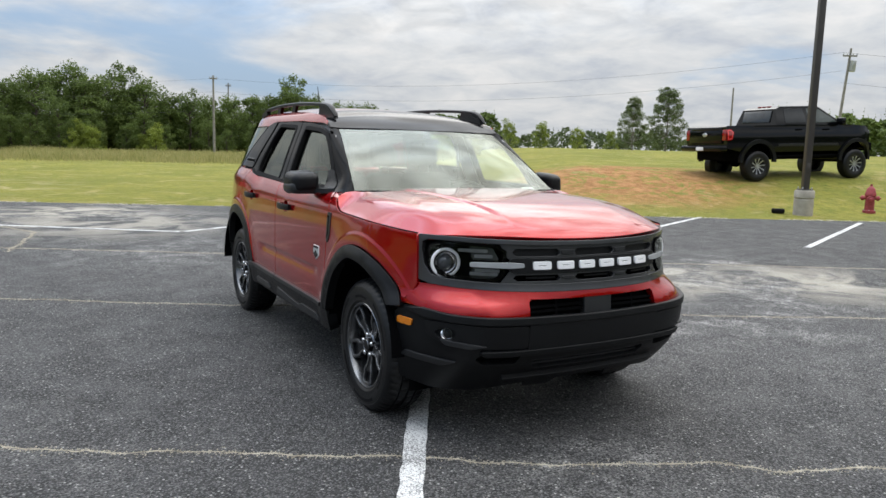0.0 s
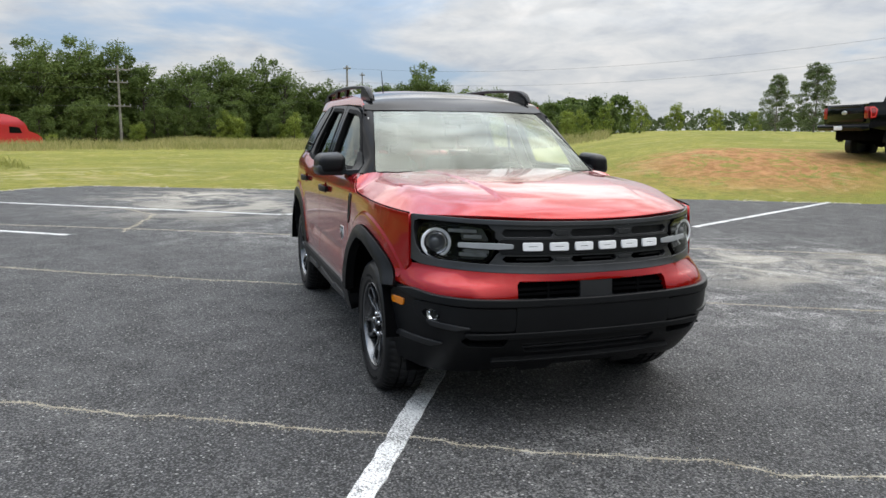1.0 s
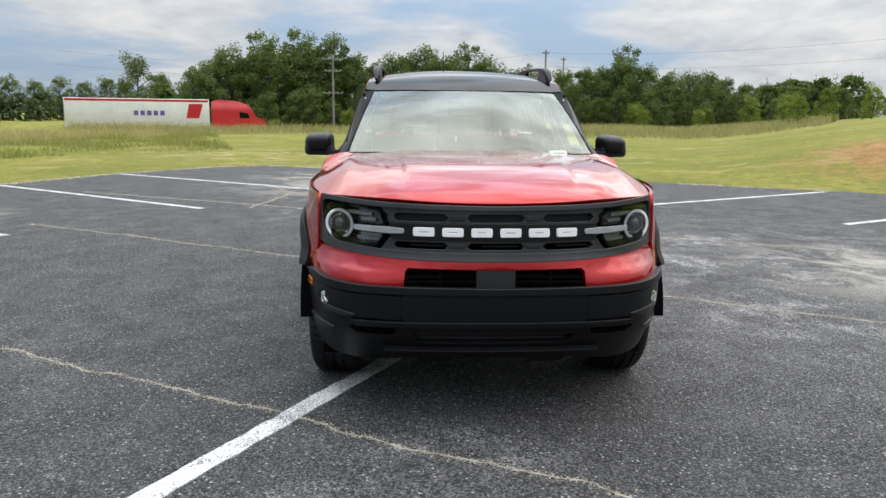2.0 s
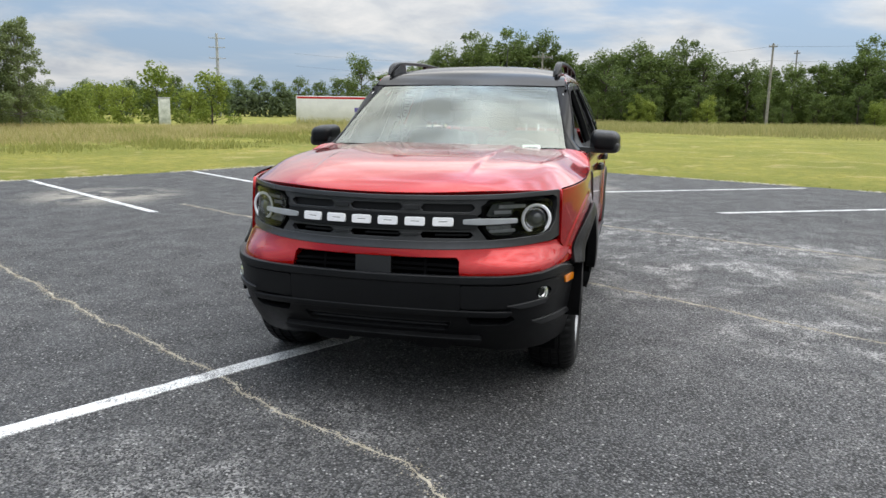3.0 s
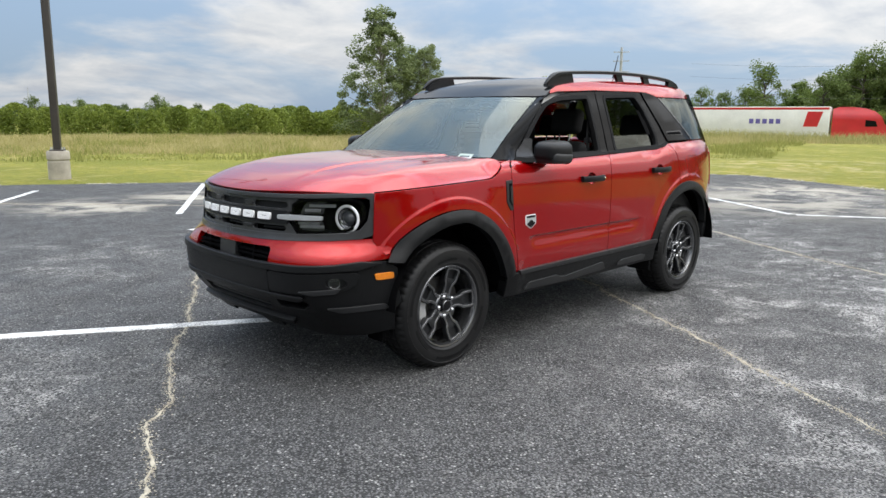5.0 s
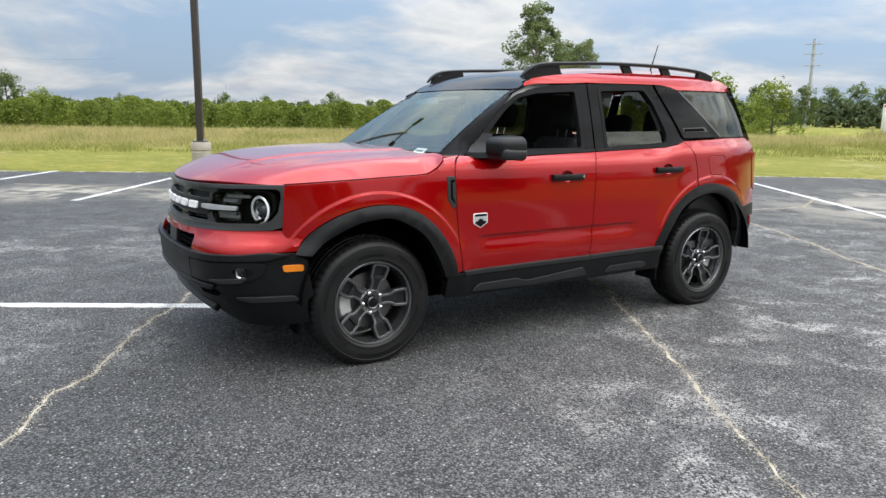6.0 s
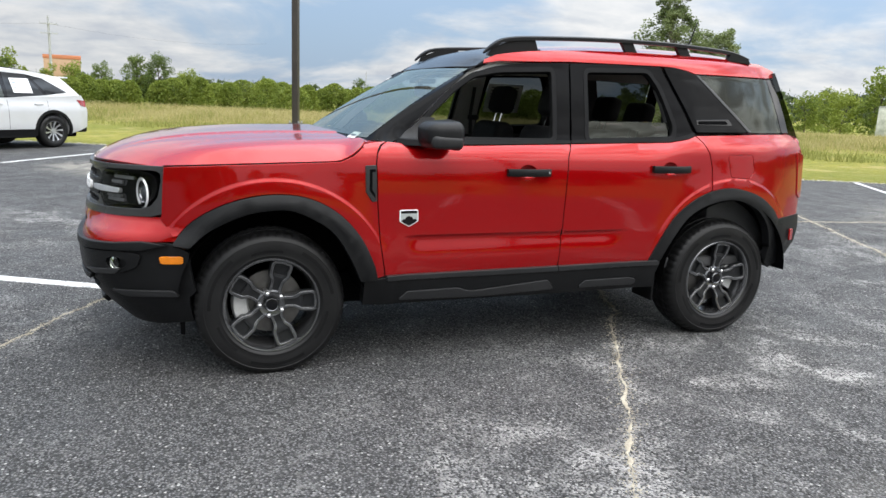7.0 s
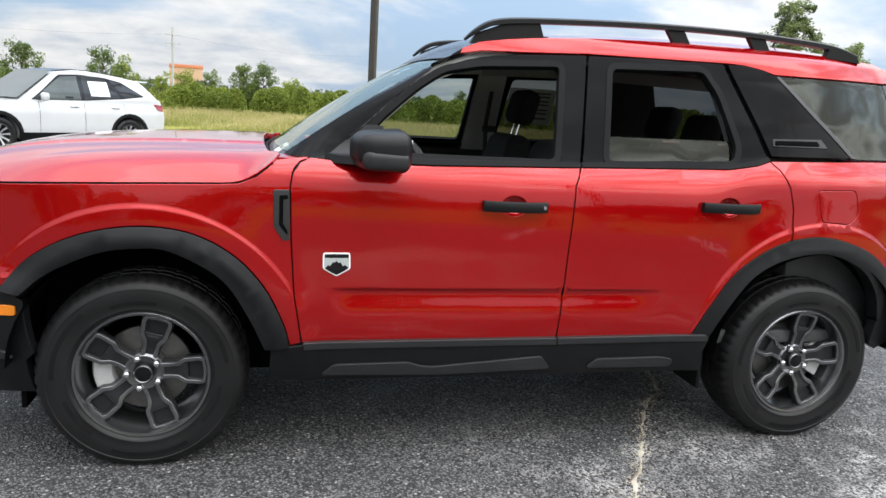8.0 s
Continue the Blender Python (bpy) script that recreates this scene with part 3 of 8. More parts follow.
PAVEMENT = build_ground()
for a, b in (((-0.59, -0.18), (4.6, -3.09)), ((1.12, 2.21), (6.0, -0.52)), ((-7.12, -9.43), (-4.32, -4.85)), ((-10.07, -8.0), (-6.76, -3.35)), ((-12.85, -6.82), (-8.5, -0.40)),
             ((-8.5, -0.33), (-11.35, 4.45)), ((-6.89, 2.39), (-9.65, 7.6)), ((-5.38, 5.42), (-8.15, 11.0)), ((-3.64, 8.32), (-6.1, 13.85)), ((-4.31, -10.71), (-1.77, -6.41)), ((-1.29, -11.32), (0.8, -7.93)), ((0.65, -14.1), (3.15, -9.93)), ((-1.2, -4.86), (-1.62, -4.98))):
    paint_line(a, b, 0.11 if a[0] > -1 else 0.10)
crack([(-1.6, -5.0), (-1.05, -4.0), (-0.12, -2.45), (0.33, -1.64), (0.71, -0.95), (1.06, -0.36), (1.28, 0.07), (1.36, 0.31), (1.55, 0.49), (1.78, 0.98), (2.3, 1.9), (3.2, 3.4)], 0.030, 1)
crack([(-5.2, -5.0), (-3.86, -2.69), (-3.33, -1.82), (-2.82, -0.93), (-2.3, 0.3), (-1.87, 1.03), (-1.5, 1.62), (-1.12, 2.28), (-0.82, 2.8), (-0.3, 3.8), (0.3, 4.9)], 0.042, 2)
crack([(-9.0, -6.0), (-7.32, -2.8), (-6.46, -1.21), (-5.7, 0.0), (-4.99, 1.08), (-4.45, 2.29), (-3.84, 3.57), (-3.2, 4.8), (-1.8, 7.3), (0.0, 10.5)], 0.060, 3)
crack([(-3.0, -6.6), (-0.2, -9.5), (1.5, -11.2)], 0.04, 4)
crack([(-10.6, -3.2), (-9.0, -2.4), (-6.9, -2.7)], 0.05, 5)
edge_sand()


def scatter(n, az0, az1, r0, r1, seed, emin, emax, origin=(0, 0), power=0.5, k=lambda e, x, y: 1.0):
    rnd = random.Random(seed)
    out = []
    tries = 0
    while len(out) < n and tries < n * 6:
        tries += 1
        a = radians(rnd.uniform(az0, az1))
        r = r0 + (r1 - r0) * rnd.random() ** (1 / (1 + power))
        x, y = origin[0] + r * math.cos(a), origin[1] + r * math.sin(a)
        e = beyond(x, y)
        if emin < e < emax:
            kk = k(e, x, y)
            if kk > 0:
                out.append((x, y, ground_z(x, y), kk))
    return out


# mown grass near the edge of the asphalt
grass_field("mown_grass", "short mown grass tufts along the asphalt edge", scatter(9000, 100, 292, 11, 24, 5, 0.02, 0.3, power=0.2), 0.004, 0.012, GRASS_SHORT, 6, 0.8, 0.005)
weed_k = lambda e, x, y: smooth01(-0.15, 0.35, noise.noise(Vector((x * 0.35, y * 0.35, 8)))) * (0.4 + 0.8 * smooth01(-0.5, 0.5, noise.noise(Vector((x * 0.9, y * 0.9, 1)))))
grass_field("meadow_weeds", "green weeds in clumps along the meadow edge", scatter(52000, 196, 292, 20, 46, 17, 7.5, 34, power=0.3, k=weed_k), 0.08, 0.46, GRASS_GREEN, 18, 0.9, 0.012)
# unmown meadow beyond it; its edge swings away from the car park towards the wood
tall_k = lambda e, x, y: (smooth01(-0.6, 0.3, noise.noise(Vector((x * 0.12, y * 0.12, 3)))) * 0.6 + 0.5) * smooth01(0, 5, e - (9.0 + 3.0 * noise.noise(Vector((x * 0.22, y * 0.22, 6))) + 24 * smooth01(222, 186, math.degrees(math.atan2(y, x)) % 360)))
grass_field("meadow_grass", "tall unmown meadow grass gone to seed", scatter(70000, 186, 292, 24, 50, 7, 10.5, 60, power=0.3, k=tall_k), 0.16, 0.46, GRASS_TALL, 8, 1.0, 0.008)
grass_field("meadow_grass", "tall unmown grass in front of the woods", scatter(60000, 148, 206, 46, 92, 9, 30, 90, power=0.3, k=tall_k), 0.30, 0.80, GRASS_MIX, 10, 0.9, 0.018)


# ---------- trees, hedges and woods ----------
def leaf_cards(rnd, n, place, size, verts, faces):
    """n small bent leaf clumps; place() gives the centre of each."""
    for _ in range(n):
        c, up = place()
        s = size * rnd.uniform(0.6, 1.35)
        u = Vector((rnd.gauss(0, 1), rnd.gauss(0, 1), rnd.gauss(0, 0.7))).normalized()
        v = u.cross(Vector((rnd.gauss(0, 1), rnd.gauss(0, 1), rnd.gauss(0, 1)))).normalized()
        w = u.cross(v) * s * 0.3
        i = len(verts)
        verts += [tuple(c - u * s), tuple(c + v * s * 0.55 + w), tuple(c + u * s), tuple(c - v * s * 0.55 + w)]
        faces += [(i, i + 1, i + 2), (i, i + 2, i + 3)]


def make_tree(name, label, height, spread, trunk_r, leafm, barkm, seed, leaves=2200, leaf=0.2, base=0.18, shape="oak", blobs=26):
    """A tapered trunk with forking limbs, and leaf clumps gathered round the limb ends with gaps between."""
    rnd = random.Random(seed)
    t = thing(name)
    bm = bmesh.new()
    top = Vector((rnd.uniform(-.3, .3), rnd.uniform(-.3, .3), height * 0.86))
    mid = Vector((rnd.uniform(-.2, .2), rnd.uniform(-.2, .2), height * 0.4))
    stem = [Vector((0, 0, -0.15)), Vector((0, 0, height * 0.06)), mid, top]
    tube(bm, stem, [trunk_r * 1.4, trunk_r, trunk_r * 0.7, trunk_r * 0.12], 8)
    cents = []
    for i in range(blobs):
        f = base + (1 - base) * ((i + rnd.random()) / blobs)
        z = f * height
        if shape == "oak":
            r = spread * (0.35 + 0.75 * math.sin(math.pi * min(1, max(0, (f - base * 0.5) / (1 - base * 0.5)) ** 0.8)))
        elif shape == "poplar":
            r = spread * (0.25 + 1.0 * (1 - f) ** 0.8 * smooth01(base * 0.6, base * 1.6, f))
        else:
            r = spread * (0.95 - 0.55 * f)
        a = i * 2.4 + rnd.uniform(-.5, .5)
        rad = r * rnd.uniform(0.35, 1.0)
        c = Vector((math.cos(a) * rad, math.sin(a) * rad, z * rnd.uniform(0.93, 1.04)))
        cents.append((c, spread * rnd.uniform(0.20, 0.42) * (0.55 if shape == "poplar" else 0.9)))
        s = stem[1].lerp(mid, min(1, f * 1.2)) if f < 0.5 else mid.lerp(top, min(1, (f - 0.4) * 1.3))
        if i % 2 == 0:
            tube(bm, [s, s.lerp(c, 0.55) + Vector((0, 0, 0.1 * height * rnd.random() * 0.5)), c], [trunk_r * 0.4, trunk_r * 0.22, trunk_r * 0.06], 5, cap=False)
    part("trunk", bm, barkm, t, smooth=60)
    verts, faces = [], []

    def place():
        c, r = cents[rnd.randrange(len(cents))]
        d = Vector((rnd.gauss(0, 1), rnd.gauss(0, 1), rnd.gauss(0, 0.75)))
        d = d.normalized() * r * rnd.random() ** 0.42
        return c + d, d
    leaf_cards(rnd, leaves, place, leaf, verts, faces)
    crown = new("crown", raw("crown", verts, faces, leafm))
    crown.parent = t
    tagged(t, label, "tree")
    return t


def at_az(az, d, eye=(2.5, 1.5)):
    x, y = eye[0] + d * math.cos(radians(az)), eye[1] + d * math.sin(radians(az))
    return x, y, ground_z(x, y)


def planted(proto, az, d, s=1.0, rz=0.0, group="", eye=(2.5, 1.5), sz=None):
    x, y, z = at_az(az, d, eye)
    c = copy_thing(proto, pose(x, y, z, 0, 0, rz))
    c.scale = (s, s, sz or s)
    if group:
        c["group"] = group
    return c


rnd = random.Random(11)
woods = [make_tree("oak_tree", "dark green broadleaf tree in a dense wood", 10.0, 3.4, 0.22, LEAF_OAK, BARK, 100 + i, 4600, 0.175, 0.12, "oak", 40) for i in range(4)]
airy = [make_tree("pecan_tree", "tall airy broadleaf tree with gaps in its crown", 12.0, 3.6, 0.24, LEAF_OAK, BARK, 200 + i, 5200, 0.16, 0.28, "oak", 34) for i in range(2)]
shrub = [make_tree("shrub", "bright green bushy shrub at a wood's edge", 3.4, 1.6, 0.06, LEAF_BRIGHT, BARK, 300 + i, 2000, 0.10, 0.05, "bush", 20) for i in range(3)]
popl = [make_tree("poplar_tree", "pale-barked poplar with loose silvery-green crown", 9.0, 2.5, 0.10, LEAF_POPLAR, BARK_PALE, 400 + i, 15000, 0.085, 0.07, "poplar", 120) for i in range(2)]
used = set()


def put(protos, az, d, s=1.0, group="", sz=None):
    """Plants the next tree of a kind: the pattern tree itself first, copies after."""
    p = protos[rnd.randrange(len(protos))]
    x, y, z = at_az(az, d)
    m = pose(x, y, z, 0, 0, rnd.uniform(0, 360))
    if p not in used:
        used.add(p)
        p.matrix_basis = m
        c = p
    else:
        c = copy_thing(p, m)
    c.scale = (s, s, sz or s)
    if group:
        c["group"] = group
    return c


# the wood behind the meadow: heights follow its skyline
SKYLINE = [(150, 4.5), (153, 5.5), (157, 7.5), (161, 8.6), (164, 10.0), (167, 8.8), (171, 8.3), (174, 9.3), (177, 10.4), (180, 10.2), (183, 9.6), (186, 11.0), (189, 12.2), (192, 11.2), (195, 9.6), (197, 8.5)]
az = 149.5
while az < 197.5:
    for k in range(len(SKYLINE) - 1):
        if SKYLINE[k][0] <= az <= SKYLINE[k + 1][0] or az < 150:
            break
    h = np.interp(az, [s[0] for s in SKYLINE], [s[1] for s in SKYLINE]) * 0.86 * rnd.uniform(0.88, 1.08)
    put(woods, az, rnd.uniform(92, 97), h / 10.4, "trees of the wood")
    put(woods, az + rnd.uniform(-.6, .6), rnd.uniform(99, 108), h / 10.4 * 0.98, "trees of the wood")
    if rnd.random() < 0.8:
        put(woods, az + rnd.uniform(-.6, .6), rnd.uniform(87, 91), h / 10.4 * rnd.uniform(0.4, 0.62), "trees of the wood")
    az += rnd.uniform(1.15, 1.9)
for az, d, h in ((189.4, 94, 11.6), (186.8, 93, 11.2), (192.2, 94, 11.2), (194.8, 93, 9.8), (176.3, 95, 9.9), (179.6, 95, 9.8), (201.0, 92, 8.6), (164.3, 95, 9.6)):
    put(airy, az, d, h / 12.0, "tall trees standing over the wood")
for _ in range(24):
    put(shrub, rnd.uniform(152, 197), rnd.uniform(84, 88), rnd.uniform(0.6, 1.1), "shrubs at the wood's edge")
# small trees on the rise
for az, d, h in ((150.6, 70, 3.0), (147.8, 72, 2.8), (145.2, 74, 2.6), (142.0, 84, 2.4), (152.5, 62, 2.4), (139.4, 88, 2.3)):
    put(shrub, az, d, h / 3.4, "small trees on the rise")
for az, d, h in ((138.3, 62, 4.3), (135.7, 64, 5.3)):
    put(popl, az, d, h / 6.6, "tall thin trees beyond the rise", h / 8.8)
# the two poplars over the hedge, and trees along the far road
put(popl, 228.9, 46, 1.12, "poplars over the hedge", 0.88); put(popl, 225.4, 47, 0.78, "poplars over the hedge", 0.66)
put(popl, 227.0, 49, 0.80, "poplars over the hedge", 0.66)
for az, d, h in ((221.0, 80, 4.5), (218.6, 74, 4.6), (216.0, 68, 5.6), (213.8, 72, 4.3), (212.4, 66, 4.8), (219.8, 90, 5.2), (223.0, 85, 4.2), (210.0, 130, 6.4), (207.0, 130, 6.2), (204.0, 132, 6.3), (201.5, 130, 6.0), (198.8, 132, 7.0)):
    put(woods if d > 100 else shrub, az, d, h / (10.4 if d > 100 else 3.4), "roadside trees")
for az, d, h in ((199.0, 133, 8.0), (202.5, 135, 7.2), (205.5, 134, 6.8), (208.5, 136, 6.8), (211.5, 108, 5.5), (214.5, 106, 5.6), (217.5, 104, 5.0), (220.5, 105, 4.6)):
    put(woods, az, d, h / 10.4, "roadside trees")
# single crowns that stand out over the hedge
for az, d, h in ((246.3, 88, 3.7), (235.7, 90, 3.5), (261.5, 87, 3.0), (254.2, 85, 3.3), (251.3, 93, 3.4), (245.8, 98, 3.3), (243.4, 102, 3.1)):
    put(woods, az, d, h / 10.4, "trees beyond the hedge")
# trees on the white car's side
for az, d, h in ((287.5, 40, 4.2), (290.5, 42, 4.6), (284.5, 46, 3.7), (279.2, 44, 3.5), (278.0, 45, 2.9), (272.5, 58, 3.0), (270.0, 56, 3.7), (268.4, 55, 3.8), (274.5, 60, 2.9), (266.5, 60, 2.7), (276.0, 58, 2.5)):
    put(shrub if h < 3 else woods, az, d, h / (3.4 if h < 3 else 10.4), "trees beyond the white car")


def hedge(name, label, az0, az1, d0, d1, h0, h1, leafm, seed, n, size, eye=(2.5, 1.5)):
    """A long thicket: leaf clumps heaped in ragged mounds."""
    rnd = random.Random(seed)
    verts, faces = [], []
    mounds = []
    a = az0
    while a < az1:
        d = rnd.uniform(d0, d1)
        x, y, z = at_az(a, d, eye)
        h = rnd.uniform(h0, h1)
        mounds.append((Vector((x, y, z)), h, h * rnd.uniform(0.45, 0.8)))
        a += math.degrees(0.55 * h0 / d)
    def place():
        c, h, r = mounds[rnd.randrange(len(mounds))]
        t = rnd.random() ** 0.7
        q = rnd.uniform(0, 6.283)
        rr = r * math.sqrt(max(0.02, 1 - t ** 2.2)) * rnd.random() ** 0.4
        return c + Vector((math.cos(q) * rr, math.sin(q) * rr, h * t)), None
    leaf_cards(rnd, n, place, size, verts, faces)
    # upright whips that break the outline
    for c, h, r in mounds:
        for _ in range(3):
            q, rr = rnd.uniform(0, 6.283), r * rnd.random()
            b = c + Vector((math.cos(q) * rr, math.sin(q) * rr, h * 0.75))
            for k in range(7):
                i = len(verts)
                z = h * 0.06 * k
                s = size * (1 - k / 9)
                o = Vector((rnd.gauss(0, 0.04), rnd.gauss(0, 0.04), z))
                u = Vector((rnd.gauss(0, 1), rnd.gauss(0, 1), rnd.gauss(0, 0.5))).normalized() * s
                verts += [tuple(b + o), tuple(b + o + u + Vector((0, 0, s * 0.5))), tuple(b + o + Vector((0, 0, s)))]
                faces.append((i, i + 1, i + 2))
    ob = new(name, raw(name, verts, faces, leafm))
    return tagged(ob, label, "hedge", kind="stuff")


hedge("hedgerow", "overgrown bright green hedgerow behind the meadow", 222, 275, 50, 56, 1.7, 2.3, LEAF_BRIGHT, 21, 120000, 0.085)
hedge("far_woods", "far low treeline on the horizon", 105, 152, 190, 230, 3.0, 5.6, LEAF_FAR, 22, 12000, 0.55)
hedge("far_woods", "far treeline beyond the road", 198, 224, 118, 150, 2.8, 4.6, LEAF_FAR, 23, 9000, 0.45)
hedge("far_woods", "low far treeline beyond the fields", 224, 300, 118, 150, 1.7, 3.2, LEAF_FAR, 28, 16000, 0.4)
hedge("far_woods", "dark undergrowth filling the wood between trunks", 149, 199, 96, 104, 3.0, 5.5, LEAF_OAK, 24, 26000, 0.42)
# unseen, guessed from the doors' reflected skyline; grown tall to darken reflections
hedge("far_woods", "tall unseen treeline behind the car park, added for dark reflections", -58, 100, 74, 88, 9.0, 16.0, LEAF_OAK, 26, 30000, 0.8)
hedge("far_woods", "distant wood behind the pickup's rise", 100, 128, 110, 130, 5.0, 7.0, LEAF_OAK, 25, 9000, 0.5)


# ---------- poles and wires ----------
def utility_pole(name, label, az, d, h, r=0.14, arms=((0.93, 2.4), (0.83, 2.4)), turn=None, m=WOOD_POLE, eye=(2.5, 1.5), lean=0.0):
    x, y, z = at_az(az, d, eye)
    t = thing(name, pose(x, y, z, 0, lean, (turn if turn is not None else az + 90)))
    bm = bmesh.new()
    tube(bm, [(0, 0, -0.3), (0, 0, h)], [r, r * 0.62], 10)
    part("pole", bm, m, t, smooth=60)
    for f, w in arms:
        bm = bmesh.new()
        box(bm, -w / 2, w / 2, r * 0.7, r * 0.7 + 0.1, h * f - 0.06, h * f + 0.06, 0.01)
        arm = part("crossarm", bm, m, t)
        for q in (-0.46, -0.2, 0.2, 0.46):
            bm = bmesh.new()
            lathe(bm, [(0.0, 0), (0.03, 0), (0.05, 0.06), (0.025, 0.09), (0.045, 0.14), (0.0, 0.17)], 8)
            part("insulator", bm, GALV, arm, m=pose(q * w, r * 0.7 + 0.05, h * f + 0.06))
    tagged(t, label, "utility pole")
    return x, y, z + h


def wire(name, a, b, sag=0.8, r=0.008, label="thin overhead electric wire"):
    a, b = Vector(a), Vector(b)
    bm = bmesh.new()
    pts = [a.lerp(b, i / 24) - Vector((0, 0, sag * 4 * (i / 24) * (1 - i / 24))) for i in range(25)]
    tube(bm, pts, r, 5)
    ob = part(name, bm, WIRE, smooth=60)
    tagged(ob, label, "wire", "overhead wires")


pA = utility_pole("utility_pole", "weathered wooden utility pole before the wood", 170.6, 82, 8.6, 0.15, ((0.96, 0.8),))
pB = utility_pole("utility_pole", "weathered wooden utility pole with two crossarms", 187.0, 86, 8.9, 0.15, ((0.95, 2.4), (0.80, 1.9), (0.52, 2.3)))
pC = utility_pole("utility_pole", "slim wooden utility pole before the wood", 169.0, 104, 9.6, 0.13, ((0.96, 0.7),))
pD = utility_pole("utility_pole", "leaning wooden pole with transformer beyond the pickup", 123.9, 62, 8.3, 0.13, ((0.93, 1.0),), lean=-3.5)
bm = bmesh.new()
lathe(bm, [(0.0, -0.45), (0.20, -0.45), (0.22, -0.40), (0.22, 0.36), (0.16, 0.42), (0.0, 0.42)], 16, m=pose(-0.30, 0, 7.0))
part("transformer", bm, GALV, bpy.data.objects[[o.name for o in bpy.data.objects if o.name.startswith("utility_pole")][-1]])
pE = utility_pole("utility_pole", "short plain wooden pole beyond the pickup", 130.9, 70, 6.0, 0.11, ())
pM = utility_pole("transmission_pole", "tall grey steel transmission pole with arms", 211.4, 128, 13.3, 0.32, ((0.94, 2.6), (0.83, 2.6), (0.70, 2.6)), m=GALV)
pT = utility_pole("transmission_pole", "slim grey lattice-armed transmission pole", 277.6, 120, 10.7, 0.22, ((0.9, 2.2), (0.78, 2.2)), m=GALV, eye=(0, 3.6))
pG = utility_pole("utility_pole", "thin radio mast on the horizon", 255.6, 150, 6.2, 0.09, (), eye=(0.5, 4.3), m=GALV)
far_r = at_az(100, 75)
far_l = at_az(206, 88)
for dz in (0.3, 1.7):
    wire("overhead_wire", (pA[0], pA[1], pA[2] - dz), (pB[0], pB[1], pB[2] - dz - 0.6), 0.5)
    wire("overhead_wire", (pB[0], pB[1], pB[2] - dz - 0.6), (far_l[0], far_l[1], 8.0 - dz), 0.5)
    wire("overhead_wire", (pA[0], pA[1], pA[2] - dz), (pD[0], pD[1], pD[2] - dz), 1.6)
wire("overhead_wire", (pB[0], pB[1], pB[2] - 4.2), (far_l[0], far_l[1], 4.3), 0.4)
wire("overhead_wire", (pB[0], pB[1], pB[2] - 4.2), (pA[0], pA[1], 5.0), 0.4)
for dz in (0.3, 2.6):
    wire("overhead_wire", (pD[0], pD[1], pD[2] - dz), (far_r[0], far_r[1], 8.6 - dz), 0.6)
ft = at_az(262, 130)
ft2 = at_az(300, 120)
for dz in (1.0,):
    wire("overhead_wire", (pT[0], pT[1], pT[2] - dz), (ft[0], ft[1], 10.5 - dz), 1.0, 0.008)
    wire("overhead_wire", (pT[0], pT[1], pT[2] - dz), (ft2[0], ft2[1], 10.5 - dz), 1.2, 0.008)


def light_pole(x, y, h=9.0, label=""):
    t = thing("light_pole", pose(x, y, ground_z(x, y), 0, 0, 61))
    bm = bmesh.new()
    lathe(bm, [(0.0, -0.2), (0.225, -0.2), (0.225, 0.36), (0.213, 0.38), (0.213, 0.40), (0.232, 0.42), (0.232, 0.57), (0.215, 0.60), (0.0, 0.60)], 40)
    part("concrete_base", bm, CONCRETE, t, "round weathered concrete footing", smooth=30)
    bm = bmesh.new()
    box(bm, -0.14, 0.14, -0.14, 0.14, 0.60, 0.63, 0.005)
    part("base_plate", bm, STEEL_DARK, t)
    for i in (-1, 1):
        for j in (-1, 1):
            bm = bmesh.new()
            tube(bm, [(i * 0.11, j * 0.11, 0.62), (i * 0.11, j * 0.11, 0.68)], 0.016, 6)
            part("anchor_bolt", bm, GALV, t)
    bm = bmesh.new()
    box(bm, -0.075, 0.075, -0.075, 0.075, 0.63, h, 0.012)
    part("shaft", bm, STEEL_DARK, t, "square bronze-painted steel shaft")
    bm = bmesh.new()
    box(bm, -0.045, 0.045, -0.079, -0.074, 1.1, 1.26, 0.002)
    part("handhole_cover", bm, STEEL_DARK, t)
    bm = bmesh.new()
    box(bm, -0.05, 0.05, -0.6, 0.6, h - 0.25, h - 0.17, 0.01)
    part("arm", bm, STEEL_DARK, t)
    for s in (-1, 1):
        bm = bmesh.new()
        box(bm, -0.2, 0.2, s * 0.85 - 0.3, s * 0.85 + 0.3, h - 0.3, h - 0.14, 0.03)
        part("lamp_head", bm, STEEL_DARK, t)
    return tagged(t, label, "light pole", "car park light poles")


light_pole(-7.75, 14.15, label="square bronze light pole on a concrete footing")
light_pole(-2.45, -13.75, label="square dark light pole on a concrete footing in grass")


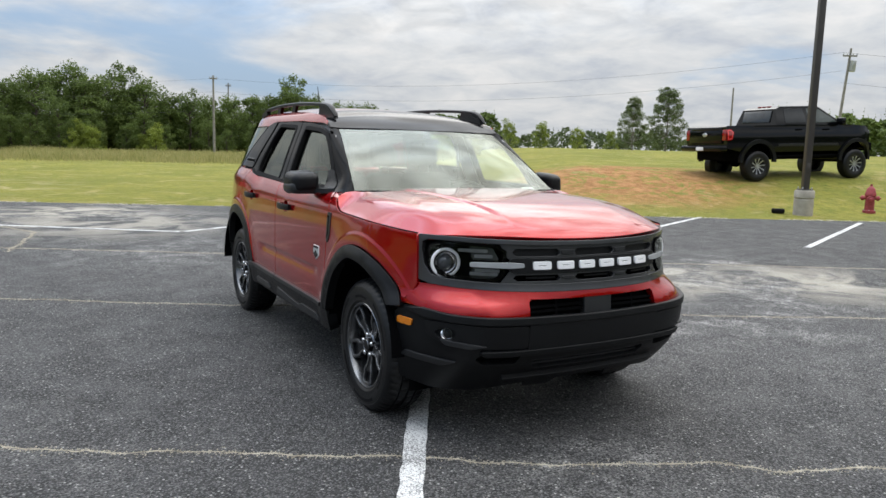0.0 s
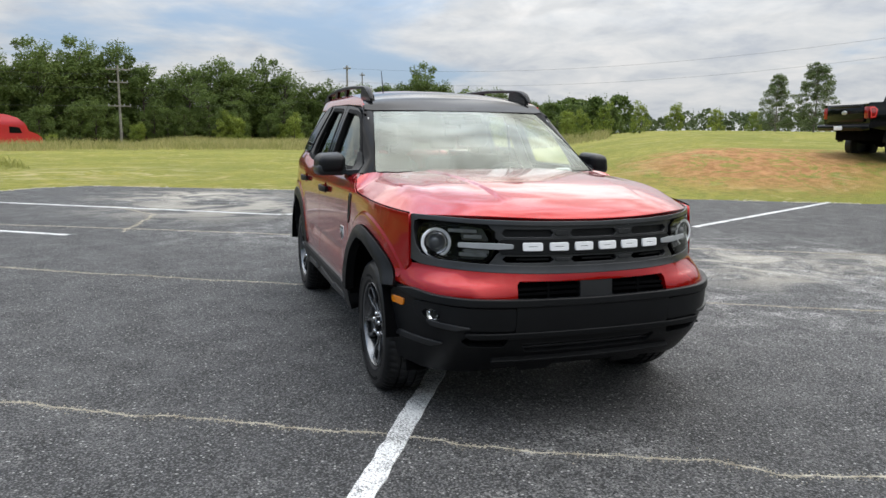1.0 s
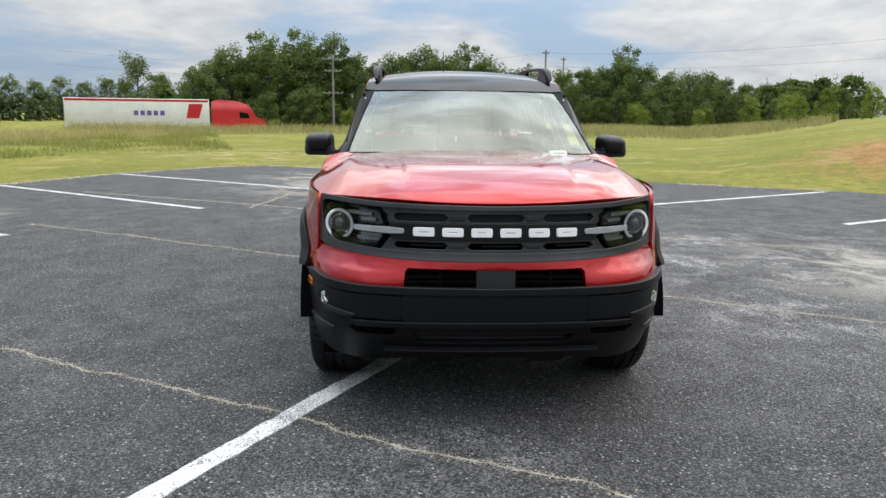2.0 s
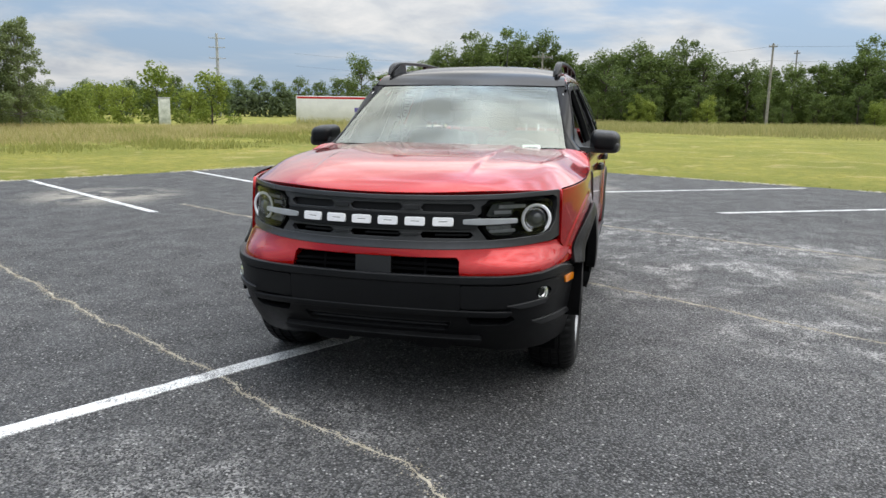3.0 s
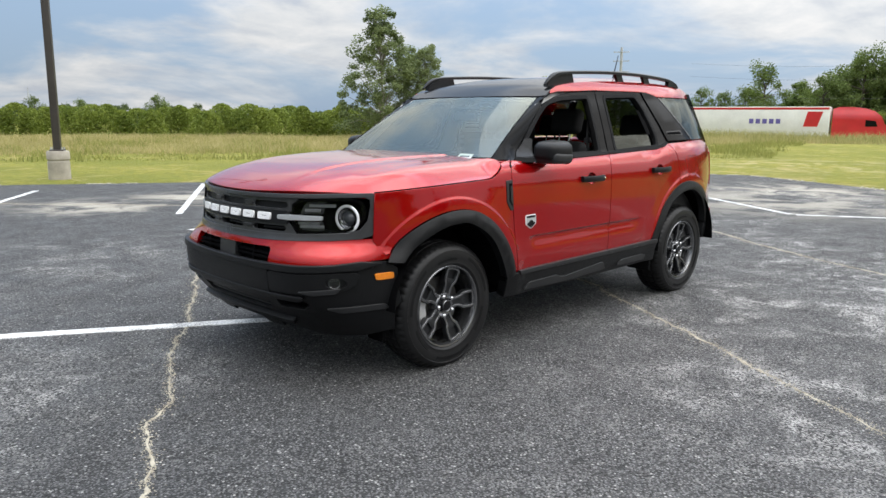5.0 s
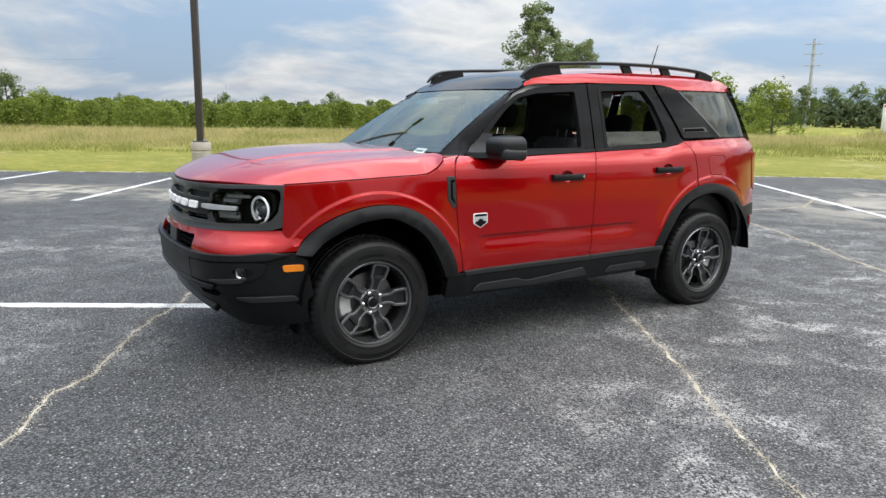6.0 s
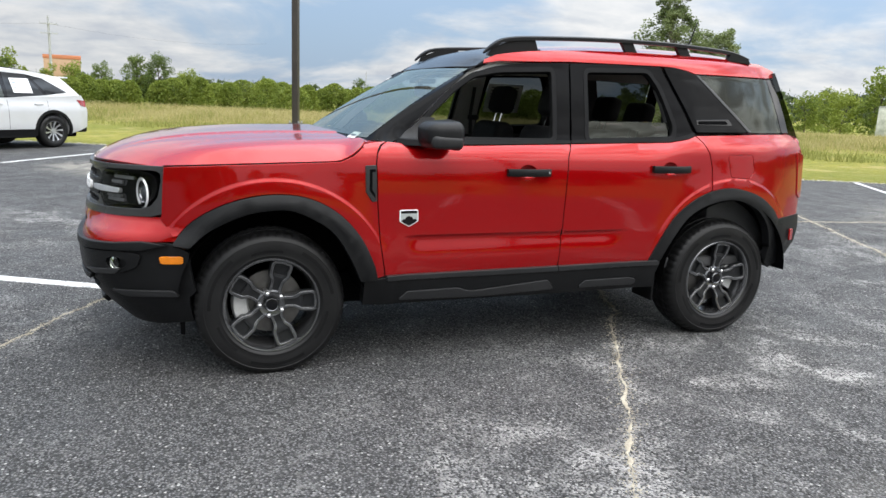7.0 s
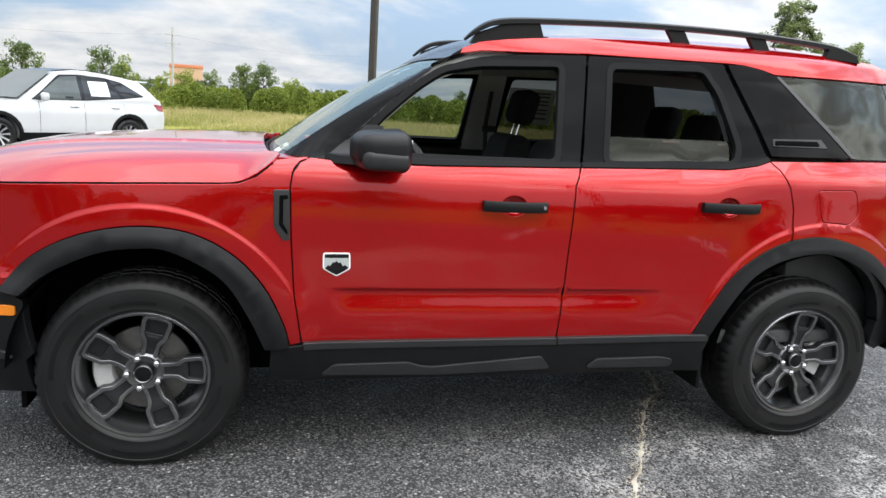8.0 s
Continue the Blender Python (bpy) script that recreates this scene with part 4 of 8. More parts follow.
# ---------- the red car: its shape, front axle at x = 0, nose towards +x ----------
def curve(tbl):
    """A smooth curve through a short table of (v, value)."""
    xs, ys = [a for a, _ in tbl], [b for _, b in tbl]
    n = len(xs)
    ms = []
    for i in range(n):
        if i in (0, n - 1):
            j = 0 if i == 0 else n - 2
            ms.append((ys[j + 1] - ys[j]) / (xs[j + 1] - xs[j]))
        else:
            a, b = (ys[i] - ys[i - 1]) / (xs[i] - xs[i - 1]), (ys[i + 1] - ys[i]) / (xs[i + 1] - xs[i])
            ms.append(0.0 if a * b <= 0 else 2 * a * b / (a + b))

    def f(v):
        if v <= xs[0]:
            return ys[0] + ms[0] * (v - xs[0])
        if v >= xs[-1]:
            return ys[-1] + ms[-1] * (v - xs[-1])
        i = 0
        while v > xs[i + 1]:
            i += 1
        h = xs[i + 1] - xs[i]
        t = (v - xs[i]) / h
        return (ys[i] * (1 + 2 * t) * (1 - t) ** 2 + ms[i] * h * t * (1 - t) ** 2 + ys[i + 1] * t * t * (3 - 2 * t) + ms[i + 1] * h * t * t * (t - 1))
    return f


def sstep(a, b, v):
    t = min(1.0, max(0.0, (v - a) / (b - a)))
    return t * t * (3 - 2 * t)


WIDTH = curve([(0.20, 0.82), (0.30, 0.862), (0.40, 0.886), (0.50, 0.898), (0.60, 0.901), (0.72, 0.898), (0.86, 0.895), (0.98, 0.888), (1.05, 0.877), (1.09, 0.862), (1.115, 0.842), (1.14, 0.824), (1.30, 0.760), (1.45, 0.698), (1.52, 0.667), (1.565, 0.650), (1.60, 0.633), (1.63, 0.608), (1.65, 0.578), (1.67, 0.53)])


def side_y(x, z):
    """Half width of the body's side at station x and height z."""
    shift = 0.05 * sstep(-2.05, -2.45, x)
    y = WIDTH(z - shift * sstep(0.95, 1.12, z) * (1 - sstep(1.25, 1.6, z)))
    # the door's crease: a small undercut, and a face under it that leans out again
    win = sstep(-1.98, -1.80, x) * (1 - sstep(-0.72, -0.62, x))
    y -= 0.013 * win * (1 - sstep(0.650, 0.664, z)) * sstep(0.555, 0.652, z)
    # the cabin narrows towards the windscreen
    up = sstep(1.085, 1.17, z)
    y -= up * 0.075 * sstep(-1.25, -0.40, x) ** 1.4
    # nose and tail draw in
    if x > 0.02:
        y -= (0.088 - 0.036 * sstep(0.72, 0.62, z)) * ((x - 0.02) / 0.45) ** 2.1
    if x < -2.55:
        y -= 0.105 * ((-2.55 - x) / 0.66) ** 2.4
    # shoulders swell over the wheels
    for cx in (0.0, -2.67):
        r = math.hypot(x - cx, (z - 0.36))
        y += 0.008 * sstep(0.68, 0.50, r) + 0.0045 * sstep(0.588, 0.572, r)
    return y


NOSE = curve([(0.16, 0.60), (0.24, 0.70), (0.33, 0.79), (0.40, 0.845), (0.47, 0.872), (0.58, 0.884), (0.645, 0.880), (0.70, 0.876), (0.76, 0.860), (0.86, 0.846), (0.96, 0.835), (1.0, 0.825), (1.03, 0.80)])


def front_x(y, z):
    a = abs(y)
    low = sstep(0.745, 0.635, z)
    return NOSE(z) - (1 - low) * (0.244 * a * a + 0.571 * a ** 4) - low * (0.12 * a * a + 1.35 * a ** 8)


HOOD_MID = curve([(-0.52, 1.142), (-0.3, 1.140), (0.0, 1.134), (0.3, 1.117), (0.48, 1.097), (0.65, 1.063), (0.74, 1.032), (0.80, 1.000), (0.825, 0.978)])
HOOD_RISE = curve([(-0.46, 0.112), (-0.44, 0.094), (-0.415, 0.067), (-0.375, 0.034), (-0.317, 0.009), (-0.23, 0.004), (-0.1, 0.0), (0.9, 0.0)])
HOOD_SIDE = curve([(-0.52, 1.030), (0.0, 1.021), (0.3, 1.008), (0.45, 0.999), (0.6, 0.985), (0.825, 0.965)])


def hood_z(x, y):
    """Bonnet surface: crowned, with a raised middle field and low outer fields."""
    nose = front_x(y, 0.98)
    e = min(1.0, abs(y) / max(0.3, side_y(x, 1.0)))
    lead = max(0.0, nose - x)
    back = x + (0.835 - nose) * 0.75
    zc, ze = HOOD_MID(min(0.825, back)), HOOD_SIDE(min(0.825, back))
    z = zc - (zc - ze) * e ** 5.4 + HOOD_RISE(x) * e ** 7
    # two long creases: a raised centre plate and cheeks
    fade = sstep(0.05, 0.35, lead)
    k = abs(y)
    z += 0.009 * fade * (1 - sstep(0.380, 0.412, k - 0.05 * (0.4 - x)))
    z += 0.010 * fade * sstep(0.60, 0.70, k) * (1 - sstep(0.72, 0.84, k))
    return z


ROOF_MID = curve([(-3.20, 1.672), (-2.9, 1.700), (-2.5, 1.712), (-2.0, 1.700), (-1.6, 1.672), (-1.35, 1.644), (-1.2, 1.612), (-1.10, 1.566), (-1.02, 1.516)])
ROOF_SEAM = curve([(-3.20, 1.590), (-3.0, 1.632), (-2.4, 1.648), (-2.0, 1.643), (-1.64, 1.628), (-1.4, 1.608), (-1.2, 1.578), (-1.12, 1.553), (-1.03, 1.512)])


def roof_z(x, y):
    zm, zs = ROOF_MID(x), ROOF_SEAM(x)
    return zm - (zm - zs) * min(1.0, abs(y) / side_y(x, zs)) ** 2.6 - 0.024 * sstep(-1.18, -1.05, x) * min(1.0, abs(y) / 0.6) ** 2


def screen_pt(u, v):
    """The windscreen: u across from -1 to 1, v from the cowl up to the roof."""
    y = u * (0.742 + (0.605 - 0.742) * v)
    x = -0.405 + (-1.020 + 0.405) * v - 0.052 * u * u
    z = 1.118 + (1.515 - 1.118) * v + 0.016 * math.sin(math.pi * v) - 0.008 * u * u * v
    return Vector((x, y, z))


from mathutils.geometry import delaunay_2d_cdt

def fillet(pts, r, seg=4):
    """Rounds the corners of a polygon."""
    out = []
    n = len(pts)
    for i in range(n):
        p, a, b = Vector(pts[i]), Vector(pts[i - 1]), Vector(pts[(i + 1) % n])
        da, db = (a - p), (b - p)
        la, lb = da.length, db.length
        if la < 1e-6 or lb < 1e-6:
            continue
        q = min(r, la * 0.45, lb * 0.45)
        s, e = p + da * (q / la), p + db * (q / lb)
        for k in range(seg + 1):
            t = k / seg
            out.append(tuple(s * (1 - t) ** 2 + p * (2 * t * (1 - t)) + e * t * t))
    return out


def area2(pts):
    return sum(a[0] * b[1] - b[0] * a[1] for a, b in zip(pts, pts[1:] + pts[:1]))


def inset(pts, g):
    """Moves a polygon's edges inwards by g (outwards where negative)."""
    if area2(pts) < 0:
        pts = pts[::-1]
    n = len(pts)
    out = []
    for i in range(n):
        a, p, b = Vector(pts[i - 1]), Vector(pts[i]), Vector(pts[(i + 1) % n])
        d0, d1 = (p - a), (b - p)
        if d0.length < 1e-7 or d1.length < 1e-7:
            out.append(tuple(p))
            continue
        d0.normalize(); d1.normalize()
        n0, n1 = Vector((-d0.y, d0.x)), Vector((-d1.y, d1.x))
        m = n0 + n1
        if m.length < 1e-4:
            m = n0
        m.normalize()
        k = g / max(0.5, m.dot(n0))
        out.append(tuple(p + m * k))
    return out


def inside(pts, u, v):
    c = False
    j = len(pts) - 1
    for i in range(len(pts)):
        if (pts[i][1] > v) != (pts[j][1] > v) and u < (pts[j][0] - pts[i][0]) * (v - pts[i][1]) / (pts[j][1] - pts[i][1]) + pts[i][0]:
            c = not c
        j = i
    return c


def split_edges(pts, step):
    out = []
    n = len(pts)
    for i in range(n):
        a, b = pts[i], pts[(i + 1) % n]
        k = max(1, int(math.ceil(math.hypot(b[0] - a[0], b[1] - a[1]) / step)))
        out += [(a[0] + (b[0] - a[0]) * t / k, a[1] + (b[1] - a[1]) * t / k) for t in range(k)]
    return out


def panel(name, outline, surf, sign, material, parent, holes=(), step=0.045, depth=0.02, off=0.0, label="", lip=0.0025, smooth=38, extra=()):
    """A sheet of the given outline laid on surf(u, v), with a rounded, turned-in edge all round. It takes its normals from the surface."""
    loops = [split_edges(list(l), step) for l in (outline, *holes)]
    co, ed = [], []
    for l in loops:
        o = len(co)
        co += l
        ed += [(o + i, o + (i + 1) % len(l)) for i in range(len(l))]
    us, vs = [p[0] for p in loops[0]], [p[1] for p in loops[0]]
    near = np.array(co)
    for q in extra:
        if inside(loops[0], *q) and not any(inside(h, *q) for h in loops[1:]) and ((near - q) ** 2).sum(1).min() > 0.006 ** 2:
            co.append(tuple(q))
    near = np.array(co)
    u = min(us) + step * 0.5
    while u < max(us):
        v = min(vs) + step * 0.5
        while v < max(vs):
            if inside(loops[0], u, v) and not any(inside(h, u, v) for h in loops[1:]):
                if ((near - (u, v)) ** 2).sum(1).min() > (step * 0.5) ** 2:
                    co.append((u, v))
            v += step
        u += step
    vv, _, ff, *_ = delaunay_2d_cdt([Vector(c) for c in co], ed, [], 0, 1e-6)

    def at(u, v):
        p = Vector(surf(u, v))
        h = 0.003
        nn = (Vector(surf(u + h, v)) - Vector(surf(u - h, v))).cross(Vector(surf(u, v + h)) - Vector(surf(u, v - h)))
        return p, nn.normalized() * sign
    pts, nrm = zip(*(at(c[0], c[1]) for c in vv))
    nrm = list(nrm)
    verts = [p + n * off for p, n in zip(pts, nrm)]
    faces = []
    for f in ff:
        cu, cv = sum(vv[i][0] for i in f) / len(f), sum(vv[i][1] for i in f) / len(f)
        if inside(loops[0], cu, cv) and not any(inside(h, cu, cv) for h in loops[1:]):
            n = (verts[f[1]] - verts[f[0]]).cross(verts[f[2]] - verts[f[0]])
            faces.append(tuple(f) if n.dot(nrm[f[0]]) > 0 else tuple(f[::-1]))
    if depth > 0:
        seen = set()
        for f in faces:
            seen.update(zip(f, f[1:] + f[:1]))
        border = [(a, b) for (a, b) in seen if (b, a) not in seen]
        push = {}
        for a, b in border:
            d = (verts[b] - verts[a])
            if d.length > 1e-9:
                o = d.normalized().cross(nrm[a])
                for i in (a, b):
                    push[i] = push.get(i, Vector()) + o
        ring = {}
        for i, p in push.items():
            p = p.normalized() if p.length > 1e-6 else p
            k = len(verts)
            ring[i] = k
            n = nrm[i].copy()
            verts += [verts[i] + p * (lip * 0.7) - n * (lip * 0.3), verts[i] + p * lip - n * lip, verts[i] + p * lip - n * depth]
            nrm += [(n + p).normalized(), p, p]
        for a, b in border:
            if a in ring and b in ring:
                k, l = ring[a], ring[b]
                faces += [(b, a, k, l), (l, k, k + 1, l + 1), (l + 1, k + 1, k + 2, l + 2)]
    me = bpy.data.meshes.new(name)
    me.from_pydata([tuple(v) for v in verts], [], faces)
    me.materials.append(material)
    me.shade_smooth()
    me.normals_split_custom_set_from_vertices([tuple(n) for n in nrm])
    ob = new(name, me)
    ob.parent = parent
    if label:
        ob["label"] = label
    return ob


def side(s, off=0.0):
    return lambda x, z: (x, s * (side_y(x, z) + off), z)


def face(off=0.0):
    return lambda y, z: (front_x(y, z) + off, y, z)


# ---------- car materials ----------
def car_paint(name, color, deep):
    m = bpy.data.materials.new(name)
    m.use_nodes = True
    nt = m.node_tree
    b = nt.nodes["Principled BSDF"]
    N, L = nt.nodes.new, nt.links.new
    co = N("ShaderNodeTexCoord")
    fl = N("ShaderNodeTexVoronoi"); fl.inputs["Scale"].default_value = 1400
    L(co.outputs["Object"], fl.inputs["Vector"])
    nz = N("ShaderNodeTexNoise"); nz.inputs["Scale"].default_value = 2.2; nz.inputs["Detail"].default_value = 5
    L(co.outputs["Object"], nz.inputs["Vector"])
    mx = N("ShaderNodeMix"); mx.data_type = "RGBA"
    mx.inputs[6].default_value, mx.inputs[7].default_value = (*deep, 1), (*color, 1)
    L(fl.outputs["Distance"], mx.inputs[0])
    L(mx.outputs[2], b.inputs["Base Color"])
    b.inputs["Metallic"].default_value = 0.45
    b.inputs["Roughness"].default_value = 0.24
    b.inputs["Specular IOR Level"].default_value = 0.04
    b.inputs["Coat Weight"].default_value = 1.0
    b.inputs["Coat IOR"].default_value = 1.46
    r = N("ShaderNodeMapRange"); r.inputs[3].default_value, r.inputs[4].default_value = 0.008, 0.03
    L(nz.outputs[0], r.inputs[0]); L(r.outputs[0], b.inputs["Coat Roughness"])
    # faint orange peel
    op = N("ShaderNodeTexNoise"); op.inputs["Scale"].default_value = 90; op.inputs["Detail"].default_value = 1
    L(co.outputs["Object"], op.inputs["Vector"])
    bp = N("ShaderNodeBump"); bp.inputs["Distance"].default_value = 0.00012
    L(op.outputs[0], bp.inputs["Height"]); L(bp.outputs[0], b.inputs["Coat Normal"])
    return m


RED = car_paint("red_metallic_paint", (0.365, 0.0014, 0.0028), (0.27, 0.0008, 0.0018))
GLOSS_BLACK = mat("gloss_black_paint", (0.005, 0.005, 0.006), 0.14, var=0.3, scale=3, spec=0.25)
PILLAR = mat("gloss_black_film", (0.0035, 0.0037, 0.0045), 0.10, var=0.3, scale=5, rvar=0.04, spec=0.05, bump=0.0004, bump_scale=18)
CLADDING = mat("grained_black_plastic", (0.0065, 0.0068, 0.0076), 0.40, var=0.22, scale=4, bump=0.0006, bump_scale=900, rvar=0.08, spec=0.22)
CLAD_SMOOTH = mat("satin_charcoal_plastic", (0.020, 0.0205, 0.022), 0.34, var=0.15, scale=5, rvar=0.06, spec=0.4)
GRILLE_GREY = mat("carbon_grey_grille_plastic", (0.052, 0.053, 0.056), 0.26, 0.35, var=0.15, scale=6)
# near-black for plastic parts; on underbody and recess backings it paints in shade
BLACK_DEEP = mat("black_plastic_recess_shade", (0.003, 0.003, 0.0034), 0.8, var=0.3, scale=8, spec=0.03)
RUBBER = mat("tyre_rubber", (0.0095, 0.0095, 0.010), 0.40, var=0.25, scale=7, bump=0.0005, bump_scale=400, rvar=0.1, spec=0.28)
RUBBER_DULL = mat("black_rubber_seal", (0.007, 0.007, 0.0075), 0.7, var=0.2, scale=10, spec=0.12)
RIM = mat("carbonised_grey_alloy", (0.18, 0.183, 0.190), 0.22, 0.9, var=0.10, scale=10)
RIM_DARK = mat("dark_pocket_alloy", (0.024, 0.025, 0.027), 0.30, 0.5, var=0.2, scale=10)
STEEL = mat("bare_steel", (0.16, 0.155, 0.15), 0.40, 0.8, var=0.15, scale=30)
CALIPER = mat("cast_silver_caliper", (0.62, 0.62, 0.62), 0.45, 0.3, var=0.15, scale=20)
CHROME = mat("chrome", (0.80, 0.80, 0.82), 0.10, 1.0, var=0.03, scale=9)
WHITE_LETTER = mat("white_badge", (0.86, 0.86, 0.87), 0.25, var=0.03, scale=20)
AMBER = mat("amber_lens", (0.75, 0.22, 0.008), 0.12, var=0.1, scale=40, coat=0.6)
LAMP_RED = mat("red_tail_lens", (0.28, 0.008, 0.008), 0.1, var=0.15, scale=30, coat=0.8)
LAMP_WHITE = mat("white_light_guide", (0.85, 0.86, 0.88), 0.18, var=0.04, scale=20, coat=0.5)
LAMP_INNER = mat("smoked_lamp_reflector", (0.10, 0.104, 0.112), 0.2, 0.7, var=0.3, scale=25)
LAMP_STEP = mat("satin_lamp_blade", (0.24, 0.247, 0.26), 0.25, 0.5, var=0.2, scale=25)
PAPER = mat("white_paper_label", (0.80, 0.81, 0.82), 0.6, var=0.04, scale=20)
INK = mat("dark_print", (0.12, 0.13, 0.16), 0.6)
BADGE_GREY = mat("badge_sky_grey", (0.42, 0.45, 0.45), 0.35, 0.2, var=0.1, scale=30)
SEAT = mat("dark_seat_cloth", (0.022, 0.022, 0.024), 0.85, var=0.25, scale=14, bump=0.0008, bump_scale=700)
TRIM_DARK = mat("dark_interior_plastic", (0.050, 0.050, 0.052), 0.6, var=0.2, scale=8, bump=0.0004, bump_scale=500)
TRIM_GREY = mat("light_grey_headliner", (0.40, 0.39, 0.37), 0.85, var=0.08, scale=8)
TRIM_PILLAR = mat("grey_pillar_trim", (0.62, 0.62, 0.61), 0.7, var=0.1, scale=8)
GLASS = glass_mat("windscreen_glass", (0.88, 0.96, 0.92), 0.88, ior=1.9)
GLASS_SIDE = glass_mat("front_side_glass", (0.82, 0.92, 0.88), 0.50, ior=1.6)
GLASS_DARK = glass_mat("privacy_glass", (0.80, 0.86, 0.86), 0.10, ior=1.33)
GLASS_CLEAR = glass_mat("clear_lamp_cover", (1, 1, 1), 0.96, ior=1.32)


# ---------- the red car ----------
CAR = thing("suv", pose(0, 0, 0.014))
tagged(CAR, "glossy red SUV, black roof and cladding, driver windows lowered", "car")
GAP = 0.0045

ARCH_F_OUT = [(0.452, 0.641), (0.362, 0.745), (0.215, 0.829), (0.04, 0.870), (-0.14, 0.858), (-0.29, 0.787), (-0.402, 0.672), (-0.473, 0.535), (-0.497, 0.447)]
ARCH_F_IN = [(0.378, 0.634), (0.292, 0.708), (0.144, 0.780), (0.02, 0.803), (-0.10, 0.794), (-0.262, 0.703), (-0.352, 0.575), (-0.414, 0.442)]
ARCH_R_OUT = [(-2.100, 0.475), (-2.162, 0.592), (-2.270, 0.740), (-2.440, 0.850), (-2.640, 0.888), (-2.855, 0.842), (-3.000, 0.762), (-3.075, 0.690)]
ARCH_R_IN = [(-2.172, 0.475), (-2.236, 0.595), (-2.343, 0.728), (-2.488, 0.802), (-2.673, 0.822), (-2.862, 0.756), (-2.968, 0.650), (-3.010, 0.520)]


def smooth_line(pts, n=5):
    """A soft curve through points (Catmull-Rom)."""
    P = [Vector(p) for p in pts]
    out = []
    for i in range(len(P) - 1):
        p0, p1, p2, p3 = P[max(0, i - 1)], P[i], P[i + 1], P[min(len(P) - 1, i + 2)]
        for k in range(n):
            t = k / n
            out.append(tuple(0.5 * ((2 * p1) + (p2 - p0) * t + (2 * p0 - 5 * p1 + 4 * p2 - p3) * t * t + (3 * p1 - p0 - 3 * p2 + p3) * t ** 3)))
    out.append(tuple(P[-1]))
    return out


AF, AFI, AR, ARI = (smooth_line(a) for a in (ARCH_F_OUT, ARCH_F_IN, ARCH_R_OUT, ARCH_R_IN))
SEAM_HOOD = [(0.478, 0.990), (0.21, 1.006), (-0.041, 1.016), (-0.23, 1.022), (-0.317, 1.027), (-0.375, 1.052), (-0.415, 1.085), (-0.440, 1.112)]
DOOR_F = [(-0.560, 1.124), (-0.522, 1.105), (-0.498, 1.070), (-0.490, 1.02), (-0.497, 0.825), (-0.510, 0.643), (-0.540, 0.458)]
DOOR_M = [(-1.583, 1.130), (-1.553, 1.06), (-1.536, 0.80), (-1.528, 0.60), (-1.518, 0.462)]
DOOR_R = [(-2.404, 1.187), (-2.440, 1.150), (-2.478, 1.085), (-2.500, 1.00), (-2.503, 0.90), (-2.499, 0.872)]
BELT_R = [(-1.583, 1.130), (-2.22, 1.148), (-2.345, 1.168), (-2.404, 1.187)]


def mirrored(name, outline, mtl, off=0.0, **kw):
    for s in (1, -1):
        panel(name, outline, side(s), -s, mtl, CAR, off=off, **kw)


def on_arch(a, x0, x1):
    return [p for p in a if min(x0, x1) <= p[0] <= max(x0, x1)]


def handle_cup(hx, hz):
    return [(hx + 0.052 * math.cos(a), hz + 0.040 * math.sin(a)) for a in [2 * math.pi * k / 24 for k in range(24)]]


ARCH_CREASE = [(cx + r * math.cos(radians(a)), 0.36 + r * math.sin(radians(a))) for cx in (0.0, -2.67) for a in range(10, 176, 4) for r in (0.552, 0.562, 0.570, 0.577, 0.584, 0.592, 0.602)]
HOOD_CREASE = [(0.68 - 0.03 * i, q * (w + 0.05 * (0.4 - (0.68 - 0.03 * i)))) for i in range(36) for w in (0.370, 0.380, 0.388, 0.396, 0.404, 0.412, 0.422) for q in (1, -1)]
CREASE = [(-0.60 - 0.03 * i, z) for i in range(48) for z in (0.58, 0.61, 0.635, 0.6505, 0.6575, 0.6645, 0.6695, 0.69)]

# painted side panels
fender = [(0.449, 0.672), (0.497, 0.745), (0.492, 0.80), (0.484, 0.93)] + SEAM_HOOD + [(-0.47, 1.116)] + DOOR_F + [p for p in AF[::-1] if p[1] > 0.668 or p[0] < 0]
mirrored("front_wing", inset(fender, GAP), RED, extra=ARCH_CREASE)
fdoor = DOOR_F + DOOR_M[::-1] + [(-1.0, 1.113), (-0.70, 1.112)]
mirrored("front_door", inset(fdoor, GAP), RED, holes=(handle_cup(-1.31, 0.978),), extra=CREASE)
rdoor = [(-1.518, 0.462), (-1.528, 0.60), (-1.536, 0.80), (-1.553, 1.06)] + BELT_R + DOOR_R[1:] + [p for p in AR[::-1] if p[0] > -2.49]
mirrored("rear_door", inset(rdoor, GAP), RED, holes=(handle_cup(-2.208, 0.998),), extra=CREASE + ARCH_CREASE)
quarter = DOOR_R[::-1] + [(-2.9, 1.203), (-3.215, 1.205), (-3.29, 1.175), (-3.335, 1.10), (-3.345, 0.95), (-3.345, 0.70), (-3.20, 0.694)] + [p for p in AR[::-1] if p[0] < -2.51]
fuel = fillet([(-2.613, 1.078), (-2.800, 1.082), (-2.822, 0.985), (-2.780, 0.944), (-2.640, 0.952)], 0.02)
panel("quarter_panel", inset(quarter, GAP), side(1), -1, RED, CAR, holes=(inset(fuel, -GAP),), extra=ARCH_CREASE)
panel("quarter_panel", inset(quarter, GAP), side(-1), 1, RED, CAR, extra=ARCH_CREASE)
panel("fuel_flap", inset(fuel, 0.002), side(1), -1, RED, CAR, depth=0.012)
# black sheet behind the flap paints its gap dark
panel("shut_line", inset(fuel, -0.010), side(1), -1, BLACK_DEEP, CAR, off=-0.006, depth=0.0)

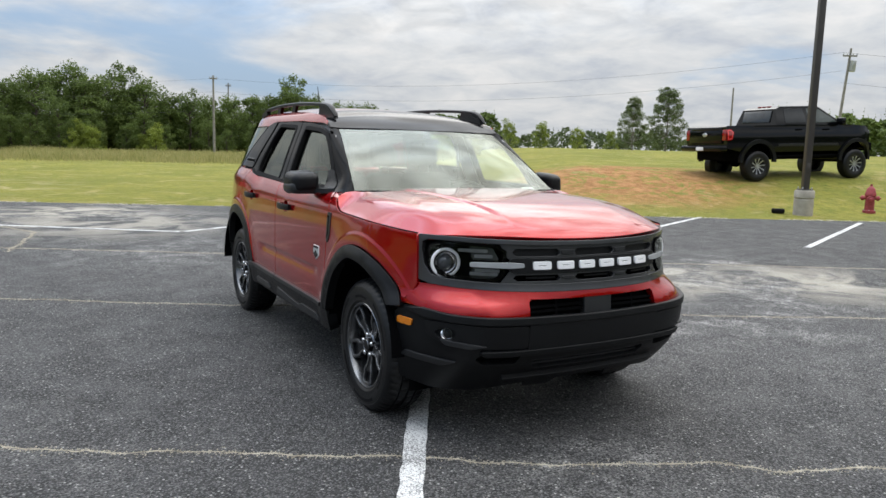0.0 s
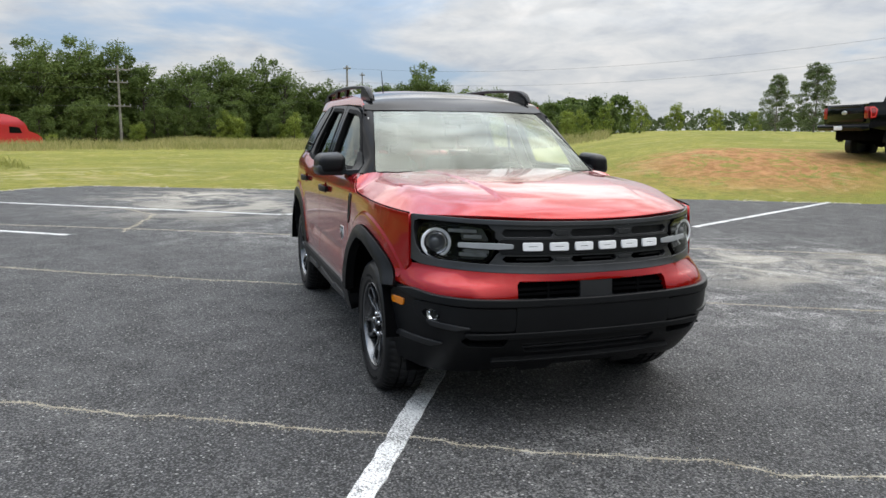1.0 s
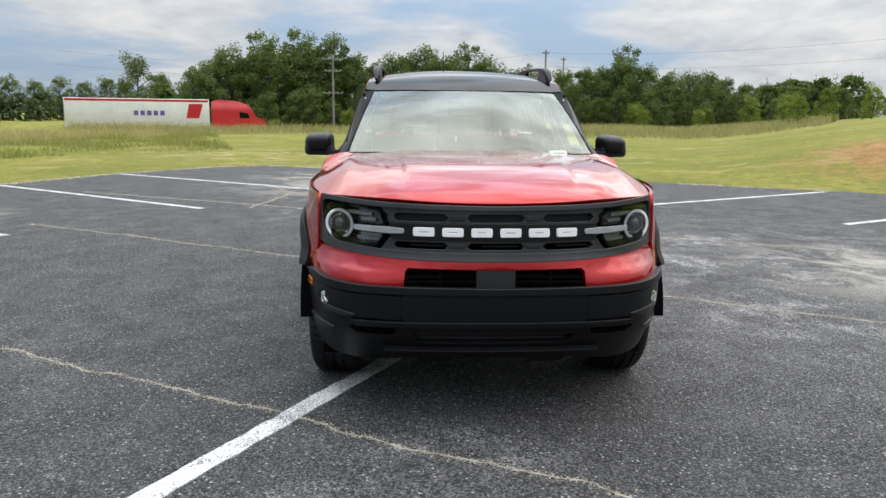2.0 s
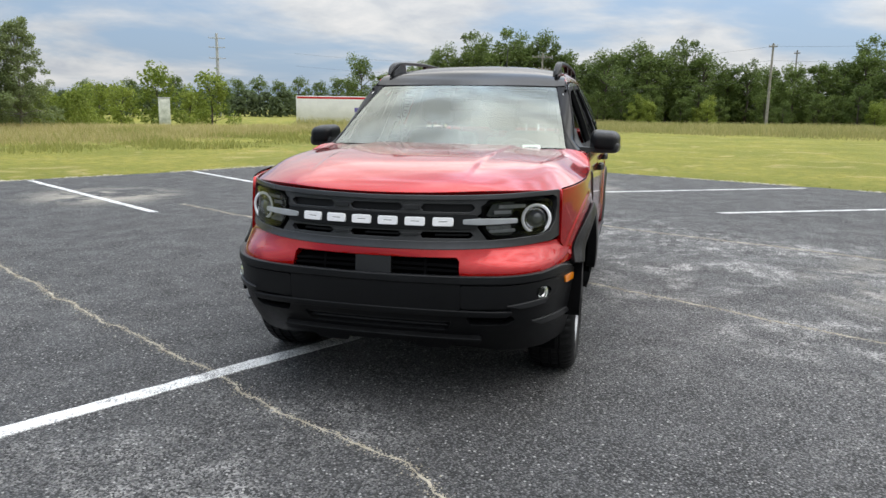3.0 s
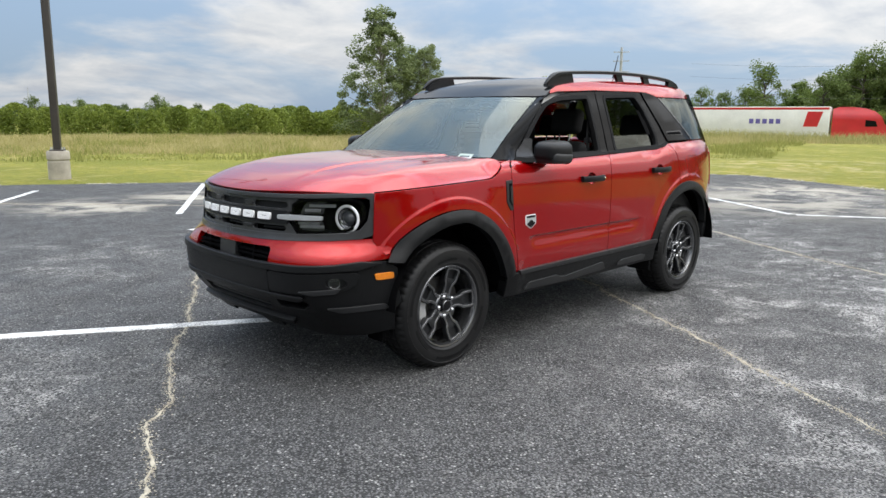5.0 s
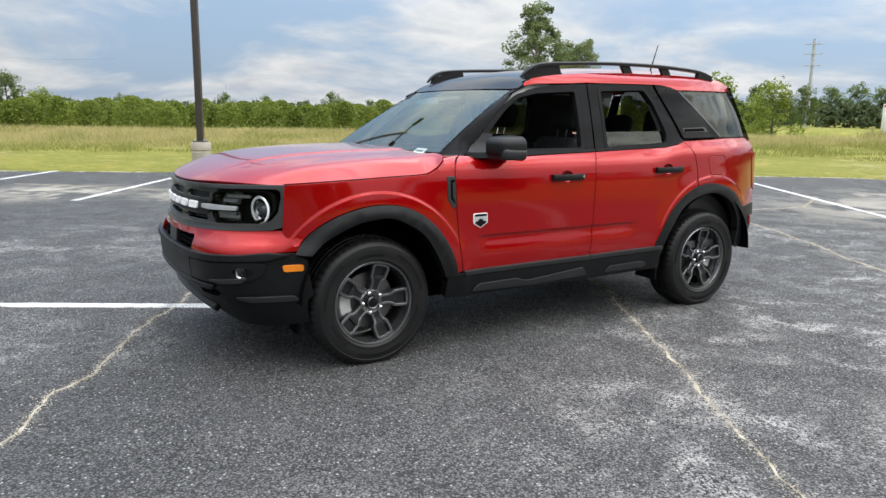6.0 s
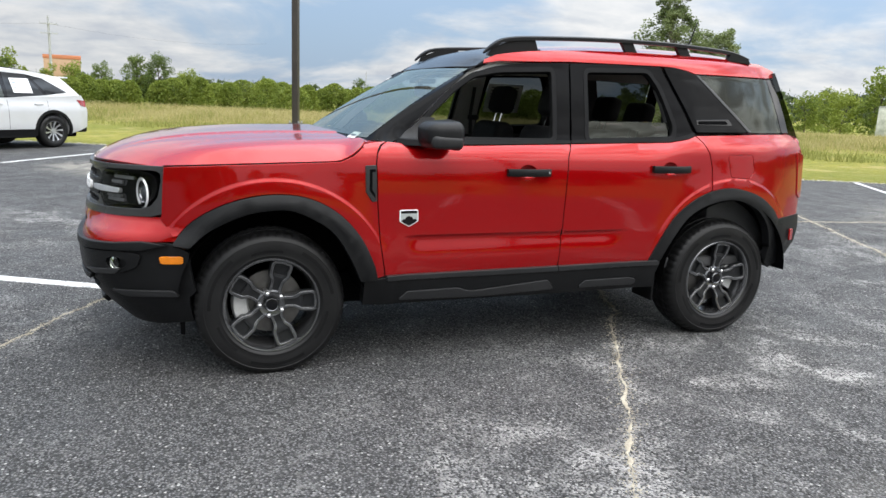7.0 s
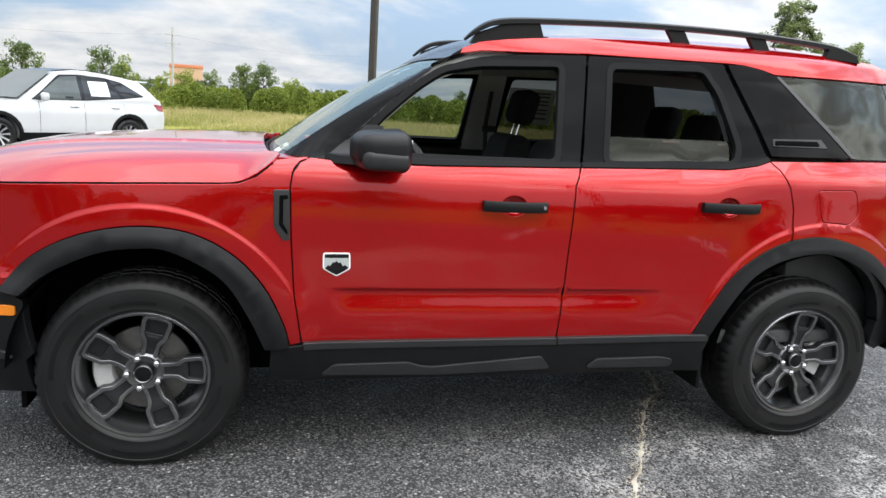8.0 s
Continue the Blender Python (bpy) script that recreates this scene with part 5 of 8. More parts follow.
# black ribbons laid in the panel gaps, standing in for the shade inside them
def ribbon(pts, w):
    P = [Vector(p) for p in smooth_line(pts, 3)]
    L1, L2 = [], []
    for i, p in enumerate(P):
        d = (P[min(i + 1, len(P) - 1)] - P[max(0, i - 1)]).normalized()
        q = Vector((-d.y, d.x)) * w
        L1.append(tuple(p + q)); L2.append(tuple(p - q))
    return L1 + L2[::-1]


for line in (SEAM_HOOD, DOOR_F, DOOR_M, DOOR_R):
    mirrored("shut_line", ribbon(line, 0.0048), BLACK_DEEP, off=-0.0035, depth=0.0, step=0.03)

# black wheel-arch flares, proud of the paint
for s in (1, -1):
    for nm, o, i in (("front_arch_flare", AF, AFI), ("rear_arch_flare", AR, ARI)):
        ring = list(o) + list(i)[::-1]
        cx = 0.0 if nm[0] == "f" else -2.67

        def flare_surf(x, z, s=s, cx=cx):
            r = math.hypot(x - cx, z - 0.36)
            k = 1.0 if cx > -1 else 0.5
            return (x, s * (side_y(x, z) + k * (0.010 + 0.022 * sstep(0.54, 0.47, r)) - 0.006 * sstep(0.47, 0.43, r)), z)
        panel(nm, ring, flare_surf, -s, CLADDING, CAR, depth=0.05, step=0.035, label="grained black plastic wheel-arch flare")
    # inner liners
    for cx, z0, r in ((0.0, 0.36, 0.435), (-2.67, 0.36, 0.455)):
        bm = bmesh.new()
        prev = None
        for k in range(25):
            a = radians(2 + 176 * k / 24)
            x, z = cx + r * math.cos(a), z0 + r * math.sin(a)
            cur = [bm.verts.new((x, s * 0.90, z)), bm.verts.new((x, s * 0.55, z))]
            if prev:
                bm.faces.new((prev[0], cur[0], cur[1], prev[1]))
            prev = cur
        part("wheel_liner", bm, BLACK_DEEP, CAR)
    # sill cladding with embossed step bars
    sill = [(-0.435, 0.440), (-0.545, 0.452), (-1.515, 0.460), (-2.172, 0.469), (-2.150, 0.400), (-2.160, 0.322), (-1.53, 0.313), (-0.557, 0.312), (-0.430, 0.318)]
    panel("sill_cladding", sill, side(s), -s, CLADDING, CAR, off=0.012, depth=0.06, label="grained black sill cladding")
    for bar in ([(-0.615, 0.336), (-0.660, 0.374), (-0.935, 0.379), (-0.985, 0.362), (-1.03, 0.358), (-1.46, 0.395), (-1.50, 0.345), (-1.06, 0.328)], [(-1.66, 0.345), (-1.70, 0.380), (-1.98, 0.384), (-2.03, 0.372), (-2.02, 0.345)]):
        panel("step_bar", fillet(bar, 0.012), side(s), -s, CLAD_SMOOTH, CAR, off=0.022, depth=0.012)
    panel("sill_trim", fillet([(-0.545, 0.462), (-1.512, 0.470), (-1.514, 0.447), (-0.55, 0.440)], 0.004), side(s), -s, CLAD_SMOOTH, CAR, off=0.020, depth=0.02, step=0.08)
    panel("sill_trim", fillet([(-1.520, 0.470), (-2.155, 0.478), (-2.16, 0.456), (-1.522, 0.447)], 0.004), side(s), -s, CLAD_SMOOTH, CAR, off=0.020, depth=0.02, step=0.08)

# bonnet, in one sheet from the wings to the windscreen
hood = []
for k in range(0, 21):
    y = 0.795 * k / 20
    hood.append((front_x(y, 0.985) - 0.012, y))
for x in (0.40, 0.30, 0.21, 0.1, 0.0, -0.1, -0.2, -0.30):
    hood.append((x, side_y(x, 1.01) - 0.009))
hood += [(x, side_y(x, z) - 0.010) for x, z in ((-0.345, 1.041), (-0.375, 1.055), (-0.415, 1.087), (-0.436, 1.108))] + [(-0.448, 0.79), (-0.442, 0.735), (-0.41, 0.70), (-0.385, 0.40), (-0.375, 0.0)]
hood = hood + [(x, -y) for x, y in hood[-2:0:-1]]
panel("bonnet", hood, lambda x, y: (x, y, hood_z(x, y)), 1, RED, CAR, step=0.025, depth=0.03, extra=HOOD_CREASE, label="glossy red bonnet with raised centre")
# painted corner between bonnet, wing and windscreen pillar
for s in (1, -1):
    pc = [(x, side_y(x, 1.116) - 0.003) for x in (-0.449, -0.50, -0.55, -0.585)] + [(-0.585, 0.785), (-0.50, 0.745), (-0.456, 0.738), (-0.456, 0.79)]
    panel("wing_corner", [(a, s * b) for a, b in pc], lambda x, y: (x, y, 1.1165 + 0.09 * (side_y(x, 1.116) - abs(y))), 1, RED, CAR, depth=0.03, step=0.03)
# washer jets and cowl
bm = bmesh.new()
box(bm, -0.50, -0.37, -0.74, 0.74, 1.06, 1.098, 0.01)
part("cowl", bm, BLACK_DEEP, CAR)

# red nose band over the lower grille
top = [(y, 0.737 + 0.016 * (y / 0.8) ** 2) for y in (0.0, 0.2, 0.4, 0.55, 0.66, 0.74, 0.795)] + [(0.838, 0.745)]
lowb = [(0.852, 0.655), (0.80, 0.648), (0.74, 0.640), (0.6, 0.632), (0.42, 0.628), (0.396, 0.632)]
half = top + lowb + [(0.392, 0.690), (0.378, 0.706), (0.2, 0.704)]
band = half + [(0.0, 0.703)] + [(-a, b) for a, b in half[:0:-1]]
panel("front_bumper_skin", band, face(), 1, RED, CAR, depth=0.03, step=0.04)

# black lower bumper
lb = [(0.0, 0.612), (0.38, 0.618), (0.405, 0.626), (0.6, 0.630), (0.74, 0.637), (0.800, 0.648), (0.845, 0.640), (0.862, 0.60), (0.862, 0.42), (0.850, 0.39), (0.822, 0.265), (0.74, 0.24), (0.55, 0.235), (0.40, 0.255), (0.2, 0.262), (0.0, 0.262)]
lbh = lb + [(-a, b) for a, b in lb[-2:0:-1]]
intake = fillet([(0.36, 0.412), (0.33, 0.356), (-0.33, 0.356), (-0.36, 0.412)], 0.015)
pock = {s: fillet([(s * 0.42, 0.440), (s * 0.62, 0.448), (s * 0.64, 0.425), (s * 0.60, 0.398), (s * 0.44, 0.395)], 0.012) for s in (1, -1)}
panel("lower_bumper", lbh, face(), 1, CLADDING, CAR, holes=(intake, pock[1], pock[-1]), depth=0.035, step=0.04, label="grained black lower bumper")
plate = fillet([(0.40, 0.470), (0.40, 0.596), (-0.40, 0.596), (-0.40, 0.470)], 0.012)
panel("number_plate_panel", plate, face(), 1, CLADDING, CAR, off=0.014, depth=0.03)
panel("intake_backing", inset(intake, -0.03), face(), 1, BLACK_DEEP, CAR, off=-0.05, depth=0.0)
for z in (0.372, 0.395):
    panel("intake_slat", [(0.35, z - 0.004), (0.35, z + 0.004), (-0.35, z + 0.004), (-0.35, z - 0.004)], face(), 1, CLAD_SMOOTH, CAR, off=-0.015, depth=0.02, step=0.07)
for s in (1, -1):
    panel("intake_backing", inset(pock[s], -0.02), face(), 1, BLACK_DEEP, CAR, off=-0.03, depth=0.0)
    # fog lamp pod: a raised wing with the round lamp in its end
    pod = fillet([(s * 0.405, 0.585), (s * 0.60, 0.588), (s * 0.76, 0.598), (s * 0.80, 0.590), (s * 0.79, 0.530), (s * 0.745, 0.498), (s * 0.66, 0.490), (s * 0.405, 0.482)], 0.015)
    lampc = (s * 0.742, 0.545)
    hole = [(lampc[0] + 0.030 * math.cos(a), lampc[1] + 0.030 * math.sin(a)) for a in [2 * math.pi * k / 20 for k in range(20)]]
    panel("fog_lamp_bezel", pod, face(), 1, CLADDING, CAR, holes=(hole,), off=0.012, depth=0.03, step=0.035)
    c = Vector((front_x(*lampc), *lampc))
    nrm = Vector((1, s * 1.0, 0)).normalized()
    turn = nrm.to_track_quat("Z", "Y").to_matrix().to_4x4()
    bm = bmesh.new()
    lathe(bm, [(0.030, 0.014), (0.029, 0.004), (0.020, -0.006), (0.0, -0.010)], 24, m=Matrix.Translation(c) @ turn)
    fog = part("fog_lamp", bm, CHROME, CAR)
    bm = bmesh.new()
    lathe(bm, [(0.0, 0.019), (0.015, 0.017), (0.027, 0.012), (0.029, 0.006)], 24, m=Matrix.Translation(c) @ turn)
    part("lens", bm, GLASS_CLEAR, fog)
    panel("fog_lamp_blade", fillet([(s * 0.60, 0.500), (s * 0.755, 0.520), (s * 0.74, 0.498), (s * 0.66, 0.488)], 0.006), face(), 1, CLAD_SMOOTH, CAR, off=0.022, depth=0.02)
    panel("marker_lamp", fillet([(s * 0.856, 0.583), (s * 0.856, 0.552), (s * 0.829, 0.550), (s * 0.827, 0.581)], 0.006), face(), 1, AMBER, CAR, off=0.007, depth=0.012, label="amber side marker lamp")
    panel("air_curtain", fillet([(s * 0.70, 0.412), (s * 0.835, 0.420), (s * 0.84, 0.395), (s * 0.74, 0.388)], 0.006), face(), 1, CLAD_SMOOTH, CAR, off=0.010, depth=0.02)
# a proud ledge along the bumper's top, a lip under the plate and a chin line
ledge = [(0.0, 0.618), (0.38, 0.622), (0.60, 0.627), (0.74, 0.634), (0.80, 0.644), (0.835, 0.636), (0.80, 0.612), (0.60, 0.602), (0.38, 0.598), (0.0, 0.596)]
panel("bumper_ledge", ledge + [(-a, b) for a, b in ledge[-2:0:-1]], face(), 1, CLADDING, CAR, off=0.022, depth=0.03, step=0.03, lip=0.007)
panel("bumper_lip", fillet([(0.62, 0.470), (0.60, 0.452), (-0.60, 0.452), (-0.62, 0.470)], 0.006), face(), 1, CLADDING, CAR, off=0.020, depth=0.03, step=0.03, lip=0.005)
panel("chin_lip", fillet([(0.48, 0.330), (0.46, 0.305), (-0.46, 0.305), (-0.48, 0.330)], 0.006), face(), 1, CLADDING, CAR, off=0.026, depth=0.04, step=0.03, lip=0.006)
for s in (1, -1):
    panel("chin_block", fillet([(s * 0.16, 0.296), (s * 0.34, 0.296), (s * 0.32, 0.262), (s * 0.18, 0.262)], 0.008), face(), 1, CLADDING, CAR, off=0.022, depth=0.04, step=0.03, lip=0.006)
# lower grille with slats and centre block
lg = fillet([(0.387, 0.702), (0.385, 0.625), (-0.385, 0.625), (-0.387, 0.702)], 0.012)
panel("lower_grille_backing", inset(lg, -0.01), face(), 1, BLACK_DEEP, CAR, off=-0.045, depth=0.0)
for z in (0.648, 0.672):
    panel("lower_grille_slat", [(0.39, z - 0.005), (0.39, z + 0.005), (-0.39, z + 0.005), (-0.39, z - 0.005)], face(), 1, BLACK_DEEP, CAR, off=-0.018, depth=0.02, step=0.08)
for y in (-0.24, 0.24):
    panel("lower_grille_rib", [(y - 0.005, 0.622), (y + 0.005, 0.622), (y + 0.005, 0.704), (y - 0.005, 0.704)], face(), 1, BLACK_DEEP, CAR, off=-0.016, depth=0.02)
panel("lower_grille_block", fillet([(0.082, 0.706), (0.082, 0.622), (-0.082, 0.622), (-0.082, 0.706)], 0.008), face(), 1, CLAD_SMOOTH, CAR, off=-0.004, depth=0.04)
# skid plate under the chin
bm = bmesh.new()
box(bm, 0.20, 0.56, -0.36, 0.36, 0.20, 0.268, 0.02)
box(bm, 0.1, 0.42, -0.62, 0.62, 0.215, 0.30, 0.02)
part("skid_plate", bm, BLACK_DEEP, CAR)

# ---- upper grille ----
SUR_OUT = [(0.0, 0.968), (0.3, 0.972), (0.55, 0.978), (0.70, 0.984), (0.775, 0.986), (0.803, 0.975), (0.806, 0.94), (0.800, 0.82), (0.790, 0.775), (0.755, 0.757), (0.66, 0.748), (0.5, 0.742), (0.3, 0.738), (0.0, 0.736)]
sur_out = SUR_OUT + [(-a, b) for a, b in SUR_OUT[-2:0:-1]]
SUR_IN = [(0.0, 0.952), (0.3, 0.955), (0.55, 0.960), (0.70, 0.966), (0.755, 0.967), (0.772, 0.955), (0.776, 0.92), (0.770, 0.845), (0.750, 0.800), (0.715, 0.785), (0.6, 0.778), (0.5, 0.774), (0.3, 0.770), (0.0, 0.768)]
sur_in = SUR_IN + [(-a, b) for a, b in SUR_IN[-2:0:-1]]
panel("grille_surround", sur_out, face(), 1, GRILLE_GREY, CAR, holes=(sur_in,), off=0.004, depth=0.05, step=0.035, label="carbon grey grille frame")
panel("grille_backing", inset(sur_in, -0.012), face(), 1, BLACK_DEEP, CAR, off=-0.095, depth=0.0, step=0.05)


def slot(y0, y1, z0, z1, c=0.016):
    return [(y0 + c, z1), (y1 - c, z1), (y1, z1 - c), (y1, z0 + c), (y1 - c, z0), (y0 + c, z0), (y0, z0 + c), (y0, z1 - c)]


slots = [slot(a, b, z0, z1) for z0, z1 in ((0.899, 0.938), (0.783, 0.815)) for a, b in ((-0.445, -0.205), (-0.125, 0.125), (0.205, 0.445))]
gout = [(0.0, 0.951), (0.3, 0.954), (0.500, 0.958), (0.475, 0.925), (0.468, 0.895), (0.440, 0.875), (0.440, 0.840), (0.462, 0.825), (0.480, 0.800), (0.500, 0.776), (0.3, 0.772), (0.0, 0.770)]
gface = gout + [(-a, b) for a, b in gout[-2:0:-1]]
panel("grille_face", gface, face(), 1, GRILLE_GREY, CAR, holes=slots, off=-0.010, depth=0.03, step=0.03, label="carbon grey grille with six slots")
for z0, z1 in ((0.899, 0.938), (0.783, 0.815)):
    for y in (-0.165, 0.165):
        panel("grille_bridge", fillet([(y - 0.030, z0 + 0.012), (y + 0.030, z0 + 0.012), (y + 0.036, z1 - 0.010), (y - 0.036, z1 - 0.010)], 0.004), face(), 1, CLAD_SMOOTH, CAR, off=-0.005, depth=0.012)
for a, b in ((-0.445, -0.205), (-0.125, 0.125), (0.205, 0.445)):
    for z in (0.918,):
        panel("grille_mesh", [(a, 0.901), (b, 0.901), (b, 0.936), (a, 0.936)], face(), 1, CLADDING, CAR, off=-0.030, depth=0.006)
    panel("grille_slat", [(a + 0.07, 0.798), (b - 0.02, 0.798), (b - 0.02, 0.803), (a + 0.07, 0.803)], face(), 1, CLADDING, CAR, off=-0.028, depth=0.01)
cb = [(0.0, 0.892), (0.445, 0.890), (0.458, 0.874), (0.458, 0.842), (0.445, 0.826), (0.0, 0.824)]
panel("grille_crossbar", cb + [(-a, b) for a, b in cb[-2:0:-1]], face(), 1, CLADDING, CAR, off=0.000, depth=0.03, step=0.035)
# six plain white blocks where the maker's lettering stands
for i in range(6):
    y = -0.308 + i * 0.1232
    w, h = 0.043, 0.0168
    blk = fillet([(y - w, 0.858 - h), (y + w, 0.858 - h), (y + w, 0.858 + h), (y - w, 0.858 + h)], 0.006, 2)
    panel("badge_block", blk, face(), 1, WHITE_LETTER, CAR, holes=(fillet([(y - 0.022, 0.8545), (y + 0.022, 0.8545), (y + 0.022, 0.8615), (y - 0.022, 0.8615)], 0.003, 2),), off=0.011, depth=0.012, label="plain white badge block")

# ---- headlamps ----
for s in (1, -1):
    out = [(s * a, b) for a, b in smooth_line([(0.472, 0.925), (0.52, 0.950), (0.62, 0.957), (0.715, 0.955), (0.752, 0.935), (0.763, 0.885), (0.752, 0.835), (0.715, 0.797), (0.64, 0.784), (0.535, 0.782), (0.50, 0.800), (0.480, 0.825)], 3)]
    lamp = panel("headlamp", out, face(), 1, BLACK_DEEP, CAR, off=-0.085, depth=0.0, step=0.03, label="clear headlamp with round white light ring")
    rim_in = inset(out, 0.010)
    panel("bezel", out, face(), 1, BLACK_DEEP, lamp, holes=(rim_in,), off=0.000, depth=0.09, step=0.03)
    cov = panel("cover", out, face(), 1, GLASS_CLEAR, lamp, off=0.001, depth=0.0, step=0.03)
    cov.visible_shadow = False
    c = Vector((front_x(0.68, 0.857) - 0.068, s * 0.68, 0.857))
    turn = Vector((1, s * 0.40, 0.0)).normalized().to_track_quat("Z", "Y").to_matrix().to_4x4()
    m = Matrix.Translation(c) @ turn
    bm = bmesh.new()
    prof = [(0.064 + 0.0078 * math.cos(a), 0.030 + 0.0045 * math.sin(a)) for a in [2 * math.pi * k / 10 for k in range(10)]]
    lathe(bm, prof, 48, m=m, close=True)
    part("light_ring", bm, LAMP_WHITE, lamp, "white ring light guide", smooth=60)
    bm = bmesh.new()
    lathe(bm, [(0.052, 0.030), (0.050, 0.005), (0.042, 0.002), (0.041, 0.012), (0.038, 0.014)], 40, m=m)
    part("lamp_bowl", bm, CHROME, lamp, smooth=40)
    bm = bmesh.new()
    lathe(bm, [(0.040, 0.006), (0.036, 0.018), (0.026, 0.028), (0.013, 0.033), (0.0, 0.034)], 32, m=m)
    part("projector_lens", bm, mat("projector_glass", (0.06, 0.065, 0.075), 0.03, coat=1.0) if s == 1 else bpy.data.materials["projector_glass"], lamp, smooth=60)
    bm = bmesh.new()
    lathe(bm, [(0.0425, 0.016), (0.0405, 0.024), (0.0385, 0.022), (0.0375, 0.012)], 40, m=m)
    part("lens_collar", bm, CHROME, lamp, smooth=60)
    # horizontal light blade that runs inwards over the grille
    blade = fillet([(s * 0.395, 0.867), (s * 0.395, 0.850), (s * 0.46, 0.846), (s * 0.615, 0.850), (s * 0.615, 0.868), (s * 0.46, 0.871)], 0.006)
    panel("light_blade", blade, face(), 1, mat("frosted_light_blade", (0.34, 0.355, 0.37), 0.2, 0.1, var=0.1, scale=15) if s == 1 else bpy.data.materials["frosted_light_blade"], lamp, off=0.006, depth=0.02)
    for z, a, b in ((0.832, 0.50, 0.60), (0.815, 0.51, 0.62), (0.897, 0.53, 0.60), (0.922, 0.55, 0.66)):
        panel("reflector_step", fillet([(s * a, z - 0.006), (s * b, z - 0.006), (s * b, z + 0.006), (s * a, z + 0.006)], 0.003), face(), 1, LAMP_STEP, lamp, off=-0.022, depth=0.012)
    panel("reflector_floor", fillet([(s * 0.50, 0.80), (s * 0.62, 0.792), (s * 0.61, 0.842), (s * 0.50, 0.842)], 0.01), face(), 1, LAMP_INNER, lamp, off=-0.038, depth=0.004)
    panel("reflector_roof", fillet([(s * 0.50, 0.880), (s * 0.61, 0.880), (s * 0.62, 0.945), (s * 0.53, 0.940)], 0.01), face(), 1, LAMP_INNER, lamp, off=-0.036, depth=0.004)

# ---- cabin glass and pillars ----
scr = panel("windscreen", [(-0.985, 0.035), (0.985, 0.035), (0.985, 0.985), (-0.985, 0.985)], screen_pt, 1, GLASS, CAR, depth=0.0, step=0.06, label="green-tinted windscreen reflecting clouds")
scr.visible_shadow = False
panel("windscreen_frit", [(-1, -0.01), (1, -0.01), (1, 1.0), (-1, 1.0)], screen_pt, 1, PILLAR, CAR, holes=(fillet([(-0.955, 0.075), (0.955, 0.075), (0.95, 0.955), (-0.95, 0.955)], 0.05),), off=-0.004, depth=0.004, step=0.06)
A_OUT = [(-0.470, 1.114), (-0.575, 1.118), (-0.635, 1.136), (-0.75, 1.243), (-0.869, 1.354), (-0.998, 1.456), (-1.045, 1.500)]
for s in (1, -1):
    # windscreen pillar: from the glass edge round to the door frame
    bm = bmesh.new()
    n = 24
    rows = []
    for k in range(n + 1):
        t = k / n
        a = screen_pt(s * 1.0, t)
        i = t * (len(A_OUT) - 2) + 1
        j = min(int(i), len(A_OUT) - 2)
        f = i - j
        x, z = A_OUT[j][0] * (1 - f) + A_OUT[j + 1][0] * f, A_OUT[j][1] * (1 - f) + A_OUT[j + 1][1] * f
        b = Vector((x, s * side_y(x, z), z))
        mid = (a + b) / 2 + Vector((0.35, s * 0.5, 0.35)).normalized() * (0.022 * (1 - 0.5 * t))
        row = []
        for q in range(7):
            w = q / 6
            row.append(bm.verts.new(a * (1 - w) ** 2 + mid * (2 * w * (1 - w)) + b * w * w))
        rows.append(row)
    for r0, r1 in zip(rows, rows[1:]):
        for q in range(6):
            bm.faces.new((r0[q], r0[q + 1], r1[q + 1], r1[q]) if s > 0 else (r0[q + 1], r0[q], r1[q], r1[q + 1]))
    part("windscreen_pillar", bm, PILLAR, CAR, smooth=50)
    FD_OUT = smooth_line([(-0.600, 1.118), (-0.66, 1.155), (-0.869, 1.350), (-0.998, 1.450), (-1.152, 1.512), (-1.30, 1.538), (-1.45, 1.550), (-1.640, 1.560)], 3) + [(-1.583, 1.132), (-1.0, 1.115)]
    FD_IN = fillet([(-0.715, 1.138), (-0.805, 1.268), (-0.940, 1.390), (-1.052, 1.466), (-1.20, 1.497), (-1.532, 1.517), (-1.488, 1.140)], 0.035)
    RD_OUT = [(-1.588, 1.133), (-1.645, 1.560), (-1.9, 1.567), (-2.250, 1.570), (-2.400, 1.196), (-2.345, 1.173), (-2.22, 1.152)]
    RD_IN = fillet([(-1.688, 1.143), (-1.735, 1.524), (-2.158, 1.540), (-2.215, 1.445), (-2.275, 1.230), (-2.250, 1.165)], 0.035)
    for nm, o, i in (("front_door_frame", FD_OUT, FD_IN), ("rear_door_frame", RD_OUT, RD_IN)):
        fr = panel(nm, inset(o, GAP), side(s), -s, PILLAR, CAR, holes=(i,), depth=0.045, step=0.04, off=0.001)
        panel("window_seal", inset(i, -0.012), side(s), -s, RUBBER_DULL, fr, holes=(inset(i, 0.010),), depth=0.03, step=0.04, off=0.0045)
    # belt mouldings
    panel("belt_moulding", [(-0.66, 1.136), (-0.70, 1.113), (-1.0, 1.112), (-1.580, 1.127), (-1.580, 1.142), (-1.0, 1.129)], side(s), -s, RUBBER_DULL, CAR, off=0.006, depth=0.012)
    panel("belt_moulding", [(-1.588, 1.128), (-2.22, 1.146), (-2.345, 1.166), (-2.404, 1.186), (-2.395, 1.20), (-2.34, 1.182), (-2.22, 1.162), (-1.588, 1.144)], side(s), -s, RUBBER_DULL, CAR, off=0.006, depth=0.012)
    # quarter glass and the dark blade across it
    qg = [(-2.412, 1.200), (-2.262, 1.568), (-2.350, 1.567), (-2.433, 1.552), (-2.481, 1.536), (-3.085, 1.538), (-3.130, 1.208)]
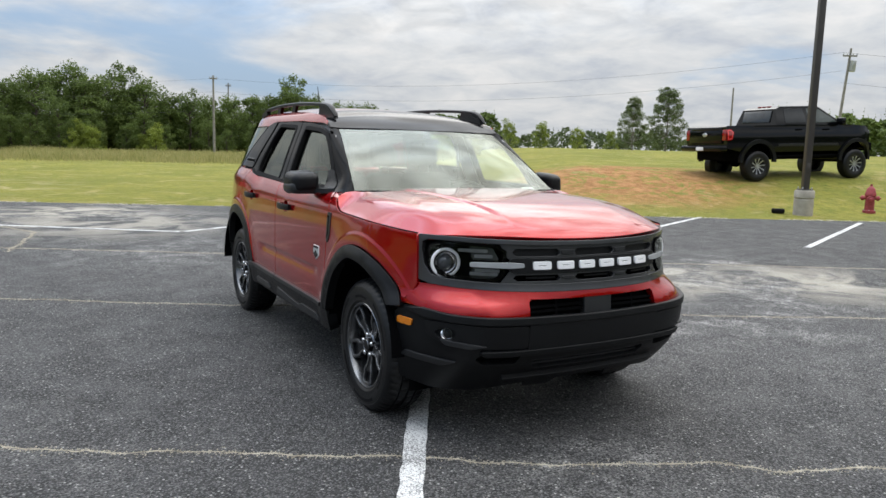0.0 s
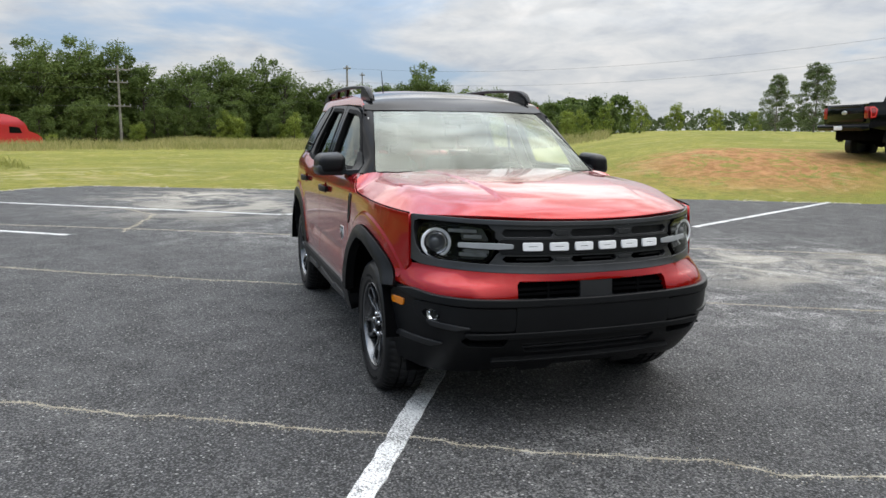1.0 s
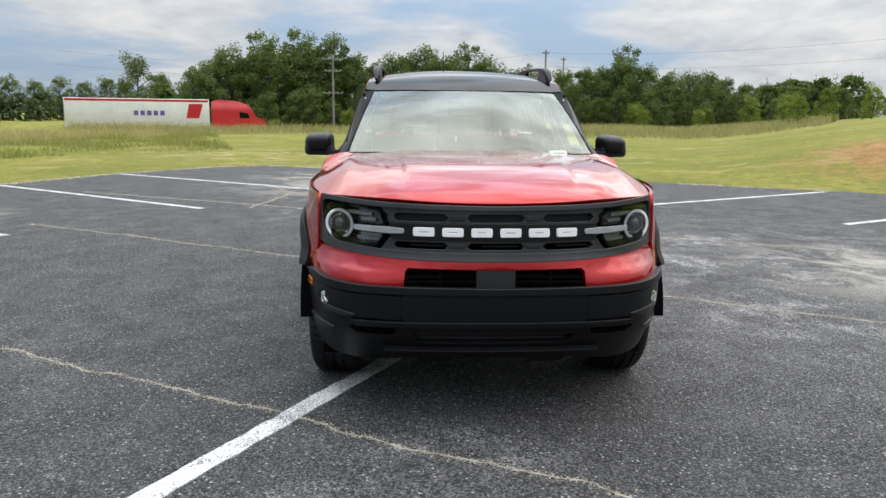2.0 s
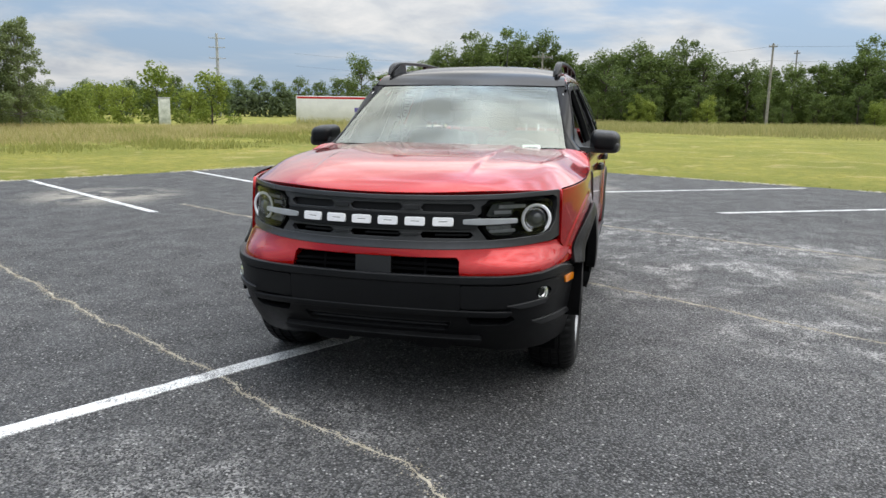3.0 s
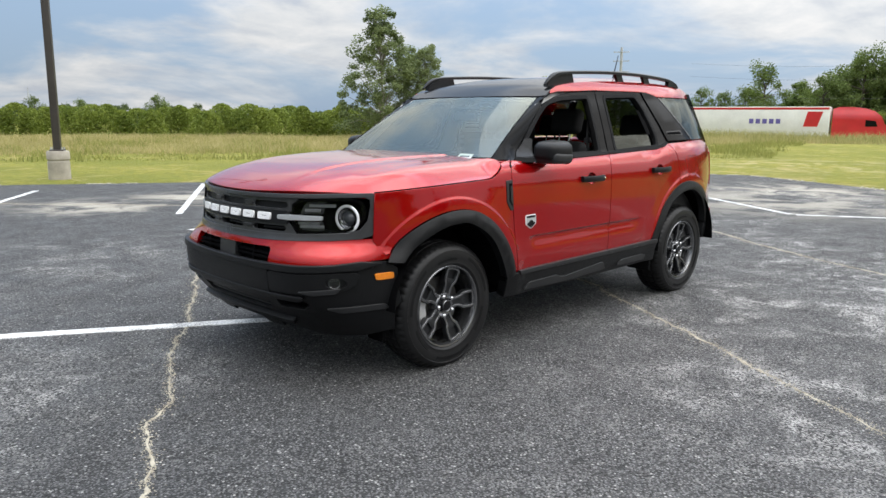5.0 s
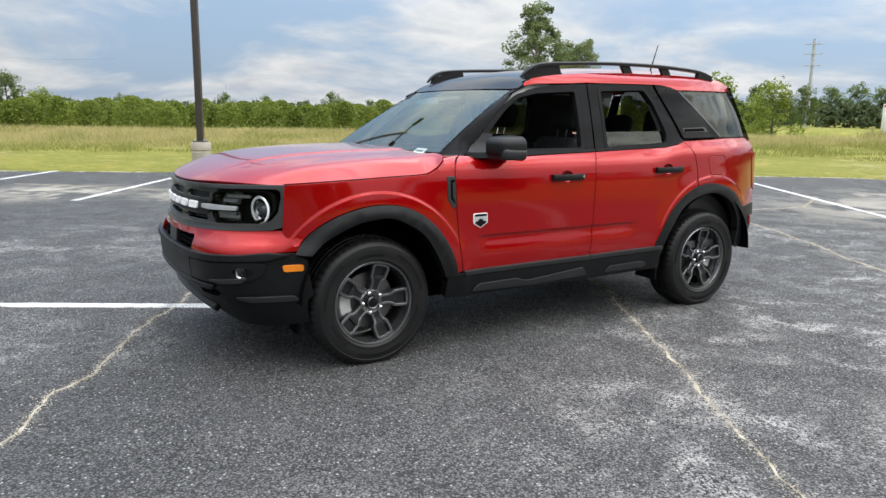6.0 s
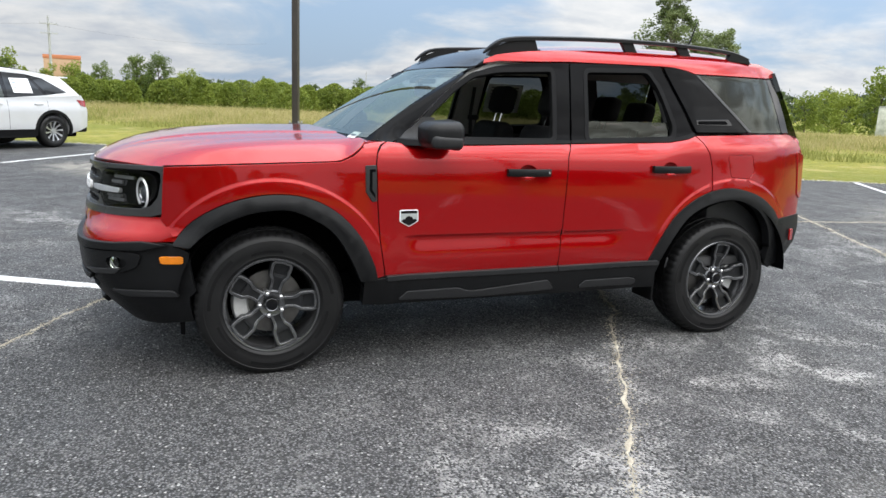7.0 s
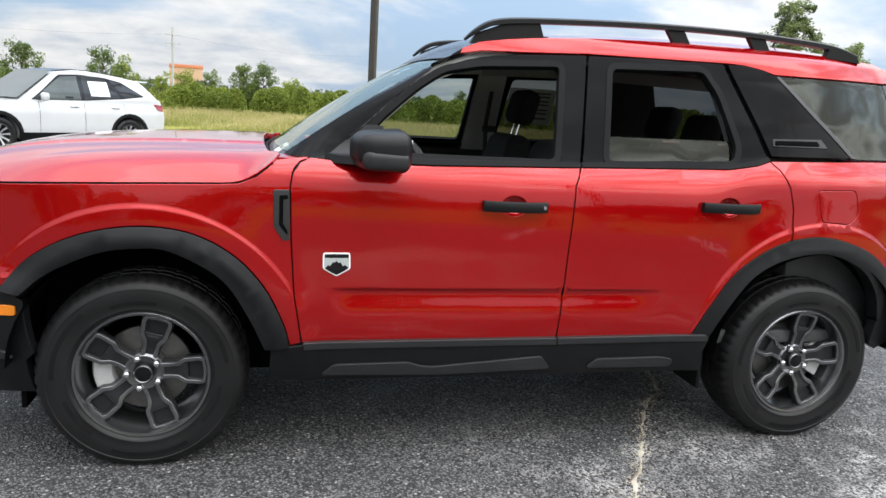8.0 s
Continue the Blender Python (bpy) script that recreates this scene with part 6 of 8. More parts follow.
    q = panel("quarter_window", inset(qg, GAP), side(s), -s, GLASS_DARK, CAR, depth=0.006, label="dark privacy quarter glass")
    panel("quarter_blade", inset([(-2.412, 1.200), (-2.262, 1.568), (-2.350, 1.567), (-2.433, 1.552), (-2.490, 1.530), (-2.640, 1.365), (-2.800, 1.208)], 0.004), side(s), -s, PILLAR, q, off=0.007, depth=0.014)
    panel("blade_edge", [(-2.490, 1.528), (-2.640, 1.365), (-2.800, 1.210), (-2.822, 1.210), (-2.660, 1.365), (-2.505, 1.528)], side(s), -s, CLAD_SMOOTH, q, off=0.010, depth=0.014)
    panel("blade_slot", fillet([(-2.422, 1.244), (-2.680, 1.246), (-2.655, 1.279), (-2.424, 1.270)], 0.005), side(s), -s, GLOSS_BLACK, q, off=0.010, depth=0.004)
    panel("blade_vent", fillet([(-2.435, 1.250), (-2.640, 1.253), (-2.630, 1.268), (-2.437, 1.263)], 0.004), side(s), -s, BLACK_DEEP, q, off=0.0145, depth=0.004)
    panel("tailgate_glass_edge", inset([(-3.130, 1.208), (-3.085, 1.538), (-3.165, 1.545), (-3.215, 1.208)], GAP), side(s), -s, GLOSS_BLACK, CAR, depth=0.02)
    # painted cant rail under the roof rail
    cant = [(-1.12, 1.532), (-1.205, 1.548), (-1.45, 1.558), (-1.640, 1.568), (-2.263, 1.575), (-2.35, 1.572), (-2.433, 1.558), (-2.490, 1.542), (-3.09, 1.545), (-3.170, 1.552), (-3.19, 1.590)]
    cant += [(x, ROOF_SEAM(x) - 0.022 * sstep(-1.18, -1.05, x)) for x in (-3.05, -2.8, -2.6, -2.4, -2.2, -2.0, -1.8, -1.64, -1.5, -1.4, -1.3, -1.2, -1.13)]
    cap = [(-1.008, 1.484), (-1.06, 1.508), (-1.117, 1.530)] + [(x, ROOF_SEAM(x) - 0.022 * sstep(-1.18, -1.05, x)) for x in (-1.127, -1.07, -1.035)]
    panel("pillar_cap", cap, side(s), -s, PILLAR, CAR, depth=0.02)
    panel("cant_rail", cant, side(s), -s, RED, CAR, depth=0.02)

# roof skin: black in front, red behind
fr_half = [(-1.020 - 0.052 * (y / 0.605) ** 2, y) for y in (0.0, 0.1, 0.2, 0.3, 0.4, 0.5, 0.575)] + [(x, side_y(x, ROOF_SEAM(x)) - 0.003) for x in (-1.085, -1.12, -1.17, -1.215)] + [(-1.235, 0.566), (-1.50, 0.565)]
fr = fr_half + [(x, -y) for x, y in fr_half[:0:-1]]
panel("roof_front", fr, lambda x, y: (x, y, roof_z(x, y)), 1, GLOSS_BLACK, CAR, off=0.0, depth=0.015, step=0.04, label="gloss black front roof panel")
rr_half = [(-1.242, 0.55), (-1.240, 0.566)] + [(x, side_y(x, ROOF_SEAM(x)) - 0.002) for x in (-1.222, -1.3, -1.4, -1.64, -2.0, -2.4, -2.8, -3.0, -3.17)]
rear = rr_half + [(x, -y) for x, y in rr_half[::-1]]
panel("roof", rear, lambda x, y: (x, y, roof_z(x, y) - 0.004), 1, RED, CAR, depth=0.01, step=0.08)

# roof rails: a long bow with solid front and rear feet and two slim posts
for s in (1, -1):
    bm = bmesh.new()
    pts = [(-1.150, 0.590, 1.588), (-1.205, 0.592, 1.632), (-1.29, 0.588, 1.666), (-1.50, 0.582, 1.684), (-1.9, 0.578, 1.701), (-2.3, 0.575, 1.704), (-2.6, 0.574, 1.694), (-2.82, 0.574, 1.678), (-2.95, 0.574, 1.650)]
    prev = None
    sp = smooth_line([Vector(p) for p in pts], 4)
    for k, p in enumerate(sp):
        d = Vector(sp[min(k + 1, len(sp) - 1)]) - Vector(sp[max(0, k - 1)])
        d.normalize()
        lat = Vector((0, s, 0))
        up = d.cross(lat).normalized() * (1 if s < 0 else -1)
        if up.z < 0:
            up = -up
        P = Vector((p[0], s * p[1], p[2]))
        taper = min(1.0, 0.45 + 0.55 * min(k, len(sp) - 1 - k) / 5)
        w, h = 0.021 * taper, 0.013 * taper
        cur = [bm.verts.new(P + lat * a * w + up * b * h) for a, b in ((1, -0.8), (1, 0.5), (0.55, 1), (-0.55, 1), (-1, 0.5), (-1, -0.8))]
        if prev:
            for q in range(6):
                bm.faces.new((prev[q], prev[(q + 1) % 6], cur[(q + 1) % 6], cur[q]))
        else:
            bm.faces.new(cur)
        prev = cur
    bm.faces.new(prev)
    bmesh.ops.recalc_face_normals(bm, faces=bm.faces[:])
    rail = part("roof_rail", bm, CLADDING, CAR, "satin black roof rail")
    for x0, x1, x2, x3 in ((-1.165, -1.475, -1.31, -1.45), (-2.955, -2.78, -2.90, -2.79)):
        bm = bmesh.new()
        z0 = lambda x: roof_z(x, 0.57) - 0.012
        f = [(x0, z0(x0)), (x1, z0(x1)), (x3, 1.680 if x0 > -2 else 1.676), (x2, 1.663 if x0 > -2 else 1.66), (x0 - 0.03 if x0 > -2 else x0 + 0.02, 1.617 if x0 > -2 else 1.645)]
        a = [bm.verts.new((x, s * 0.595, z)) for x, z in f]
        b = [bm.verts.new((x, s * 0.562, z)) for x, z in f]
        bm.faces.new(a); bm.faces.new(b[::-1])
        for k in range(5):
            bm.faces.new((a[k], b[k], b[(k + 1) % 5], a[(k + 1) % 5]))
        bmesh.ops.recalc_face_normals(bm, faces=bm.faces[:])
        part("foot", bm, CLADDING, rail)
    for x in (-2.06, -2.44):
        bm = bmesh.new()
        ft = [(x + 0.05, 1.694), (x - 0.03, 1.694), (x - 0.075, 1.622), (x + 0.0, 1.622)]
        a = [bm.verts.new((u, s * 0.587, v)) for u, v in ft]
        b = [bm.verts.new((u, s * 0.563, v)) for u, v in ft]
        bm.faces.new(a); bm.faces.new(b[::-1])
        for k in range(4):
            bm.faces.new((a[k], b[k], b[(k + 1) % 4], a[(k + 1) % 4]))
        bmesh.ops.recalc_face_normals(bm, faces=bm.faces[:])
        part("post", bm, CLADDING, rail)
bm = bmesh.new()
tube(bm, [(-2.95, -0.05, 1.69), (-2.99, -0.05, 1.80), (-3.035, -0.05, 1.93)], [0.008, 0.005, 0.003], 8)
lathe(bm, [(0.0, -0.02), (0.035, -0.02), (0.028, 0.02), (0.010, 0.035), (0.0, 0.035)], 16, m=Matrix.Translation((-2.95, -0.05, 1.69)))
part("antenna", bm, CLADDING, CAR)

# tail: lamps, bumper, tailgate closing the rear
for s in (1, -1):
    panel("tail_lamp", fillet([(-3.26, 1.10), (-3.348, 1.075), (-3.352, 0.80), (-3.30, 0.83)], 0.015), side(s), -s, LAMP_RED, CAR, off=0.006, depth=0.02)
    rb = [(-3.075, 0.688), (-3.20, 0.692), (-3.36, 0.700), (-3.375, 0.62), (-3.34, 0.525), (-3.20, 0.445), (-3.05, 0.385), (-3.00, 0.42), (-3.012, 0.52), (-3.00, 0.60)]
    panel("rear_bumper_end", rb, side(s), -s, CLADDING, CAR, off=0.003, depth=0.04)
    panel("rear_reflector", fillet([(-3.225, 0.615), (-3.262, 0.615), (-3.262, 0.545), (-3.225, 0.545)], 0.006), side(s), -s, LAMP_RED, CAR, off=0.02, depth=0.01)
bm = bmesh.new()
box(bm, -3.42, -3.28, -0.68, 0.68, 0.44, 0.70, 0.06, 3)
part("rear_bumper", bm, CLADDING, CAR)
bm = bmesh.new()
box(bm, -3.36, -3.20, -0.71, 0.71, 0.66, 1.20, 0.07, 4)
part("tailgate", bm, RED, CAR)
bm = bmesh.new()
vs = [bm.verts.new(p) for p in ((-3.30, 0.70, 1.18), (-3.30, -0.70, 1.18), (-3.17, -0.58, 1.58), (-3.17, 0.58, 1.58))]
bm.faces.new(vs[::-1])
part("rear_window", bm, GLASS_DARK, CAR)


# ---- wheels ----
def build_wheel_meshes():
    """Meshes of one wheel about its own hub: outer face towards +y."""
    M = {}
    bm = bmesh.new()
    lathe(bm, [(0.232, -0.004), (0.234, 0.004), (0.230, 0.008), (0.222, 0.006), (0.217, -0.004), (0.211, -0.03), (0.204, -0.06), (0.200, -0.12), (0.206, -0.17), (0.226, -0.195)], 72, axis="y")
    M["wheel"] = mesh_of(bm, "wheel", RIM, 40)
    # tyre with cut shoulders and grooves
    prof = [(0.226, -0.006, 0), (0.235, 0.006, 0), (0.244, 0.012, 0), (0.247, 0.0135, 0), (0.250, 0.0125, 0), (0.270, 0.017, 0), (0.295, 0.018, 0), (0.312, 0.015, 0), (0.314, 0.0165, 0), (0.318, 0.0150, 0), (0.328, 0.009, 0), (0.336, 0.003, 1), (0.345, -0.008, 2), (0.3515, -0.022, 2), (0.3545, -0.042, 2), (0.3550, -0.052, 0), (0.3470, -0.054, 0), (0.3470, -0.060, 0), (0.3562, -0.062, 3), (0.3568, -0.094, 3), (0.3480, -0.096, 0), (0.3480, -0.104, 0), (0.3568, -0.106, 3), (0.3562, -0.138, 3), (0.3470, -0.140, 0), (0.3470, -0.146, 0), (0.3550, -0.148, 0), (0.3545, -0.158, 2), (0.3515, -0.178, 2), (0.345, -0.192, 2), (0.328, -0.206, 0), (0.295, -0.214, 0), (0.25, -0.208, 0), (0.226, -0.19, 0)]
    prof = [(r + max(0.0, r - 0.25) * 0.05, y * (1.06 if y < -0.1 else 1.0), f) for r, y, f in prof]
    n = 216
    verts, faces = [], []
    for r, y, f in prof:
        for k in range(n):
            a = 2 * math.pi * k / n
            rr = r
            if f == 2 and k % 4 == 0:
                rr -= 0.006
            if f == 1 and k % 4 == 0:
                rr -= 0.002
            if f == 3 and (k + 2) % 6 == 0:
                rr -= 0.004
            x, z = rr * math.cos(a), rr * math.sin(a)
            z = max(z, -0.344)
            verts.append((x, y, z))
    for i in range(len(prof) - 1):
        for k in range(n):
            a, b = i * n + k, i * n + (k + 1) % n
            faces.append((a, b, b + n, a + n))
    me = raw("tyre", verts, faces, RUBBER, True)
    me.set_sharp_from_angle(angle=radians(32))
    M["tyre"] = me

    def dish(a, b):
        r = math.hypot(a, b)
        return (a, -0.010 - 0.020 * (1 - (r / 0.22) ** 2) - 0.006 * sstep(0.14, 0.09, r), b)
    tmp = thing("tmp")
    outline = [(0.040, -0.031), (0.085, -0.029), (0.116, -0.031), (0.140, -0.048), (0.196, -0.052), (0.212, -0.046), (0.222, 0.0), (0.212, 0.046), (0.196, 0.052), (0.140, 0.048), (0.116, 0.031), (0.085, 0.029), (0.040, 0.031)]
    pocket = fillet([(0.148, -0.031), (0.193, -0.035), (0.204, -0.028), (0.204, 0.028), (0.193, 0.035), (0.148, 0.031)], 0.006, 3)
    o = panel("spoke", fillet(outline, 0.006, 2), dish, -1, RIM_DARK, tmp, holes=(pocket,), step=0.012, depth=0.030, lip=0.0025)
    M["spoke"] = o.data
    bpy.data.objects.remove(o)
    o = panel("spoke_pocket", inset(pocket, -0.003), dish, -1, RIM_DARK, tmp, step=0.02, off=-0.016, depth=0.01)
    M["spoke_pocket"] = o.data
    bpy.data.objects.remove(o)
    mid = fillet([(0.060, -0.010), (0.112, -0.0125), (0.138, -0.020), (0.138, 0.020), (0.112, 0.0125), (0.060, 0.010)], 0.006, 3)
    o = panel("spoke_face", mid, dish, -1, RIM_DARK, tmp, step=0.012, off=0.001, depth=0.004)
    M["spoke_face"] = o.data
    bpy.data.objects.remove(o)
    # ridges along the spoke's edges
    rid = [(0.050, 0.028), (0.088, 0.026), (0.113, 0.028), (0.139, 0.045), (0.196, 0.049), (0.209, 0.043), (0.2165, 0.0), (0.209, 0.0), (0.2055, 0.034), (0.194, 0.0400), (0.144, 0.036), (0.119, 0.020), (0.088, 0.017), (0.050, 0.018)]
    for q, nm in ((1, "spoke_ridge_a"), (-1, "spoke_ridge_b")):
        o = panel("spoke_ridge", [(a, b * q) for a, b in rid], dish, -1, RIM, tmp, step=0.012, off=0.006, depth=0.008, lip=0.003)
        M[nm] = o.data
        bpy.data.objects.remove(o)
    bpy.data.objects.remove(tmp)
    bm = bmesh.new()
    lathe(bm, [(0.0, -0.030), (0.048, -0.030), (0.062, -0.026), (0.070, -0.034), (0.072, -0.07)], 40, axis="y")
    M["hub"] = mesh_of(bm, "hub", RIM, 40)
    bm = bmesh.new()
    lathe(bm, [(0.0, -0.006), (0.025, -0.006), (0.031, -0.008), (0.036, -0.014), (0.037, -0.032)], 32, axis="y")
    M["hub_cap"] = mesh_of(bm, "hub_cap", GLOSS_BLACK, 30)
    bm = bmesh.new()
    lathe(bm, [(0.0325, -0.0075), (0.0300, -0.0045), (0.0275, -0.0065)], 32, axis="y")
    M["cap_ring"] = mesh_of(bm, "cap_ring", RIM, 60)
    bm = bmesh.new()
    lathe(bm, [(0.0, -0.002), (0.008, -0.003), (0.0120, -0.007), (0.0130, -0.015), (0.0140, -0.032)], 6, axis="y")
    M["lug_nut"] = mesh_of(bm, "lug_nut", CHROME, 50)
    bm = bmesh.new()
    lathe(bm, [(0.0, -0.075), (0.075, -0.075), (0.078, -0.085), (0.155, -0.087), (0.157, -0.090), (0.157, -0.106), (0.0, -0.107)], 56, axis="y")
    M["brake_disc"] = mesh_of(bm, "brake_disc", STEEL, 30)
    bm = bmesh.new()
    prev = None
    for k in range(9):
        a = radians(150 + 60 * k / 8)
        cur = [bm.verts.new((r * math.cos(a), y, r * math.sin(a))) for r, y in ((0.115, -0.062), (0.175, -0.062), (0.185, -0.085), (0.185, -0.125), (0.105, -0.125), (0.105, -0.08))]
        if prev:
            for q in range(6):
                bm.faces.new((prev[q], prev[(q + 1) % 6], cur[(q + 1) % 6], cur[q]))
        else:
            bm.faces.new(cur)
        prev = cur
    bm.faces.new(prev)
    bmesh.ops.recalc_face_normals(bm, faces=bm.faces[:])
    M["caliper"] = mesh_of(bm, "caliper", CALIPER, 40)
    # plain raised bars where the sidewall carries lettering
    verts, faces = [], []
    for k in range(13):
        a = radians(-26 + 52 * k / 12)
        for r, y in ((0.284, 0.0178), (0.2845, 0.0190), (0.3005, 0.0182), (0.301, 0.0165)):
            verts.append((r * math.cos(a), y, r * math.sin(a)))
        if k:
            o = (k - 1) * 4
            faces += [(o + q, o + q + 1, o + q + 5, o + q + 4) for q in range(3)]
    M["sidewall_bar"] = raw("sidewall_bar", verts, faces, mat("sidewall_lettering_rubber", (0.008, 0.008, 0.0085), 0.56, var=0.2, scale=20, spec=0.12))
    verts, faces = [], []
    for k in range(9):
        a = radians(-16 + 32 * k / 8)
        for r, y in ((0.262, 0.0160), (0.2625, 0.0170), (0.2755, 0.0188), (0.276, 0.0175)):
            verts.append((r * math.cos(a), y, r * math.sin(a)))
        if k:
            o = (k - 1) * 4
            faces += [(o + q, o + q + 1, o + q + 5, o + q + 4) for q in range(3)]
    M["sidewall_bar_small"] = raw("sidewall_bar_small", verts, faces, bpy.data.materials["sidewall_lettering_rubber"])
    return M


WM = build_wheel_meshes()


def add_wheel(x, s, first):
    w = new("wheel", WM["wheel"])
    w.parent = CAR
    w.matrix_basis = pose(x + 0.008, s * (0.858 if x > -1 else 0.848), 0.330, 0, 0, 0 if s > 0 else 180)
    w["label"] = "dark grey five-spoke alloy wheel with black tyre"
    q = lambda nm, me, m=Matrix(): (lambda o: (hang_on(o, w, m)))(new(nm, WM[me]))
    q("tyre", "tyre"); q("hub", "hub"); q("hub_cap", "hub_cap"); q("cap_ring", "cap_ring"); q("brake_disc", "brake_disc")
    q("brake_caliper", "caliper", pose(0, 0, 0, 0, 180 if s > 0 else 0, 0) if x > -1 else pose(0, 0, 0, 0, 0 if s > 0 else 180, 0))
    for k in range(5):
        a = first + 72 * k
        m = pose(0, 0, 0, 0, a, 0)
        q("spoke", "spoke", m); q("spoke_pocket", "spoke_pocket", m); q("spoke_face", "spoke_face", m); q("spoke_ridge", "spoke_ridge_a", m); q("spoke_ridge", "spoke_ridge_b", m)
        b = radians(a + 36)
        q("lug_nut", "lug_nut", pose(0.057 * math.cos(b), -0.004, -0.057 * math.sin(b)))
    for a in (95, 215, 335):
        q("sidewall_bar", "sidewall_bar", pose(0, 0, 0, 0, a, 0))
    for a in (35, 155, 275):
        q("sidewall_bar", "sidewall_bar_small", pose(0, 0, 0, 0, a, 0))


def hang_on(o, w, m):
    o.parent = w
    o.matrix_basis = m
    return o


add_wheel(0.0, 1, 3 + 180)
add_wheel(-2.67, 1, 10 + 180)
add_wheel(0.0, -1, 20)
add_wheel(-2.67, -1, 50)

# underbody: sump, floor, axle beams and exhaust, near-black to stand in for shade
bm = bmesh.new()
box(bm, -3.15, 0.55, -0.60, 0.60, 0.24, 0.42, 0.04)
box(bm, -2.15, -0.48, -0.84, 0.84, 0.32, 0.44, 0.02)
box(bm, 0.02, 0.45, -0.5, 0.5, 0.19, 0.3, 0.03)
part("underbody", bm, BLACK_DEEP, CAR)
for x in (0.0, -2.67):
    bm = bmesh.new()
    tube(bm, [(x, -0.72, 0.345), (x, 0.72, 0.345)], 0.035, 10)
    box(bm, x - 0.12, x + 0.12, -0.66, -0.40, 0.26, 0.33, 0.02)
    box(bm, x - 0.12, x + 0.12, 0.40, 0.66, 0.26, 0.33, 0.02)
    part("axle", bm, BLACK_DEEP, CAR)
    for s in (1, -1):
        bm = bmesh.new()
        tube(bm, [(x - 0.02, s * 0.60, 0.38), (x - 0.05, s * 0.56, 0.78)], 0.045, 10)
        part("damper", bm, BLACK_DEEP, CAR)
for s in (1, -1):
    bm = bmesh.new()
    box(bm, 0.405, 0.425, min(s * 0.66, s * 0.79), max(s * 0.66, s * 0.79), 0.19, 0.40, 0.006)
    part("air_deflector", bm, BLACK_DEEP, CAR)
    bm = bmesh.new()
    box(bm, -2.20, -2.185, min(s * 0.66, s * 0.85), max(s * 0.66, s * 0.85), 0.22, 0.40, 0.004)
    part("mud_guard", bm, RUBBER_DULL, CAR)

# black boxes added inside to block sky light showing at the wheel arches
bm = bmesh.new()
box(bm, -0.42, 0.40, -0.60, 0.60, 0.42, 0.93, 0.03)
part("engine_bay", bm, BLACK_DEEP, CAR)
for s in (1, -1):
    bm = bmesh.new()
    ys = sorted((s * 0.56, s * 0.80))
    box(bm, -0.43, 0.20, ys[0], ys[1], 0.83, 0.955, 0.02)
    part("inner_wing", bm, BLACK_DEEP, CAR)

